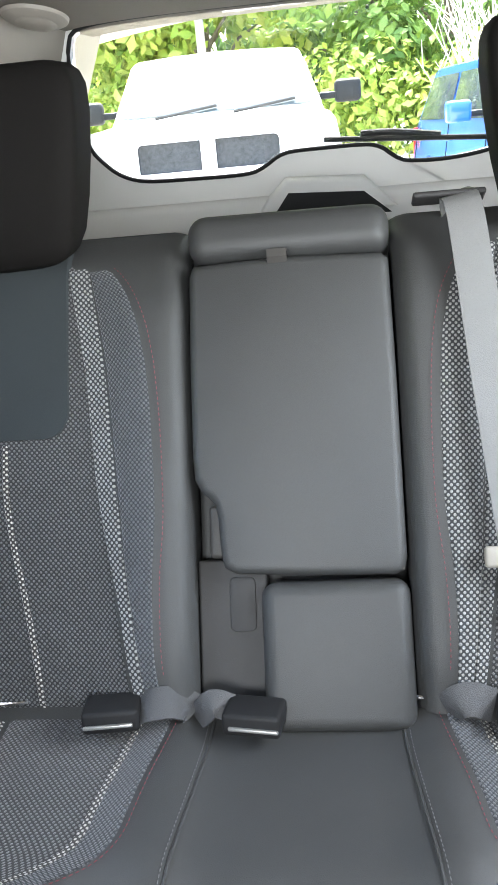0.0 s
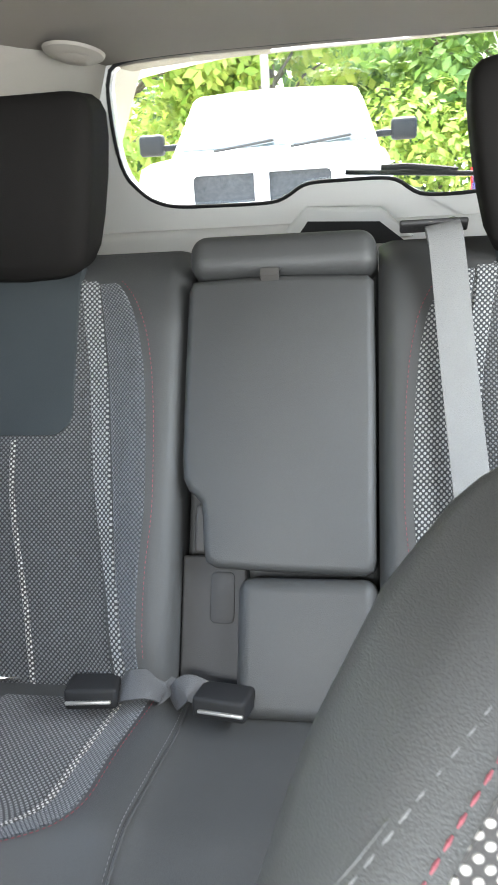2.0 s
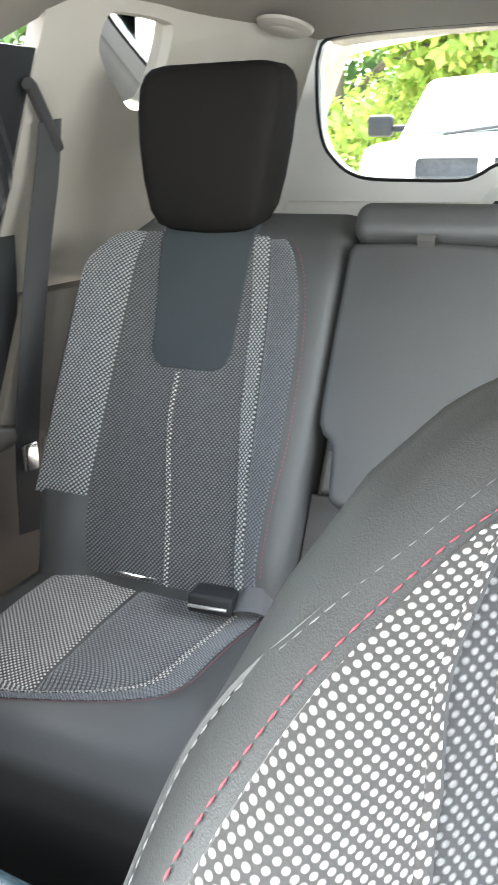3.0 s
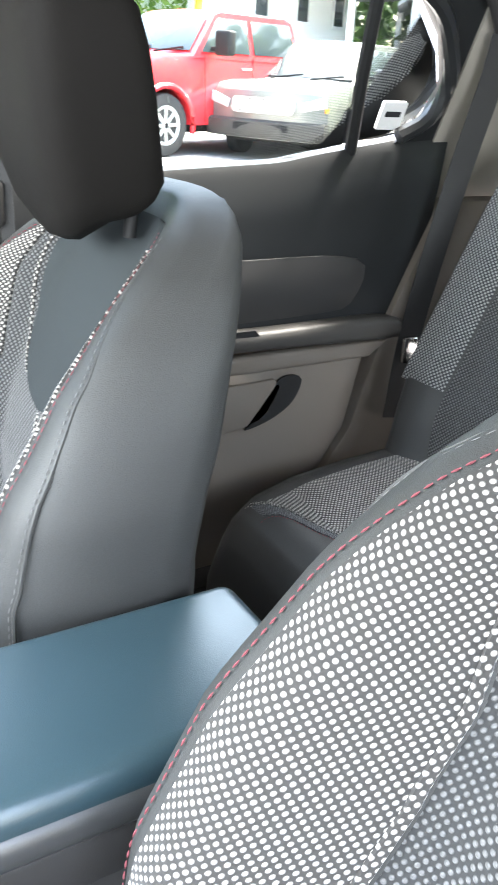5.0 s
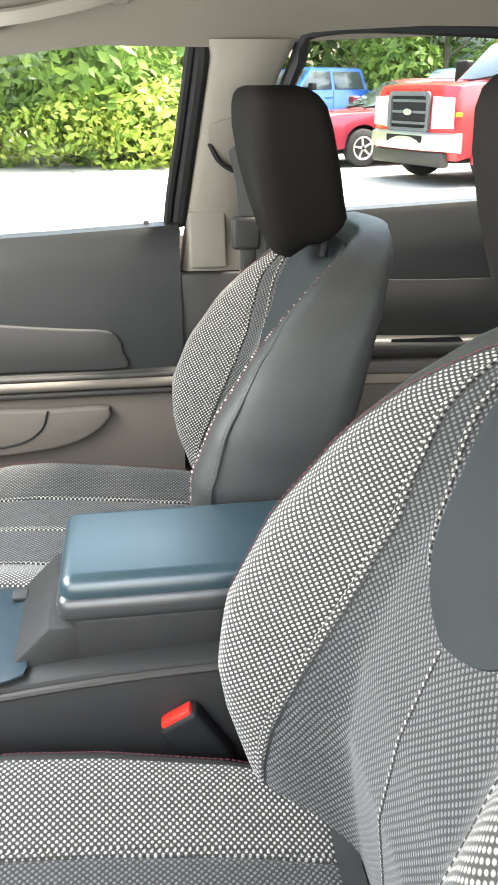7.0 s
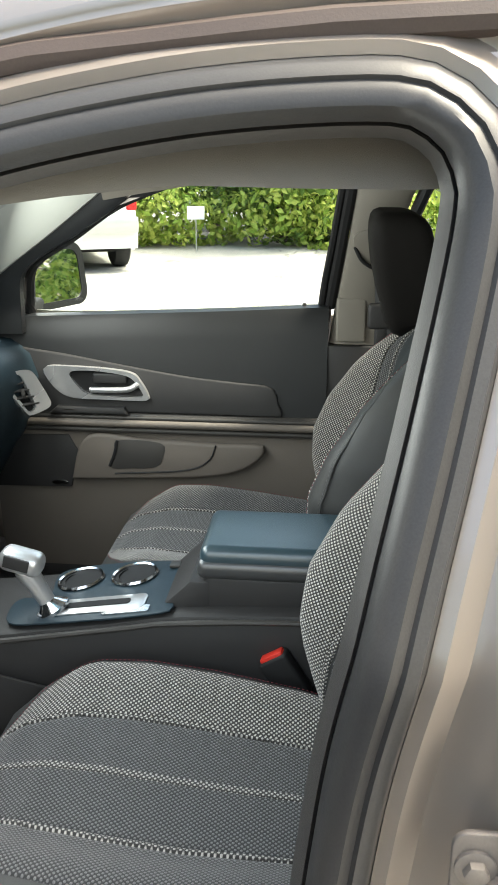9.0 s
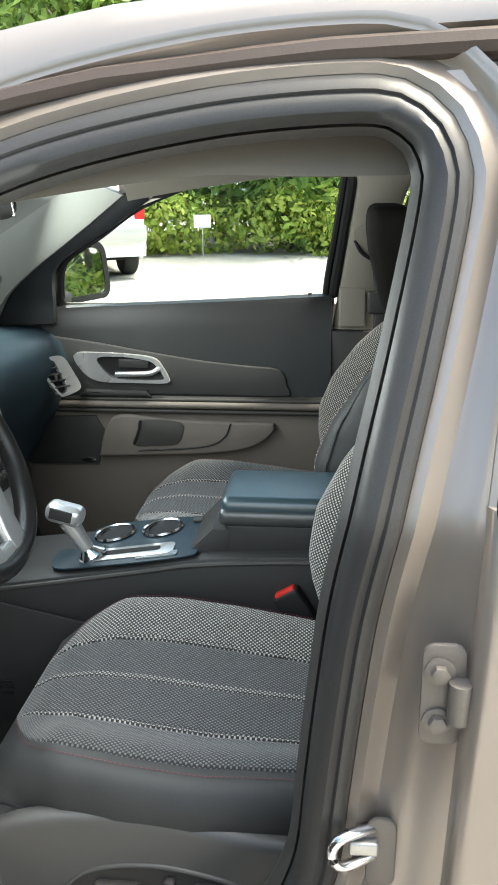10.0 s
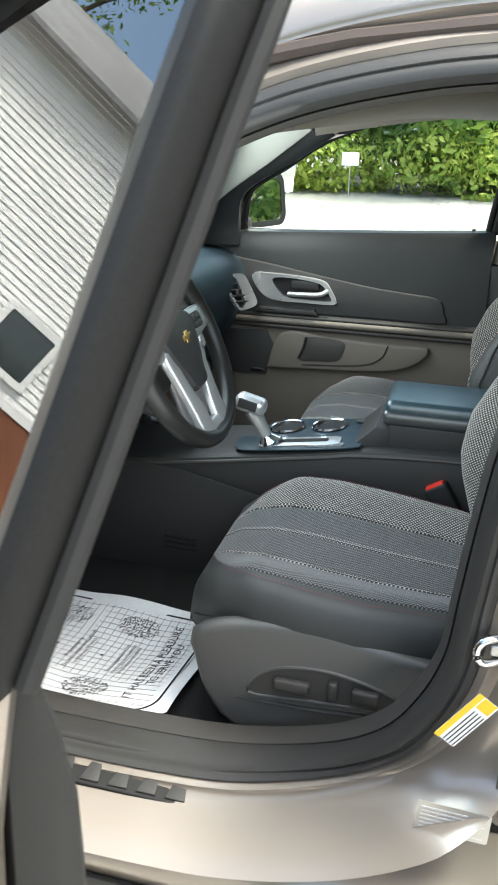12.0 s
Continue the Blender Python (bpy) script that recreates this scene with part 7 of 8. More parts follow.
part("webbing", strap(curve([(-0.645, -0.235, 1.40), (-0.660, -0.225, 1.30), (-0.664, -0.215, 1.20), (-0.668, -0.21, 1.08), (-0.67, -0.20, 0.90), (-0.68, -0.19, 0.60)], 24), (0.35, 0.94, 0), 0.047, 0.002), WEBBING_PALE, dbelt)

# open driver's door, hinged at the front
odoor = thing("driver_door", (-0.86, 1.06, 0.3), "open driver's door seen from its rear edge", "car door", "car doors")
HN, OPEN = Vector((-0.934, 1.048, 0)), radians(-35.4)
OD = Matrix.Translation(HN) @ Matrix.Rotation(OPEN, 4, "Z")


def dl(s, out, z):
    """A place on the open door: s from the hinge to its free edge, out of its outer face, height."""
    return OD @ Vector((-(out), -s, z))


secs = []
for j in range(17):
    z = 0.29 + 0.915 * j / 16
    o = lerp_table([(0.29, 0.000), (0.45, 0.020), (0.70, 0.022), (0.95, 0.024), (1.10, 0.020), (1.21, 0.0)], z)
    e = lerp_table([(0.29, 0.93), (0.45, 0.97), (0.70, 1.03), (0.95, 1.055), (1.10, 1.064), (1.22, 1.066)], z)
    secs.append([dl(0.0, o, z), dl(0.4, o + 0.006, z), dl(e - 0.02, o, z), dl(e - 0.004, o - 0.006, z), dl(e, o - 0.018, z), dl(e - 0.020, o - 0.032, z), dl(e - 0.050, o - 0.045, z), dl(e - 0.08, o - 0.055, z), dl(0.0, o - 0.055, z)])
part("outer_skin", loft(secs), PAINT, odoor, "taupe metallic door shell", 45)
fp = curve([(1.064, 1.19, 0), (1.064, 1.25, 0), (1.063, 1.34, 0), (1.062, 1.42, 0), (1.060, 1.50, 0), (1.035, 1.545, 0), (0.95, 1.535, 0), (0.75, 1.48, 0), (0.50, 1.39, 0), (0.25, 1.27, 0), (0.12, 1.20, 0)], 70)
lean = lambda z: 0.022 - 0.48 * max(0, z - 1.16)
secs = []
for i, p in enumerate(fp):
    d = (fp[min(i + 1, 69)] - fp[max(i - 1, 0)]).normalized()
    nn = Vector((-d.y, d.x, 0))
    if nn.dot(Vector((0.65, 1.28, 0)) - p) < 0:
        nn = -nn
    secs.append([dl(q.x, lean(q.y) + o, q.y) for q, o in ((p, 0.010), (p - nn * 0.005, 0.006), (p - nn * 0.007, 0.0), (p - nn * 0.006, -0.014), (p - nn * 0.002, -0.022), (p + nn * 0.004, -0.022), (p + nn * 0.005, -0.027), (p + nn * 0.013, -0.028), (p + nn * 0.017, -0.024), (p + nn * 0.018, -0.002), (p + nn * 0.016, 0.005), (p + nn * 0.010, 0.008))])
part("window_frame", loft(secs), FRAME_BLACK, odoor, "black window frame", 40)
part("frame_seal", tube([dl(p.x + 0.004, lean(p.y) - 0.028, p.y) for p in fp], 0.006, 8), RUBBER_BLACK, odoor)
part("pane", prism([(0.16, 1.18), (0.30, 1.265), (0.52, 1.37), (0.76, 1.455), (0.95, 1.515), (1.02, 1.52), (1.046, 1.49), (1.048, 1.40), (1.048, 1.30), (1.048, 1.20), (1.048, 1.16)], lambda s, z, w: dl(s, lean(z) - 0.006 - w, z), 0.004), GLASS_DOOR, odoor, "clear door window")
secs = []
for j in range(15):
    z = 0.34 + 0.85 * j / 14
    e = lerp_table([(0.29, 0.90), (0.45, 0.945), (0.70, 1.005), (0.95, 1.030), (1.10, 1.040), (1.22, 1.046)], z)
    d = lerp_table([(0.34, 0.036), (0.60, 0.042), (0.98, 0.042), (1.08, 0.036), (1.14, 0.022), (1.19, 0.006)], z)
    secs.append([dl(0.03, -0.020, z), dl(e - 0.004, -0.020, z), dl(e, -0.028 - 0.3 * d, z), dl(e - 0.004, -0.030 - 0.75 * d, z), dl(e - 0.018, -0.030 - 0.97 * d, z), dl(e - 0.05, -0.030 - d, z), dl(0.03, -0.030 - d, z)])
part("inner_lining", loft(secs), RUBBER_BLACK, odoor, "charcoal door lining", 50)
part("latch", rbox(dl(0.985, -0.035, 0.74), (0.03, 0.03, 0.09), 0.004, 2, OD.to_3x3().to_4x4()), ZINC, odoor)


# ---- outside: the lot ----
def asphalt():
    m = mat("sunbleached_asphalt", (0.29, 0.28, 0.265), 0.95, vary=0.22, scale=6, bump=0.9, fine=55, dist=0.01)
    nt = m.node_tree
    b = nt.nodes["Principled BSDF"]
    src = b.inputs["Base Color"].links[0].from_socket
    co = nt.nodes.new("ShaderNodeTexCoord")
    vo = nt.nodes.new("ShaderNodeTexVoronoi")
    vo.inputs["Scale"].default_value = 85
    nt.links.new(co.outputs["Object"], vo.inputs["Vector"])
    hs = nt.nodes.new("ShaderNodeMapRange")
    hs.inputs[3].default_value, hs.inputs[4].default_value = 0.55, 1.35
    nt.links.new(vo.outputs["Color"], hs.inputs[0])
    cr = nt.nodes.new("ShaderNodeTexVoronoi")
    cr.feature = "DISTANCE_TO_EDGE"
    cr.inputs["Scale"].default_value = 0.35
    wn = nt.nodes.new("ShaderNodeTexNoise")
    wn.inputs["Scale"].default_value = 1.3
    av = nt.nodes.new("ShaderNodeVectorMath")
    av.operation = "ADD"
    nt.links.new(co.outputs["Object"], wn.inputs["Vector"])
    nt.links.new(co.outputs["Object"], av.inputs[0])
    nt.links.new(wn.outputs["Color"], av.inputs[1])
    nt.links.new(av.outputs[0], cr.inputs["Vector"])
    cm = nt.nodes.new("ShaderNodeMapRange")
    cm.inputs[1].default_value, cm.inputs[2].default_value = 0.0, 0.012
    cm.inputs[3].default_value, cm.inputs[4].default_value = 0.5, 1.0
    nt.links.new(cr.outputs["Distance"], cm.inputs[0])
    mu = nt.nodes.new("ShaderNodeMath")
    mu.operation = "MULTIPLY"
    nt.links.new(hs.outputs[0], mu.inputs[0])
    nt.links.new(cm.outputs[0], mu.inputs[1])
    sc = nt.nodes.new("ShaderNodeVectorMath")
    sc.operation = "SCALE"
    nt.links.new(src, sc.inputs[0])
    nt.links.new(mu.outputs[0], sc.inputs["Scale"])
    nt.links.new(sc.outputs[0], b.inputs["Base Color"])
    return m


bm = bmesh.new()
bmesh.ops.create_grid(bm, x_segments=60, y_segments=60, size=400)
for v in bm.verts:
    v.co.z = 0.0 if v.co.length < 30 else 0.4 * noise.noise(v.co * 0.02)
ground = solo("ground", bm, asphalt(), "pale sun-bleached asphalt lot with fine cracks", "ground", kind="structure")

# ---- vehicles in the lot ----
TYRE = mat("tyre_rubber", (0.030, 0.030, 0.031), 0.85, vary=0.3, scale=30, bump=0.4, fine=200)
ALLOY = mat("alloy_wheel", (0.48, 0.48, 0.47), 0.35, metal=0.7, vary=0.15, scale=30, bump=0.02)
LAMP_GLASS = mat("headlamp_lens", (0.62, 0.64, 0.66), 0.12, metal=0.3, vary=0.2, scale=60, bump=0.1)
AMBER = mat("amber_lens", (0.75, 0.25, 0.02), 0.25, vary=0.1, bump=0)
TAIL_RED = mat("red_lens", (0.50, 0.02, 0.02), 0.22, vary=0.1, bump=0)
DARK_GLASS = mat("dark_vehicle_glass", (0.035, 0.045, 0.050), 0.06, vary=0.1, bump=0, spec=0.8)
GAP = mat("panel_gap", (0.012, 0.012, 0.012), 0.9, vary=0.1, bump=0)


def car_paint(name, col, metal=0.2):
    return mat(name, col, 0.30, metal=metal, vary=0.05, scale=4, bump=0.02, fine=2500, coat=0.9)


def wheel_parts(car, M, x, side_, r, w, half, n=6):
    """A tyre with its rim and spokes."""
    c = M @ Vector((x, side_ * (half - w * 0.5), r))
    ax = (M.to_3x3() @ Vector((0, side_, 0))).normalized()
    ty = part("wheel", lathe(c - ax * w / 2, ax, [(0.0, r * 0.62), (0.0, r * 0.86), (w * 0.10, r * 0.97), (w * 0.25, r), (w * 0.75, r), (w * 0.90, r * 0.97), (w, r * 0.86), (w * 1.0, r * 0.64), (w * 0.9, r * 0.60)], 36), TYRE, car, "black tyre")
    part("rim", lathe(c + ax * w * 0.28, ax, [(0.0, 0.02), (0.0, r * 0.40), (w * 0.06, r * 0.58), (w * 0.18, r * 0.64), (w * 0.20, r * 0.60), (w * 0.02, r * 0.42), (w * 0.04, r * 0.10), (w * 0.10, 0.03)], 30), ALLOY, ty, "alloy rim")
    t = ax.orthogonal().normalized()
    for k in range(n):
        q = Matrix.Rotation(2 * math.pi * k / n, 3, ax) @ t
        part("spoke", tube([c + ax * w * 0.40 + q * r * 0.10, c + ax * w * 0.45 + q * r * 0.58], [r * 0.07, r * 0.055], 8), ALLOY, ty)


def vehicle(name, label, at, heading, paint, f, r, w, hood, belt, roof, ws, wst, rt, rb_, wb, rad, bed=None, grille="bars", boxy=1.0, alloy_n=6, tow=False, trim=None, cat_="car", big=False):
    """A parked vehicle. Lengths forward of the front axle: front f, rear r, windscreen base ws and top wst, cabin rear top rt and base rb_, wheelbase wb."""
    M = Matrix.Translation(at) @ Matrix.Rotation(radians(heading), 4, "Z")
    car = thing(name, at, label, cat_, "parked vehicles")
    hw = w / 2
    lo = rad * 0.85
    top = [(f - 0.02, lo), (f, lo + 0.12), (f, hood - 0.30), (f - 0.03 / boxy, hood - 0.12), (f - 0.16 / boxy, hood - 0.02), (f - 0.5, hood + 0.02), (ws, belt)]
    top += [((ws + rb_) / 2, belt), (rb_, belt)]
    if bed:
        top += [(rb_ - 0.02, bed), (r + 0.05, bed), (r, bed - 0.04)]
    else:
        top += [(r + 0.12, belt - 0.04), (r, belt - 0.22)]
    top += [(r, lo + 0.15), (r + 0.05, lo)]
    # open wheel arches along the lower edge
    low_ = []
    for cx in (-wb, 0.0):
        low_ += [(cx + (rad + 0.07) * math.cos(a), rad + (rad + 0.07) * math.sin(a)) for a in [math.pi - math.pi * k / 10 for k in range(11)] if rad + (rad + 0.07) * math.sin(a) > lo]
    poly = top + low_
    secs_ = []
    for y, ins in ((-1.0, 0.030), (-0.985, 0.008), (-0.94, 0.0), (-0.6, -0.012), (0.0, -0.02), (0.6, -0.012), (0.94, 0.0), (0.985, 0.008), (1.0, 0.030)):
        s = []
        for k, (x, z) in enumerate(poly):
            ish = k < len(top)
            zz = z - (ins * (1.0 if (ish and z > belt - 0.25) else 0.0))
            bow = 0.14 * (abs(y) ** 3) * sm(f - 0.7, f, x) / boxy
            tw = 1 - 0.05 * sm(belt - 0.45, belt, z)
            s.append(M @ Vector((x - bow - (ins if x > f - 0.3 else -ins if x < r + 0.2 else 0), y * hw * tw, zz)))
        secs_.append(s)
    bm_ = loft(secs_)
    bmesh.ops.triangulate(bm_, faces=[q for q in bm_.faces if len(q.verts) > 4])
    body = part("body", bm_, paint, car, "", 32)
    cab = [(ws, belt - 0.02), (wst, roof - 0.04), (wst - 0.14, roof), (rt + 0.12, roof), (rt, roof - 0.04), (rb_, belt - 0.02)]
    yc = lambda z: hw * (0.95 - 0.17 * (z - belt) / max(0.1, roof - belt))
    secs_ = [[M @ Vector((x, s * yc(z), z - ins)) for x, z in cab] for s, ins in ((-1.0, 0.02), (-0.94, 0.0), (-0.5, -0.02), (0.0, -0.03), (0.5, -0.02), (0.94, 0.0), (1.0, 0.02))]
    cabin = part("cabin", loft(secs_), paint, car, "", 32)
    hgl = roof - belt
    P_ = lambda x, z, s, o: M @ Vector((x, s * (yc(z) + o), z))
    lx = lambda z: ws + (wst - ws) * (z - belt) / hgl
    rx = lambda z: rb_ + (rt - rb_) * (z - belt) / hgl
    z0, z1 = belt + 0.05, roof - 0.10
    mid = (ws + rb_) / 2 - 0.05
    for s in (-1, 1):
        for a0, b0, a1, b1 in ((lx(z0) - 0.14, mid + 0.05, lx(z1) - 0.14, mid + 0.05), (mid - 0.05, rx(z0) + 0.12, mid - 0.05, rx(z1) + 0.12)):
            part("side_window", prism([(a0, z0), (b0, z0), (b1, z1), (a1, z1)], lambda x, z, d, s=s: P_(x, z, s, 0.002 + d), 0.008, 0.003), DARK_GLASS, cabin, "dark side window")
        for gx_ in (lx(z0) - 0.20, mid, rx(z0) + 0.05):
            part("door_gap", tube([M @ Vector((gx_, s * (hw * 0.952 + 0.003), belt)), M @ Vector((gx_ + 0.02, s * (hw + 0.003), belt - 0.35)), M @ Vector((gx_, s * (hw + 0.003), lo + 0.12))], 0.006, 5), GAP, body)
        for gx_ in (mid + 0.18, rx(z0) + 0.25):
            part("door_handle", rbox(M @ Vector((gx_, s * (hw * 0.985 + 0.012), belt - 0.16)), (0.20, 0.03, 0.035), 0.010, 2, M.to_3x3().to_4x4()), CHROME if trim else paint, body)
        mz_ = belt + 0.13
        mm = rbox((0, 0, 0), (0.16, 0.30 if tow else 0.24, 0.34 if tow else 0.20), 0.04, 3)
        bmesh.ops.transform(mm, matrix=M @ Matrix.Translation((ws - 0.42, s * (hw + 0.20), mz_ + (0.05 if tow else 0))), verts=mm.verts)
        mo_ = part("wing_mirror", mm, RUBBER_BLACK if bed else paint, body)
        part("mirror_arm", rbox(M @ Vector((ws - 0.42, s * (hw + 0.03), mz_ - 0.03)), (0.08, 0.20, 0.06), 0.02, 2, M.to_3x3().to_4x4()), RUBBER_BLACK, mo_)
    part("windscreen", prism([(-1, 0.08), (1, 0.08), (1, 0.90), (-1, 0.90)], lambda u, v, d: M @ (Vector((ws + (wst - ws) * v, u * (yc(belt + hgl * v) - 0.09), belt + hgl * v)) + Vector((hgl, 0, ws - wst)).normalized() * (0.004 + d)), 0.008, 0.003), DARK_GLASS, cabin, "dark windscreen")
    part("rear_window", prism([(-1, 0.12), (1, 0.12), (1, 0.86), (-1, 0.86)], lambda u, v, d: M @ (Vector((rb_ + (rt - rb_) * v, u * (yc(belt + hgl * v) - 0.14), belt + hgl * v)) + Vector((-hgl, 0, rt - rb_)).normalized() * (0.004 + d)), 0.008, 0.003), DARK_GLASS, cabin)
    for k, u0 in enumerate((-0.55, 0.15)):
        part("wiper", tube([M @ Vector((ws + 0.02, u0 * hw, belt + 0.03)), M @ Vector((ws - 0.05, (u0 + 0.55) * hw, belt + 0.10))], 0.014, 6), RUBBER_BLACK, cabin)
    gw, gh, gz = w * (0.52 if grille != "wide" else 0.50), (0.36 if boxy > 1.5 else 0.22), hood - (0.28 if grille == "cross" else 0.30)
    if big:
        gw, gh, gz = 0.98, 0.56, hood - 0.37
    G3 = lambda u, v, d: M @ Vector((f + 0.028 + d - 0.06 * (u / hw) ** 2, u, gz + v))
    if grille == "cross":
        fr_ = part("grille", band(roundrect(gw, gh * 1.0, 0.04, 4), roundrect(gw + 0.14, gh + 0.12, 0.07, 4), G3, 0.03), paint, car)
        part("grille_bar", prism([(-0.055, -gh / 2), (0.055, -gh / 2), (0.055, gh / 2), (-0.055, gh / 2)], G3, 0.03), paint, fr_)
        part("grille_bar", prism([(-gw / 2, -0.075), (gw / 2, -0.075), (gw / 2, -0.03), (-gw / 2, -0.03)], G3, 0.03), paint, fr_)
        part("grille_mesh", prism(roundrect(gw, gh, 0.04, 4), G3, 0.004), mat("grille_mesh", (0.035, 0.037, 0.042), 0.6, metal=0.2, vary=0.5, scale=60, bump=0.6, fine=40), fr_)
    else:
        fr_ = part("grille", band(roundrect(gw * 0.88, gh * 0.78, 0.04, 4), roundrect(gw, gh, 0.06, 4), G3, 0.035), trim or CHROME, car)
        part("grille_mesh", prism(roundrect(gw * 0.9, gh * 0.8, 0.04, 4), G3, 0.004), GAP, fr_)
        for k in range(3 if boxy > 1.5 else 4):
            zz = -gh * 0.27 + gh * 0.54 * k / (2 if boxy > 1.5 else 3)
            part("grille_bar", prism([(-gw * 0.43, zz - 0.018), (gw * 0.43, zz - 0.018), (gw * 0.43, zz + 0.018), (-gw * 0.43, zz + 0.018)], G3, 0.024), trim or CHROME, fr_)
        part("emblem", prism([(0.10 * math.cos(a), 0.045 * math.sin(a)) for a in [2 * math.pi * k / 20 for k in range(20)]], lambda u, v, d: G3(u, v, 0.026 + d), 0.012, 0.004), CHROME, fr_)
    for s in (-1, 1):
        hl = part("headlight", prism([(s * (hw - 0.03), gz - (0.20 if big else 0.10)), (s * (gw / 2 + 0.06), gz - (0.22 if big else 0.08)), (s * (gw / 2 + 0.06), gz + (0.22 if big else 0.11)), (s * (hw - 0.05), gz + (0.20 if big else 0.13))] if boxy > 1.5 else [(s * (hw - 0.02), gz + 0.02), (s * (gw / 2 + 0.10), gz - 0.06), (s * (gw / 2 + 0.06), gz + 0.06), (s * (hw - 0.06), gz + 0.16)],
                                          lambda u, v, d: M @ Vector((f + 0.020 + d - 0.14 * (abs(u) / hw) ** 3 / boxy, u, v)), 0.02, 0.006), LAMP_GLASS, body, "clear headlight")
        part("turn_signal", rbox(M @ Vector((f - 0.10, s * (hw - 0.015), gz - 0.02)), (0.12, 0.02, 0.06), 0.008, 2, M.to_3x3().to_4x4()), AMBER, hl)
        part("tail_light", rbox(M @ Vector((r + 0.0, s * (hw - 0.09), (bed or belt) - 0.24)), (0.05, 0.15, 0.40), 0.02, 2, M.to_3x3().to_4x4()), TAIL_RED, body, "red tail light")
    bump_m = CHROME if boxy > 1.5 else (trim or PLASTIC_MID)
    bz = lo + (0.24 if big else 0.14)
    bf = loft([[M @ Vector((f + a - 0.12 * abs(y) ** 3, y * hw, bz + b)) for a, b in ((-0.06, -0.14), (0.08, -0.12), (0.11, -0.02), (0.10, 0.10), (0.04, 0.13), (-0.06, 0.13))] for y in [-1 + k / 6 for k in range(13)]])
    bb = part("front_bumper", bf, bump_m, car, "silver front bumper" if boxy > 1.5 else "")
    part("bumper_intake", prism(roundrect(gw * 0.9, 0.10, 0.03, 4), lambda u, v, d: M @ Vector((f + 0.105 + d - 0.06 * (u / hw) ** 2, u, bz + 0.03 + v)), 0.008), GAP, bb)
    br = loft([[M @ Vector((r - a + 0.04 * abs(y) ** 3, y * hw * 0.98, bz + (0.20 if bed else 0.06) + b)) for a, b in ((-0.06, -0.12), (0.14, -0.11), (0.18, 0.0), (0.16, 0.11), (-0.06, 0.12))] for y in [-1 + k / 6 for k in range(13)]])
    part("rear_bumper", br, bump_m, car)
    part("underbody", rbox(M @ Vector(((f + r) / 2, 0, lo + 0.05)), (f - r - 0.5, w * 0.72, 0.22), 0.03, 2, M.to_3x3().to_4x4()), GAP, car)
    if bed:
        part("tailgate", prism(roundrect(w * 0.80, 0.52, 0.03, 3), lambda u, v, d: M @ Vector((r - 0.004 - d, u, bed - 0.31 + v)), 0.02, 0.006), paint, body)
        part("badge", prism(roundrect(0.34, 0.07, 0.01, 2, -w * 0.22, 0.02), lambda u, v, d: M @ Vector((r - 0.026 - d, u, bed - 0.31 + v)), 0.006), RED_PLASTIC, body)
        part("bed_opening", prism([(rb_ - 0.10, -hw * 0.82), (r + 0.12, -hw * 0.82), (r + 0.12, hw * 0.82), (rb_ - 0.10, hw * 0.82)], lambda x, y, d: M @ Vector((x, y, bed + 0.022 + d)), 0.004), GAP, body)
        part("number_bar", rbox(M @ Vector((r - 0.19, 0, bz + 0.06)), (0.01, 0.30, 0.15), 0.01, 2, M.to_3x3().to_4x4()), PRINT_WHITE, body)
    if big:
        part("valance", rbox(M @ Vector((f - 0.02, 0, bz - 0.24)), (0.16, w * 0.86, 0.20), 0.03, 2, M.to_3x3().to_4x4()), PLASTIC_MID, bb, "grey lower valance")
    for cx in (0.0, -wb):
        for s in (-1, 1):
            if bed:
                arch = [M @ Vector((cx + (rad + 0.10) * math.cos(a), s * (hw + 0.004), rad + (rad + 0.10) * math.sin(a))) for a in [math.pi * (k - 1) / 14 for k in range(17)]]
                part("wheel_arch", tube(arch, 0.045 if big else 0.03, 8), paint, body, "flared wheel arch")
            wheel_parts(car, M, cx, s, rad, 0.26 if boxy > 1.5 else 0.22, hw + 0.01, alloy_n)
    return car


WHITE_P, RED_P, BLUE_P, MAROON_P, GREY_P, NAVY_P = car_paint("white_paint", (0.78, 0.78, 0.77), 0.0), car_paint("red_paint", (0.52, 0.022, 0.030), 0.0), car_paint("blue_paint", (0.015, 0.10, 0.42), 0.2), car_paint("maroon_paint", (0.20, 0.018, 0.035), 0.3), car_paint("pewter_paint", (0.17, 0.17, 0.16), 0.4), car_paint("dark_blue_paint", (0.05, 0.10, 0.20), 0.3)
pick = dict(f=0.95, r=-4.55, w=2.02, hood=1.28, belt=1.30, roof=1.93, ws=-0.55, wst=-1.15, rt=-2.95, rb_=-3.10, wb=3.6, rad=0.40, bed=1.32, boxy=2.0, cat_="pickup truck")
vehicle("pickup_truck", "white pickup truck with a crossbar grille parked behind", (1.38, -7.44, 0), 98, WHITE_P, grille="cross", **{**pick, "hood": 1.38, "belt": 1.44, "roof": 2.0})
rt_ = vehicle("pickup_truck", "bright red heavy-duty pickup truck with a silver bumper", (12.33, -5.11, 0), 108, RED_P, tow=True, big=True, alloy_n=8, trim=mat("grey_grille", (0.10, 0.11, 0.12), 0.45), **{**pick, "hood": 1.38, "belt": 1.40, "roof": 2.02, "bed": 1.42, "rad": 0.44})
part("beacon", lathe((12.75, -6.60, 2.02), (0, 0, 1), [(0, 0.08), (0.03, 0.08), (0.05, 0.065), (0.17, 0.060), (0.20, 0.03)], 16), AMBER, rt_, "amber roof beacon")
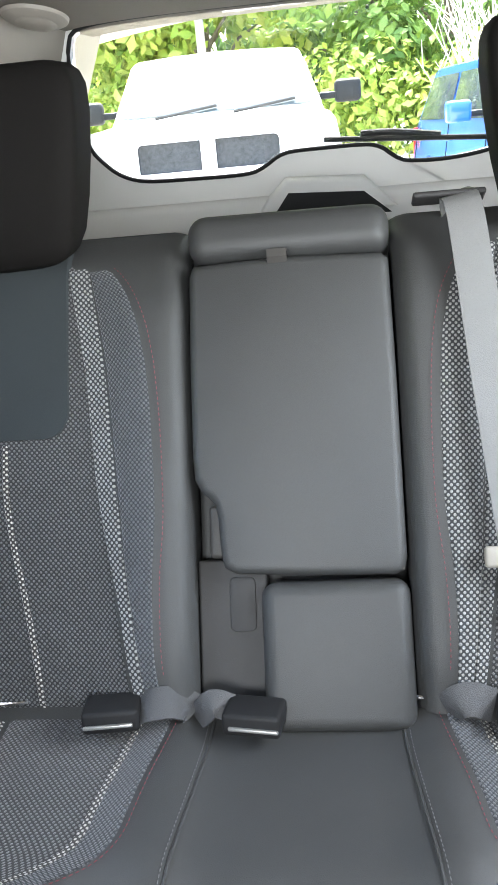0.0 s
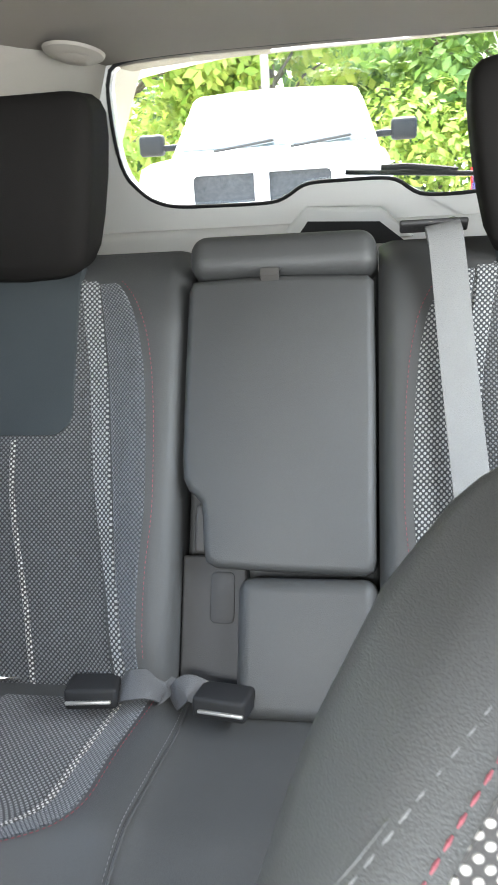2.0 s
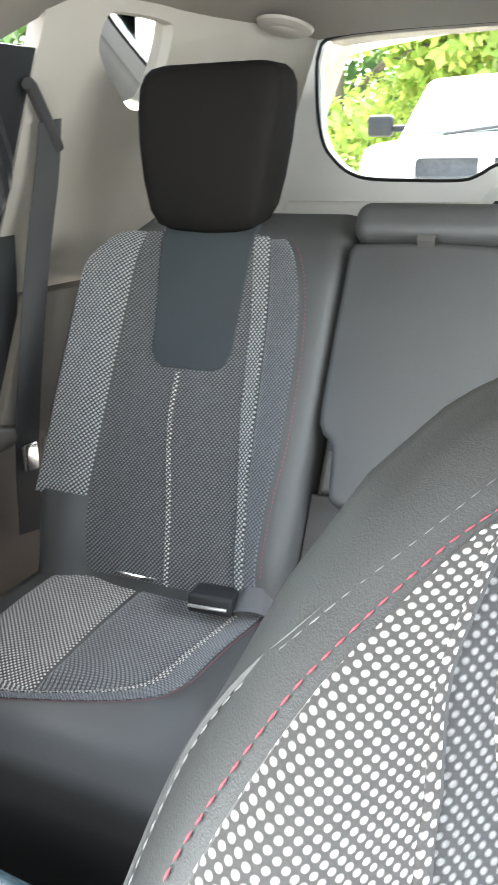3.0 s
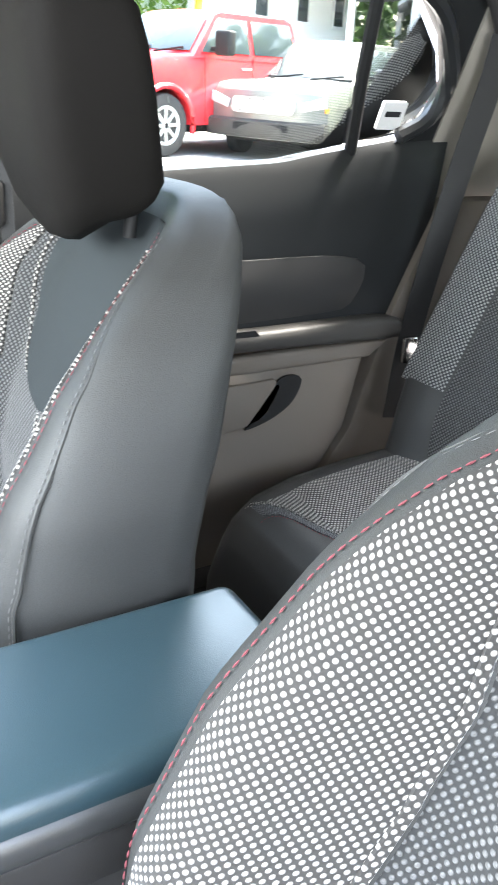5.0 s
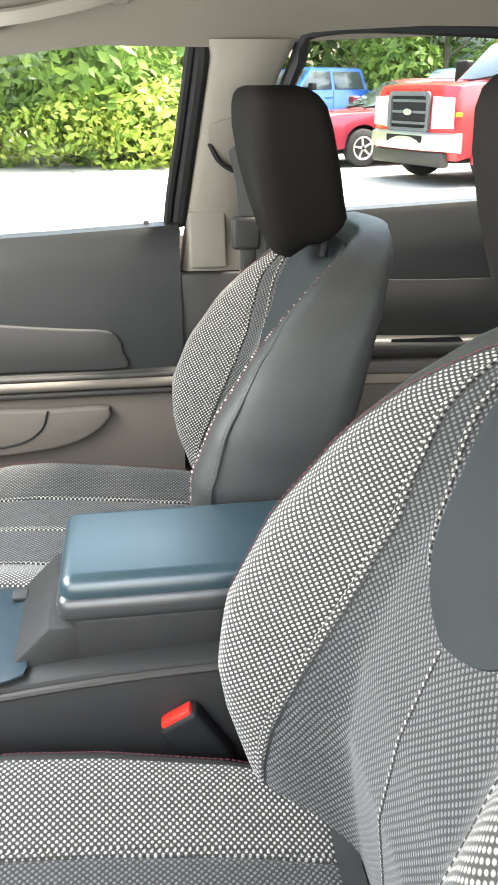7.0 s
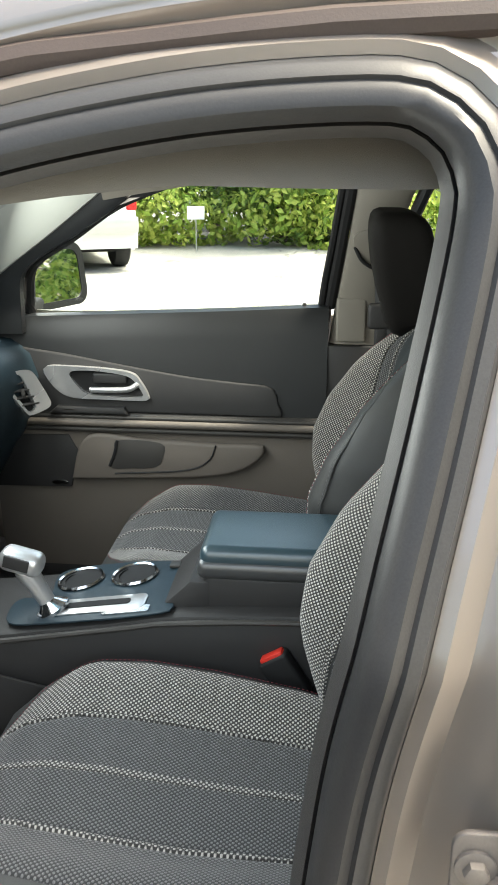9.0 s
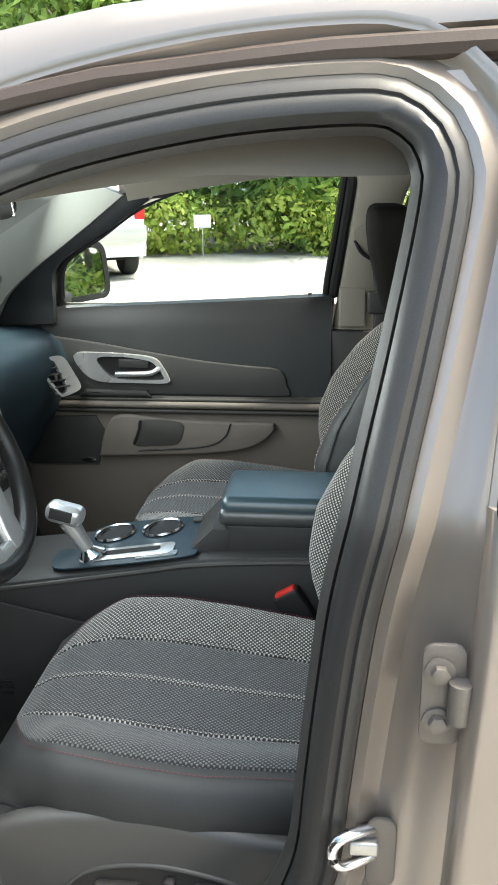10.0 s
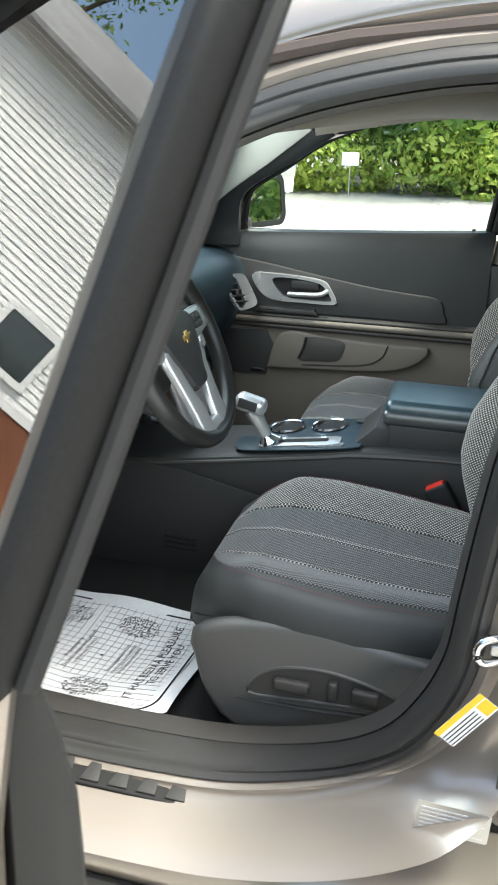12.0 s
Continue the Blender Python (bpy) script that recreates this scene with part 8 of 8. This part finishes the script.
vehicle("suv", "pewter grey crossover with a chrome grille", (11.35, -7.55, 0), 122, GREY_P, f=0.95, r=-3.95, w=1.95, hood=1.08, belt=1.12, roof=1.72, ws=-0.30, wst=-1.20, rt=-3.40, rb_=-3.85, wb=2.95, rad=0.37, grille="bars", alloy_n=7, cat_="car")
vehicle("sedan", "dark maroon sedan with alloy wheels", (15.6, -4.04, 0), 103, MAROON_P, f=0.92, r=-3.85, w=1.84, hood=0.90, belt=0.95, roof=1.47, ws=-0.42, wst=-1.35, rt=-2.45, rb_=-3.25, wb=2.75, rad=0.33, grille="bars", alloy_n=5, cat_="car")
vehicle("pickup_truck", "bright blue pickup truck near the trees", (24.7, -3.9, 0), 112, BLUE_P, grille="bars", **{**pick, "roof": 1.84, "belt": 1.22, "bed": 1.24, "hood": 1.2})
vehicle("suv", "dark blue-grey crossover behind the red truck", (17.4, -6.6, 0), 135, NAVY_P, f=0.95, r=-3.8, w=1.9, hood=1.05, belt=1.10, roof=1.70, ws=-0.30, wst=-1.10, rt=-3.30, rb_=-3.70, wb=2.85, rad=0.36, cat_="car")
vehicle("pickup_truck", "white pickup truck with its tailgate to the lot", (14.75, 5.62, 0), 25, WHITE_P, alloy_n=6, **{**pick, "roof": 1.90})
vehicle("suv", "bright blue crossover parked beside the white truck", (-1.98, -8.4, 0), 101, BLUE_P, f=0.95, r=-3.8, w=1.9, hood=1.12, belt=1.16, roof=1.78, ws=-0.35, wst=-1.05, rt=-3.30, rb_=-3.70, wb=2.85, rad=0.37, cat_="car")
vehicle("suv", "maroon crossover facing the lot ahead of the windscreen", (10.4, 7.1, 0), 232, MAROON_P, f=0.95, r=-3.8, w=1.9, hood=1.10, belt=1.14, roof=1.75, ws=-0.35, wst=-1.05, rt=-3.30, rb_=-3.70, wb=2.85, rad=0.37, trim=PLASTIC_MID, cat_="car")
vehicle("suv", "pewter grey crossover at the far end of the row", (13.2, -12.2, 0), 122, GREY_P, f=0.95, r=-3.95, w=1.95, hood=1.08, belt=1.12, roof=1.72, ws=-0.30, wst=-1.20, rt=-3.40, rb_=-3.85, wb=2.95, rad=0.37, cat_="car")

# ---- planting ----
LEAF = leaf_mat("mixed_green_leaves", (0.085, 0.165, 0.030), (0.230, 0.330, 0.070))
LEAF_LIGHT = leaf_mat("yellow_green_leaves", (0.22, 0.34, 0.05), (0.46, 0.50, 0.12))
LEAF_DARK = leaf_mat("deep_green_leaves", (0.035, 0.075, 0.018), (0.095, 0.160, 0.040))
BARK = mat("grey_brown_bark", (0.13, 0.105, 0.08), 0.95, vary=0.4, scale=20, bump=1.0, fine=30, dist=0.02)
STALK = mat("dry_pale_stalks", (0.62, 0.56, 0.44), 0.9, vary=0.2, scale=20, bump=0.3)
rng = np.random.default_rng(7)


def leaves(name, blobs, count, size, material, droop=0.35):
    """Many small folded leaves scattered through a set of clumps (x, y, z, radius)."""
    B_ = np.array(blobs)
    wgt = B_[:, 3] ** 2
    idx = rng.choice(len(B_), count, p=wgt / wgt.sum())
    d = rng.normal(size=(count, 3))
    d /= np.linalg.norm(d, axis=1)[:, None]
    rad_ = B_[idx, 3] * rng.uniform(0.55, 1.05, count) ** 0.6
    c = B_[idx, :3] + d * rad_[:, None] * np.array([1, 1, 0.85])
    c[:, 2] = np.maximum(c[:, 2], 0.03)
    out = d + rng.normal(scale=0.5, size=(count, 3))
    out[:, 2] += 0.25
    ax = np.cross(out, rng.normal(size=(count, 3)))
    ax /= np.linalg.norm(ax, axis=1)[:, None] + 1e-9
    ax[:, 2] -= droop
    ax /= np.linalg.norm(ax, axis=1)[:, None] + 1e-9
    sd = np.cross(ax, out)
    sd /= np.linalg.norm(sd, axis=1)[:, None] + 1e-9
    nm = np.cross(sd, ax)
    s = size * rng.uniform(0.55, 1.25, count)[:, None]
    v = np.stack([c - ax * s * 0.5, c - sd * s * 0.26 + nm * s * 0.08, c + ax * s * 0.5, c + sd * s * 0.26 + nm * s * 0.08, c + nm * s * -0.02], 1).reshape(-1, 3)
    b = np.arange(count)[:, None] * 5
    tri = np.concatenate([b + np.array([[0, 4, 1]]), b + np.array([[1, 4, 2]]), b + np.array([[0, 3, 4]]), b + np.array([[4, 3, 2]])], 1).reshape(-1, 3)
    me = bpy.data.meshes.new(name)
    me.vertices.add(len(v))
    me.vertices.foreach_set("co", v.astype(np.float32).ravel())
    me.loops.add(tri.size)
    me.loops.foreach_set("vertex_index", tri.astype(np.int32).ravel())
    me.polygons.add(len(tri))
    me.polygons.foreach_set("loop_start", np.arange(0, tri.size, 3, dtype=np.int32))
    me.update()
    me.validate()
    me.materials.append(material)
    return me


def tree(x, y, h, spread, material, count=5200, size=0.30):
    """A broadleaf tree: tapered trunk, limbs, uneven crown of leaf clumps."""
    t = thing("tree", (x, y, 0), "broadleaf tree in full green leaf at the edge of the lot", "tree", "trees round the lot")
    lean_ = Vector((rng.uniform(-0.3, 0.3), rng.uniform(-0.3, 0.3), 0))
    trunk = [Vector((x, y, -0.1)) + lean_ * (k / 6) ** 1.5 + Vector((0, 0, h * 0.62 * k / 6)) for k in range(7)]
    bms = [tube(trunk, [0.02 * h * (1 - 0.11 * k) for k in range(7)], 9)]
    blobs = []
    for k in range(16):
        z = h * rng.uniform(0.22, 0.95)
        a = rng.uniform(0, 6.283)
        q = spread * math.sqrt(max(0.05, 1 - ((z / h - 0.52) / 0.52) ** 2)) * rng.uniform(0.35, 0.95)
        tip = Vector((x + q * math.cos(a), y + q * math.sin(a), z))
        st = trunk[min(6, max(1, int(6 * z / h / 0.75)))]
        bms.append(tube([st, st.lerp(tip, 0.5) + Vector((0, 0, 0.12 * h * 0.3)), tip], [0.006 * h, 0.004 * h, 0.0015 * h], 5))
        blobs.append((tip.x, tip.y, tip.z, spread * rng.uniform(0.26, 0.46)))
    blobs.append((x, y, h * 0.86, spread * 0.42))
    part("trunk", merge(*bms), BARK, t, "grey-brown trunk and limbs")
    cr = new("crown", leaves("crown", blobs, count, size, material))
    cr.parent, cr.matrix_parent_inverse = t, t.matrix_world.inverted()
    cr["label"] = "uneven crown of green leaves"
    return t


for x, y, h, s, m_ in ((16.6, 1.0, 7.2, 2.6, LEAF), (17.4, 4.6, 8.0, 2.9, LEAF), (16.9, 8.4, 7.4, 2.7, LEAF), (18.2, 12.0, 8.6, 3.1, LEAF), (17.0, 16.5, 7.8, 3.0, LEAF_LIGHT), (19.5, 21.0, 9.5, 3.4, LEAF), (21.5, 0.4, 8.2, 3.0, LEAF), (30.0, -8.0, 8.5, 3.4, LEAF), (29.0, -3.5, 8.5, 3.4, LEAF), (25.5, -9.6, 7.0, 2.8, LEAF),
                       (19.5, 2.8, 9.6, 3.2, LEAF_DARK), (20.5, 7.0, 10.0, 3.3, LEAF_DARK), (21.0, 11.5, 10.2, 3.4, LEAF_DARK), (15.6, 24.0, 9.0, 3.3, LEAF), (12.5, 29.0, 9.0, 3.3, LEAF_DARK), (-4.0, 24.5, 17.0, 5.0, LEAF), (3.0, 25.5, 19.0, 5.5, LEAF), (9.0, 25.0, 18.5, 5.5, LEAF),
                       (3.4, -17.5, 7.0, 2.7, LEAF_LIGHT), (6.8, -17.0, 7.6, 2.9, LEAF_LIGHT), (0.2, -19.0, 6.5, 2.6, LEAF), (-3.2, -18.6, 7.4, 2.9, LEAF), (-6.4, -17.6, 7.8, 3.0, LEAF_LIGHT), (9.9, -18.5, 8.4, 3.1, LEAF), (-1.4, -22.0, 9.0, 3.2, LEAF_DARK), (4.6, -22.5, 9.6, 3.3, LEAF_DARK)):
    tree(x, y, h, s, m_)
blobs = [(15.4 + 0.5 * math.sin(1.7 * k) + rng.uniform(-0.2, 0.5), -2.2 + 0.52 * k, rng.uniform(0.2, 1.0), rng.uniform(0.5, 0.95)) for k in range(54)]
tagged(new("hedge", leaves("hedge", blobs, 26000, 0.17, LEAF_LIGHT)), "yellow-green bushes along the edge of the lot", "bushes", kind="stuff")
blobs = [(16.6 + rng.uniform(-0.3, 0.8), -2.4 + 0.5 * k, rng.uniform(0.8, 4.6), rng.uniform(0.8, 1.5)) for k in range(64)]
tagged(new("hedge", leaves("hedge", blobs, 34000, 0.24, LEAF)), "dense green shrubs behind the yellow bushes", "bushes", kind="stuff")
blobs = [(-9 + 0.62 * k, -16.2 + rng.uniform(-0.6, 0.5), rng.uniform(0.3, 2.0), rng.uniform(0.7, 1.3)) for k in range(34)]
tagged(new("hedge", leaves("hedge", blobs, 16000, 0.20, LEAF_LIGHT)), "bright bushes behind the parked white truck", "bushes", kind="stuff")
blobs = []
for k in range(150):
    a = 2 * math.pi * k / 150
    R_ = 34 + rng.uniform(-2, 3)
    blobs += [(R_ * math.cos(a), R_ * math.sin(a), z, rng.uniform(2.0, 3.2)) for z in (1.5, 4.5, 7.5 + rng.uniform(-1, 1.2))]
tagged(new("far_woods", leaves("far_woods", blobs, 52000, 0.85, LEAF_DARK)), "far dark green woods round the lot", "woods", kind="stuff")

# pale dry shrub behind the truck
shrub = thing("dry_shrub", (-1.9, -15.0, 0), "tall pale leafless shrub with many thin stalks", "shrub")
bms = []
for k in range(70):
    a, q = rng.uniform(0, 6.283), rng.uniform(0.0, 0.5)
    b = Vector((-1.9 + q * math.cos(a), -15.0 + q * math.sin(a), 0))
    tip = b + Vector((rng.uniform(-1.3, 1.3), rng.uniform(-0.9, 0.9), rng.uniform(1.9, 4.2)))
    midp = b.lerp(tip, 0.5) + Vector((rng.uniform(-0.15, 0.15), 0, 0.25))
    bms.append(tube([b, midp, tip], [0.022, 0.015, 0.006], 5))
    for j in range(3):
        s_ = midp.lerp(tip, rng.uniform(0.1, 0.9))
        bms.append(tube([s_, s_ + Vector((rng.uniform(-0.4, 0.4), rng.uniform(-0.3, 0.3), rng.uniform(0.25, 0.6)))], [0.009, 0.004], 4))
part("stalks", merge(*bms), STALK, shrub)

# poles, wires, sign
WOODPOLE = mat("weathered_pole", (0.30, 0.27, 0.23), 0.95, vary=0.3, scale=12, bump=0.6, fine=60)
for x, y in ((2.9, -14.5), (-4.6, -15.6)):
    solo("utility_pole", tube([(x, y, -0.2), (x, y, 3.5), (x + 0.02, y, 8.5)], [0.075, 0.07, 0.055], 10), WOODPOLE, "thin weathered utility pole", "pole", "utility poles")
for z0, dy in ((3.75, 0.0), (3.45, 0.2)):
    solo("overhead_wire", tube([(-14 + 2 * k, -14.4 - dy, z0 + 0.012 * (k - 8) ** 2 * 0.15 - 0.02 * k) for k in range(17)], 0.012, 5), RUBBER_BLACK, "black overhead wire between poles", "wire", "overhead wires")
sign = thing("lot_sign", (14.35, 2.465, 0), "small white rectangular sign on a thin post", "sign")
part("plate", rbox((14.35, 2.465, 0.690), (0.012, 0.315, 0.235), 0.004, 2, pose(0, 0, 0, 0, 0, 6)), PAPER, sign, "blank white plate")
part("post", tube([(14.36, 2.465, -0.1), (14.36, 2.465, 0.78)], 0.012, 8), ZINC, sign)

# ---- houses ----
SIDING = mat("white_clapboard", (0.78, 0.78, 0.77), 0.7, vary=0.1, scale=5, bump=0.2, fine=60)
SHINGLE = mat("grey_shingles", (0.20, 0.20, 0.205), 0.95, vary=0.35, scale=8, bump=0.8, fine=20, dist=0.01)
BROWN = mat("brown_stained_wood", (0.17, 0.065, 0.035), 0.7, vary=0.3, scale=6, bump=0.3, fine=40)


def house(name, label, at, turn, w, d, h, roof_h, boards=0.13, porch=False, doors=()):
    """A clapboard house: stepped boards, gable roof, trimmed windows, doors."""
    M = Matrix.Translation(at) @ pose(0, 0, 0, 0, 0, turn)
    hs = thing(name, at, label, "house", "houses")
    X_ = lambda x, y, z: M @ Vector((x, y, z))
    n = int(h / boards)
    walls = []
    for y, s in ((-d / 2, -1), (d / 2, 1)):
        secs_ = []
        for k in range(n):
            for z, o in ((k * boards, 0.022), ((k + 1) * boards - 0.001, 0.0)):
                secs_.append([X_(-w / 2, y + s * o, z), X_(w / 2, y + s * o, z)])
        walls.append(loft(secs_, False, False))
    for x, s in ((-w / 2, -1), (w / 2, 1)):
        secs_ = []
        for k in range(n + int(roof_h / boards)):
            for z, o in ((k * boards, 0.022), ((k + 1) * boards - 0.001, 0.0)):
                half = d / 2 if z < h else max(0.02, d / 2 * (1 - (z - h) / roof_h))
                secs_.append([X_(x + s * o, -half, z), X_(x + s * o, half, z)])
        walls.append(loft(secs_, False, False))
    wall = part("wall", merge(*walls), SIDING, hs, "white clapboard walls")
    part("core", merge(rbox(X_(0, 0, h / 2), (w - 0.06, d - 0.06, h), 0, 1, M.to_3x3().to_4x4())), SIDING, hs)
    rf = []
    for s in (-1, 1):
        rf.append(prism([(-w / 2 - 0.3, -0.05), (w / 2 + 0.3, -0.05), (w / 2 + 0.3, 1.0), (-w / 2 - 0.3, 1.0)], lambda u, v, t, s=s: X_(u, s * (d / 2 + 0.3) * (1 - v), h - 0.12 + (roof_h + 0.12) * v + t), 0.10))
    part("roof", merge(*rf), SHINGLE, hs, "grey shingle roof")
    k = 0
    for x0, y0, face in [(x, -d / 2, -1) for x in np.linspace(-w * 0.32, w * 0.32, 3)] + [(x, d / 2, 1) for x in np.linspace(-w * 0.32, w * 0.32, 3)]:
        if doors and face < 0:
            continue
        win_ = part("window", band(roundrect(0.74, 1.10, 0.01, 1), roundrect(0.94, 1.30, 0.01, 1), lambda u, v, t: X_(x0 + u, y0 + face * (0.03 + t), h * 0.62 + v), 0.05), PAPER, wall)
        part("pane", prism(roundrect(0.76, 1.12, 0.01, 1), lambda u, v, t: X_(x0 + u, y0 + face * (0.03 + t), h * 0.62 + v), 0.012), DARK_GLASS, win_)
    for x0, z0, dw, dh, m_ in doors:
        dr = part("door", prism(roundrect(dw, dh, 0.02, 1, x0, z0), lambda u, v, t: X_(u, -d / 2 - 0.03 - t, v), 0.05), m_, wall)
        part("door_trim", band(roundrect(dw, dh, 0.02, 1, x0, z0), roundrect(dw + 0.24, dh + 0.24, 0.02, 1, x0, z0), lambda u, v, t: X_(u, -d / 2 - 0.03 - t, v), 0.07), PAPER, dr)
    if porch:
        pr = part("porch_floor", rbox(X_(0, -d / 2 - 0.9, 0.9), (w, 1.8, 0.2), 0.02, 1, M.to_3x3().to_4x4()), PAPER, hs)
        part("rail", rbox(X_(0, -d / 2 - 1.75, 2.0), (w, 0.10, 0.10), 0.01, 1, M.to_3x3().to_4x4()), PAPER, pr)
        for q in np.linspace(-w / 2 + 0.1, w / 2 - 0.1, 22):
            part("baluster", rbox(X_(q, -d / 2 - 1.75, 1.48), (0.11, 0.05, 0.98), 0.005, 1, M.to_3x3().to_4x4()), PAPER, pr)
        for q in (-w / 2 + 0.1, 0, w / 2 - 0.1):
            part("post", rbox(X_(q, -d / 2 - 1.75, 2.2), (0.16, 0.16, 2.8), 0.01, 1, M.to_3x3().to_4x4()), PAPER, pr)
        part("porch_roof", rbox(X_(0, -d / 2 - 0.9, 3.65), (w + 0.4, 2.1, 0.16), 0.02, 1, M.to_3x3().to_4x4()), SHINGLE, hs)
    return hs


house("house", "white clapboard house with a railed porch beyond the trucks", (27.5, -15.0, 0), -62, 8.0, 6.0, 5.2, 2.4, porch=True)
house("house", "pale grey shed beyond the row of parked cars", (24.0, -23.5, 0), -40, 9.0, 5.0, 3.4, 1.6)
house("house", "white clapboard house with brown doors ahead of the car", (2.2, 17.5, 0), -8, 12.0, 7.0, 7.8, 2.4, doors=((-2.6, 1.25, 2.3, 2.4, BROWN), (0.6, 1.25, 2.3, 2.4, BROWN), (3.2, 1.1, 1.0, 2.1, BROWN), (-1.0, 3.4, 0.9, 0.9, DARK_GLASS)))
bpy.context.view_layer.update()
for o_ in bpy.data.objects:
    if o_.type == "MESH" and o_.data.materials and o_.data.materials[0] and o_.data.materials[0].name in ("clear_window", "clear_door_window", "grey_tinted_window", "blue_shade_band"):
        o_.visible_shadow = False
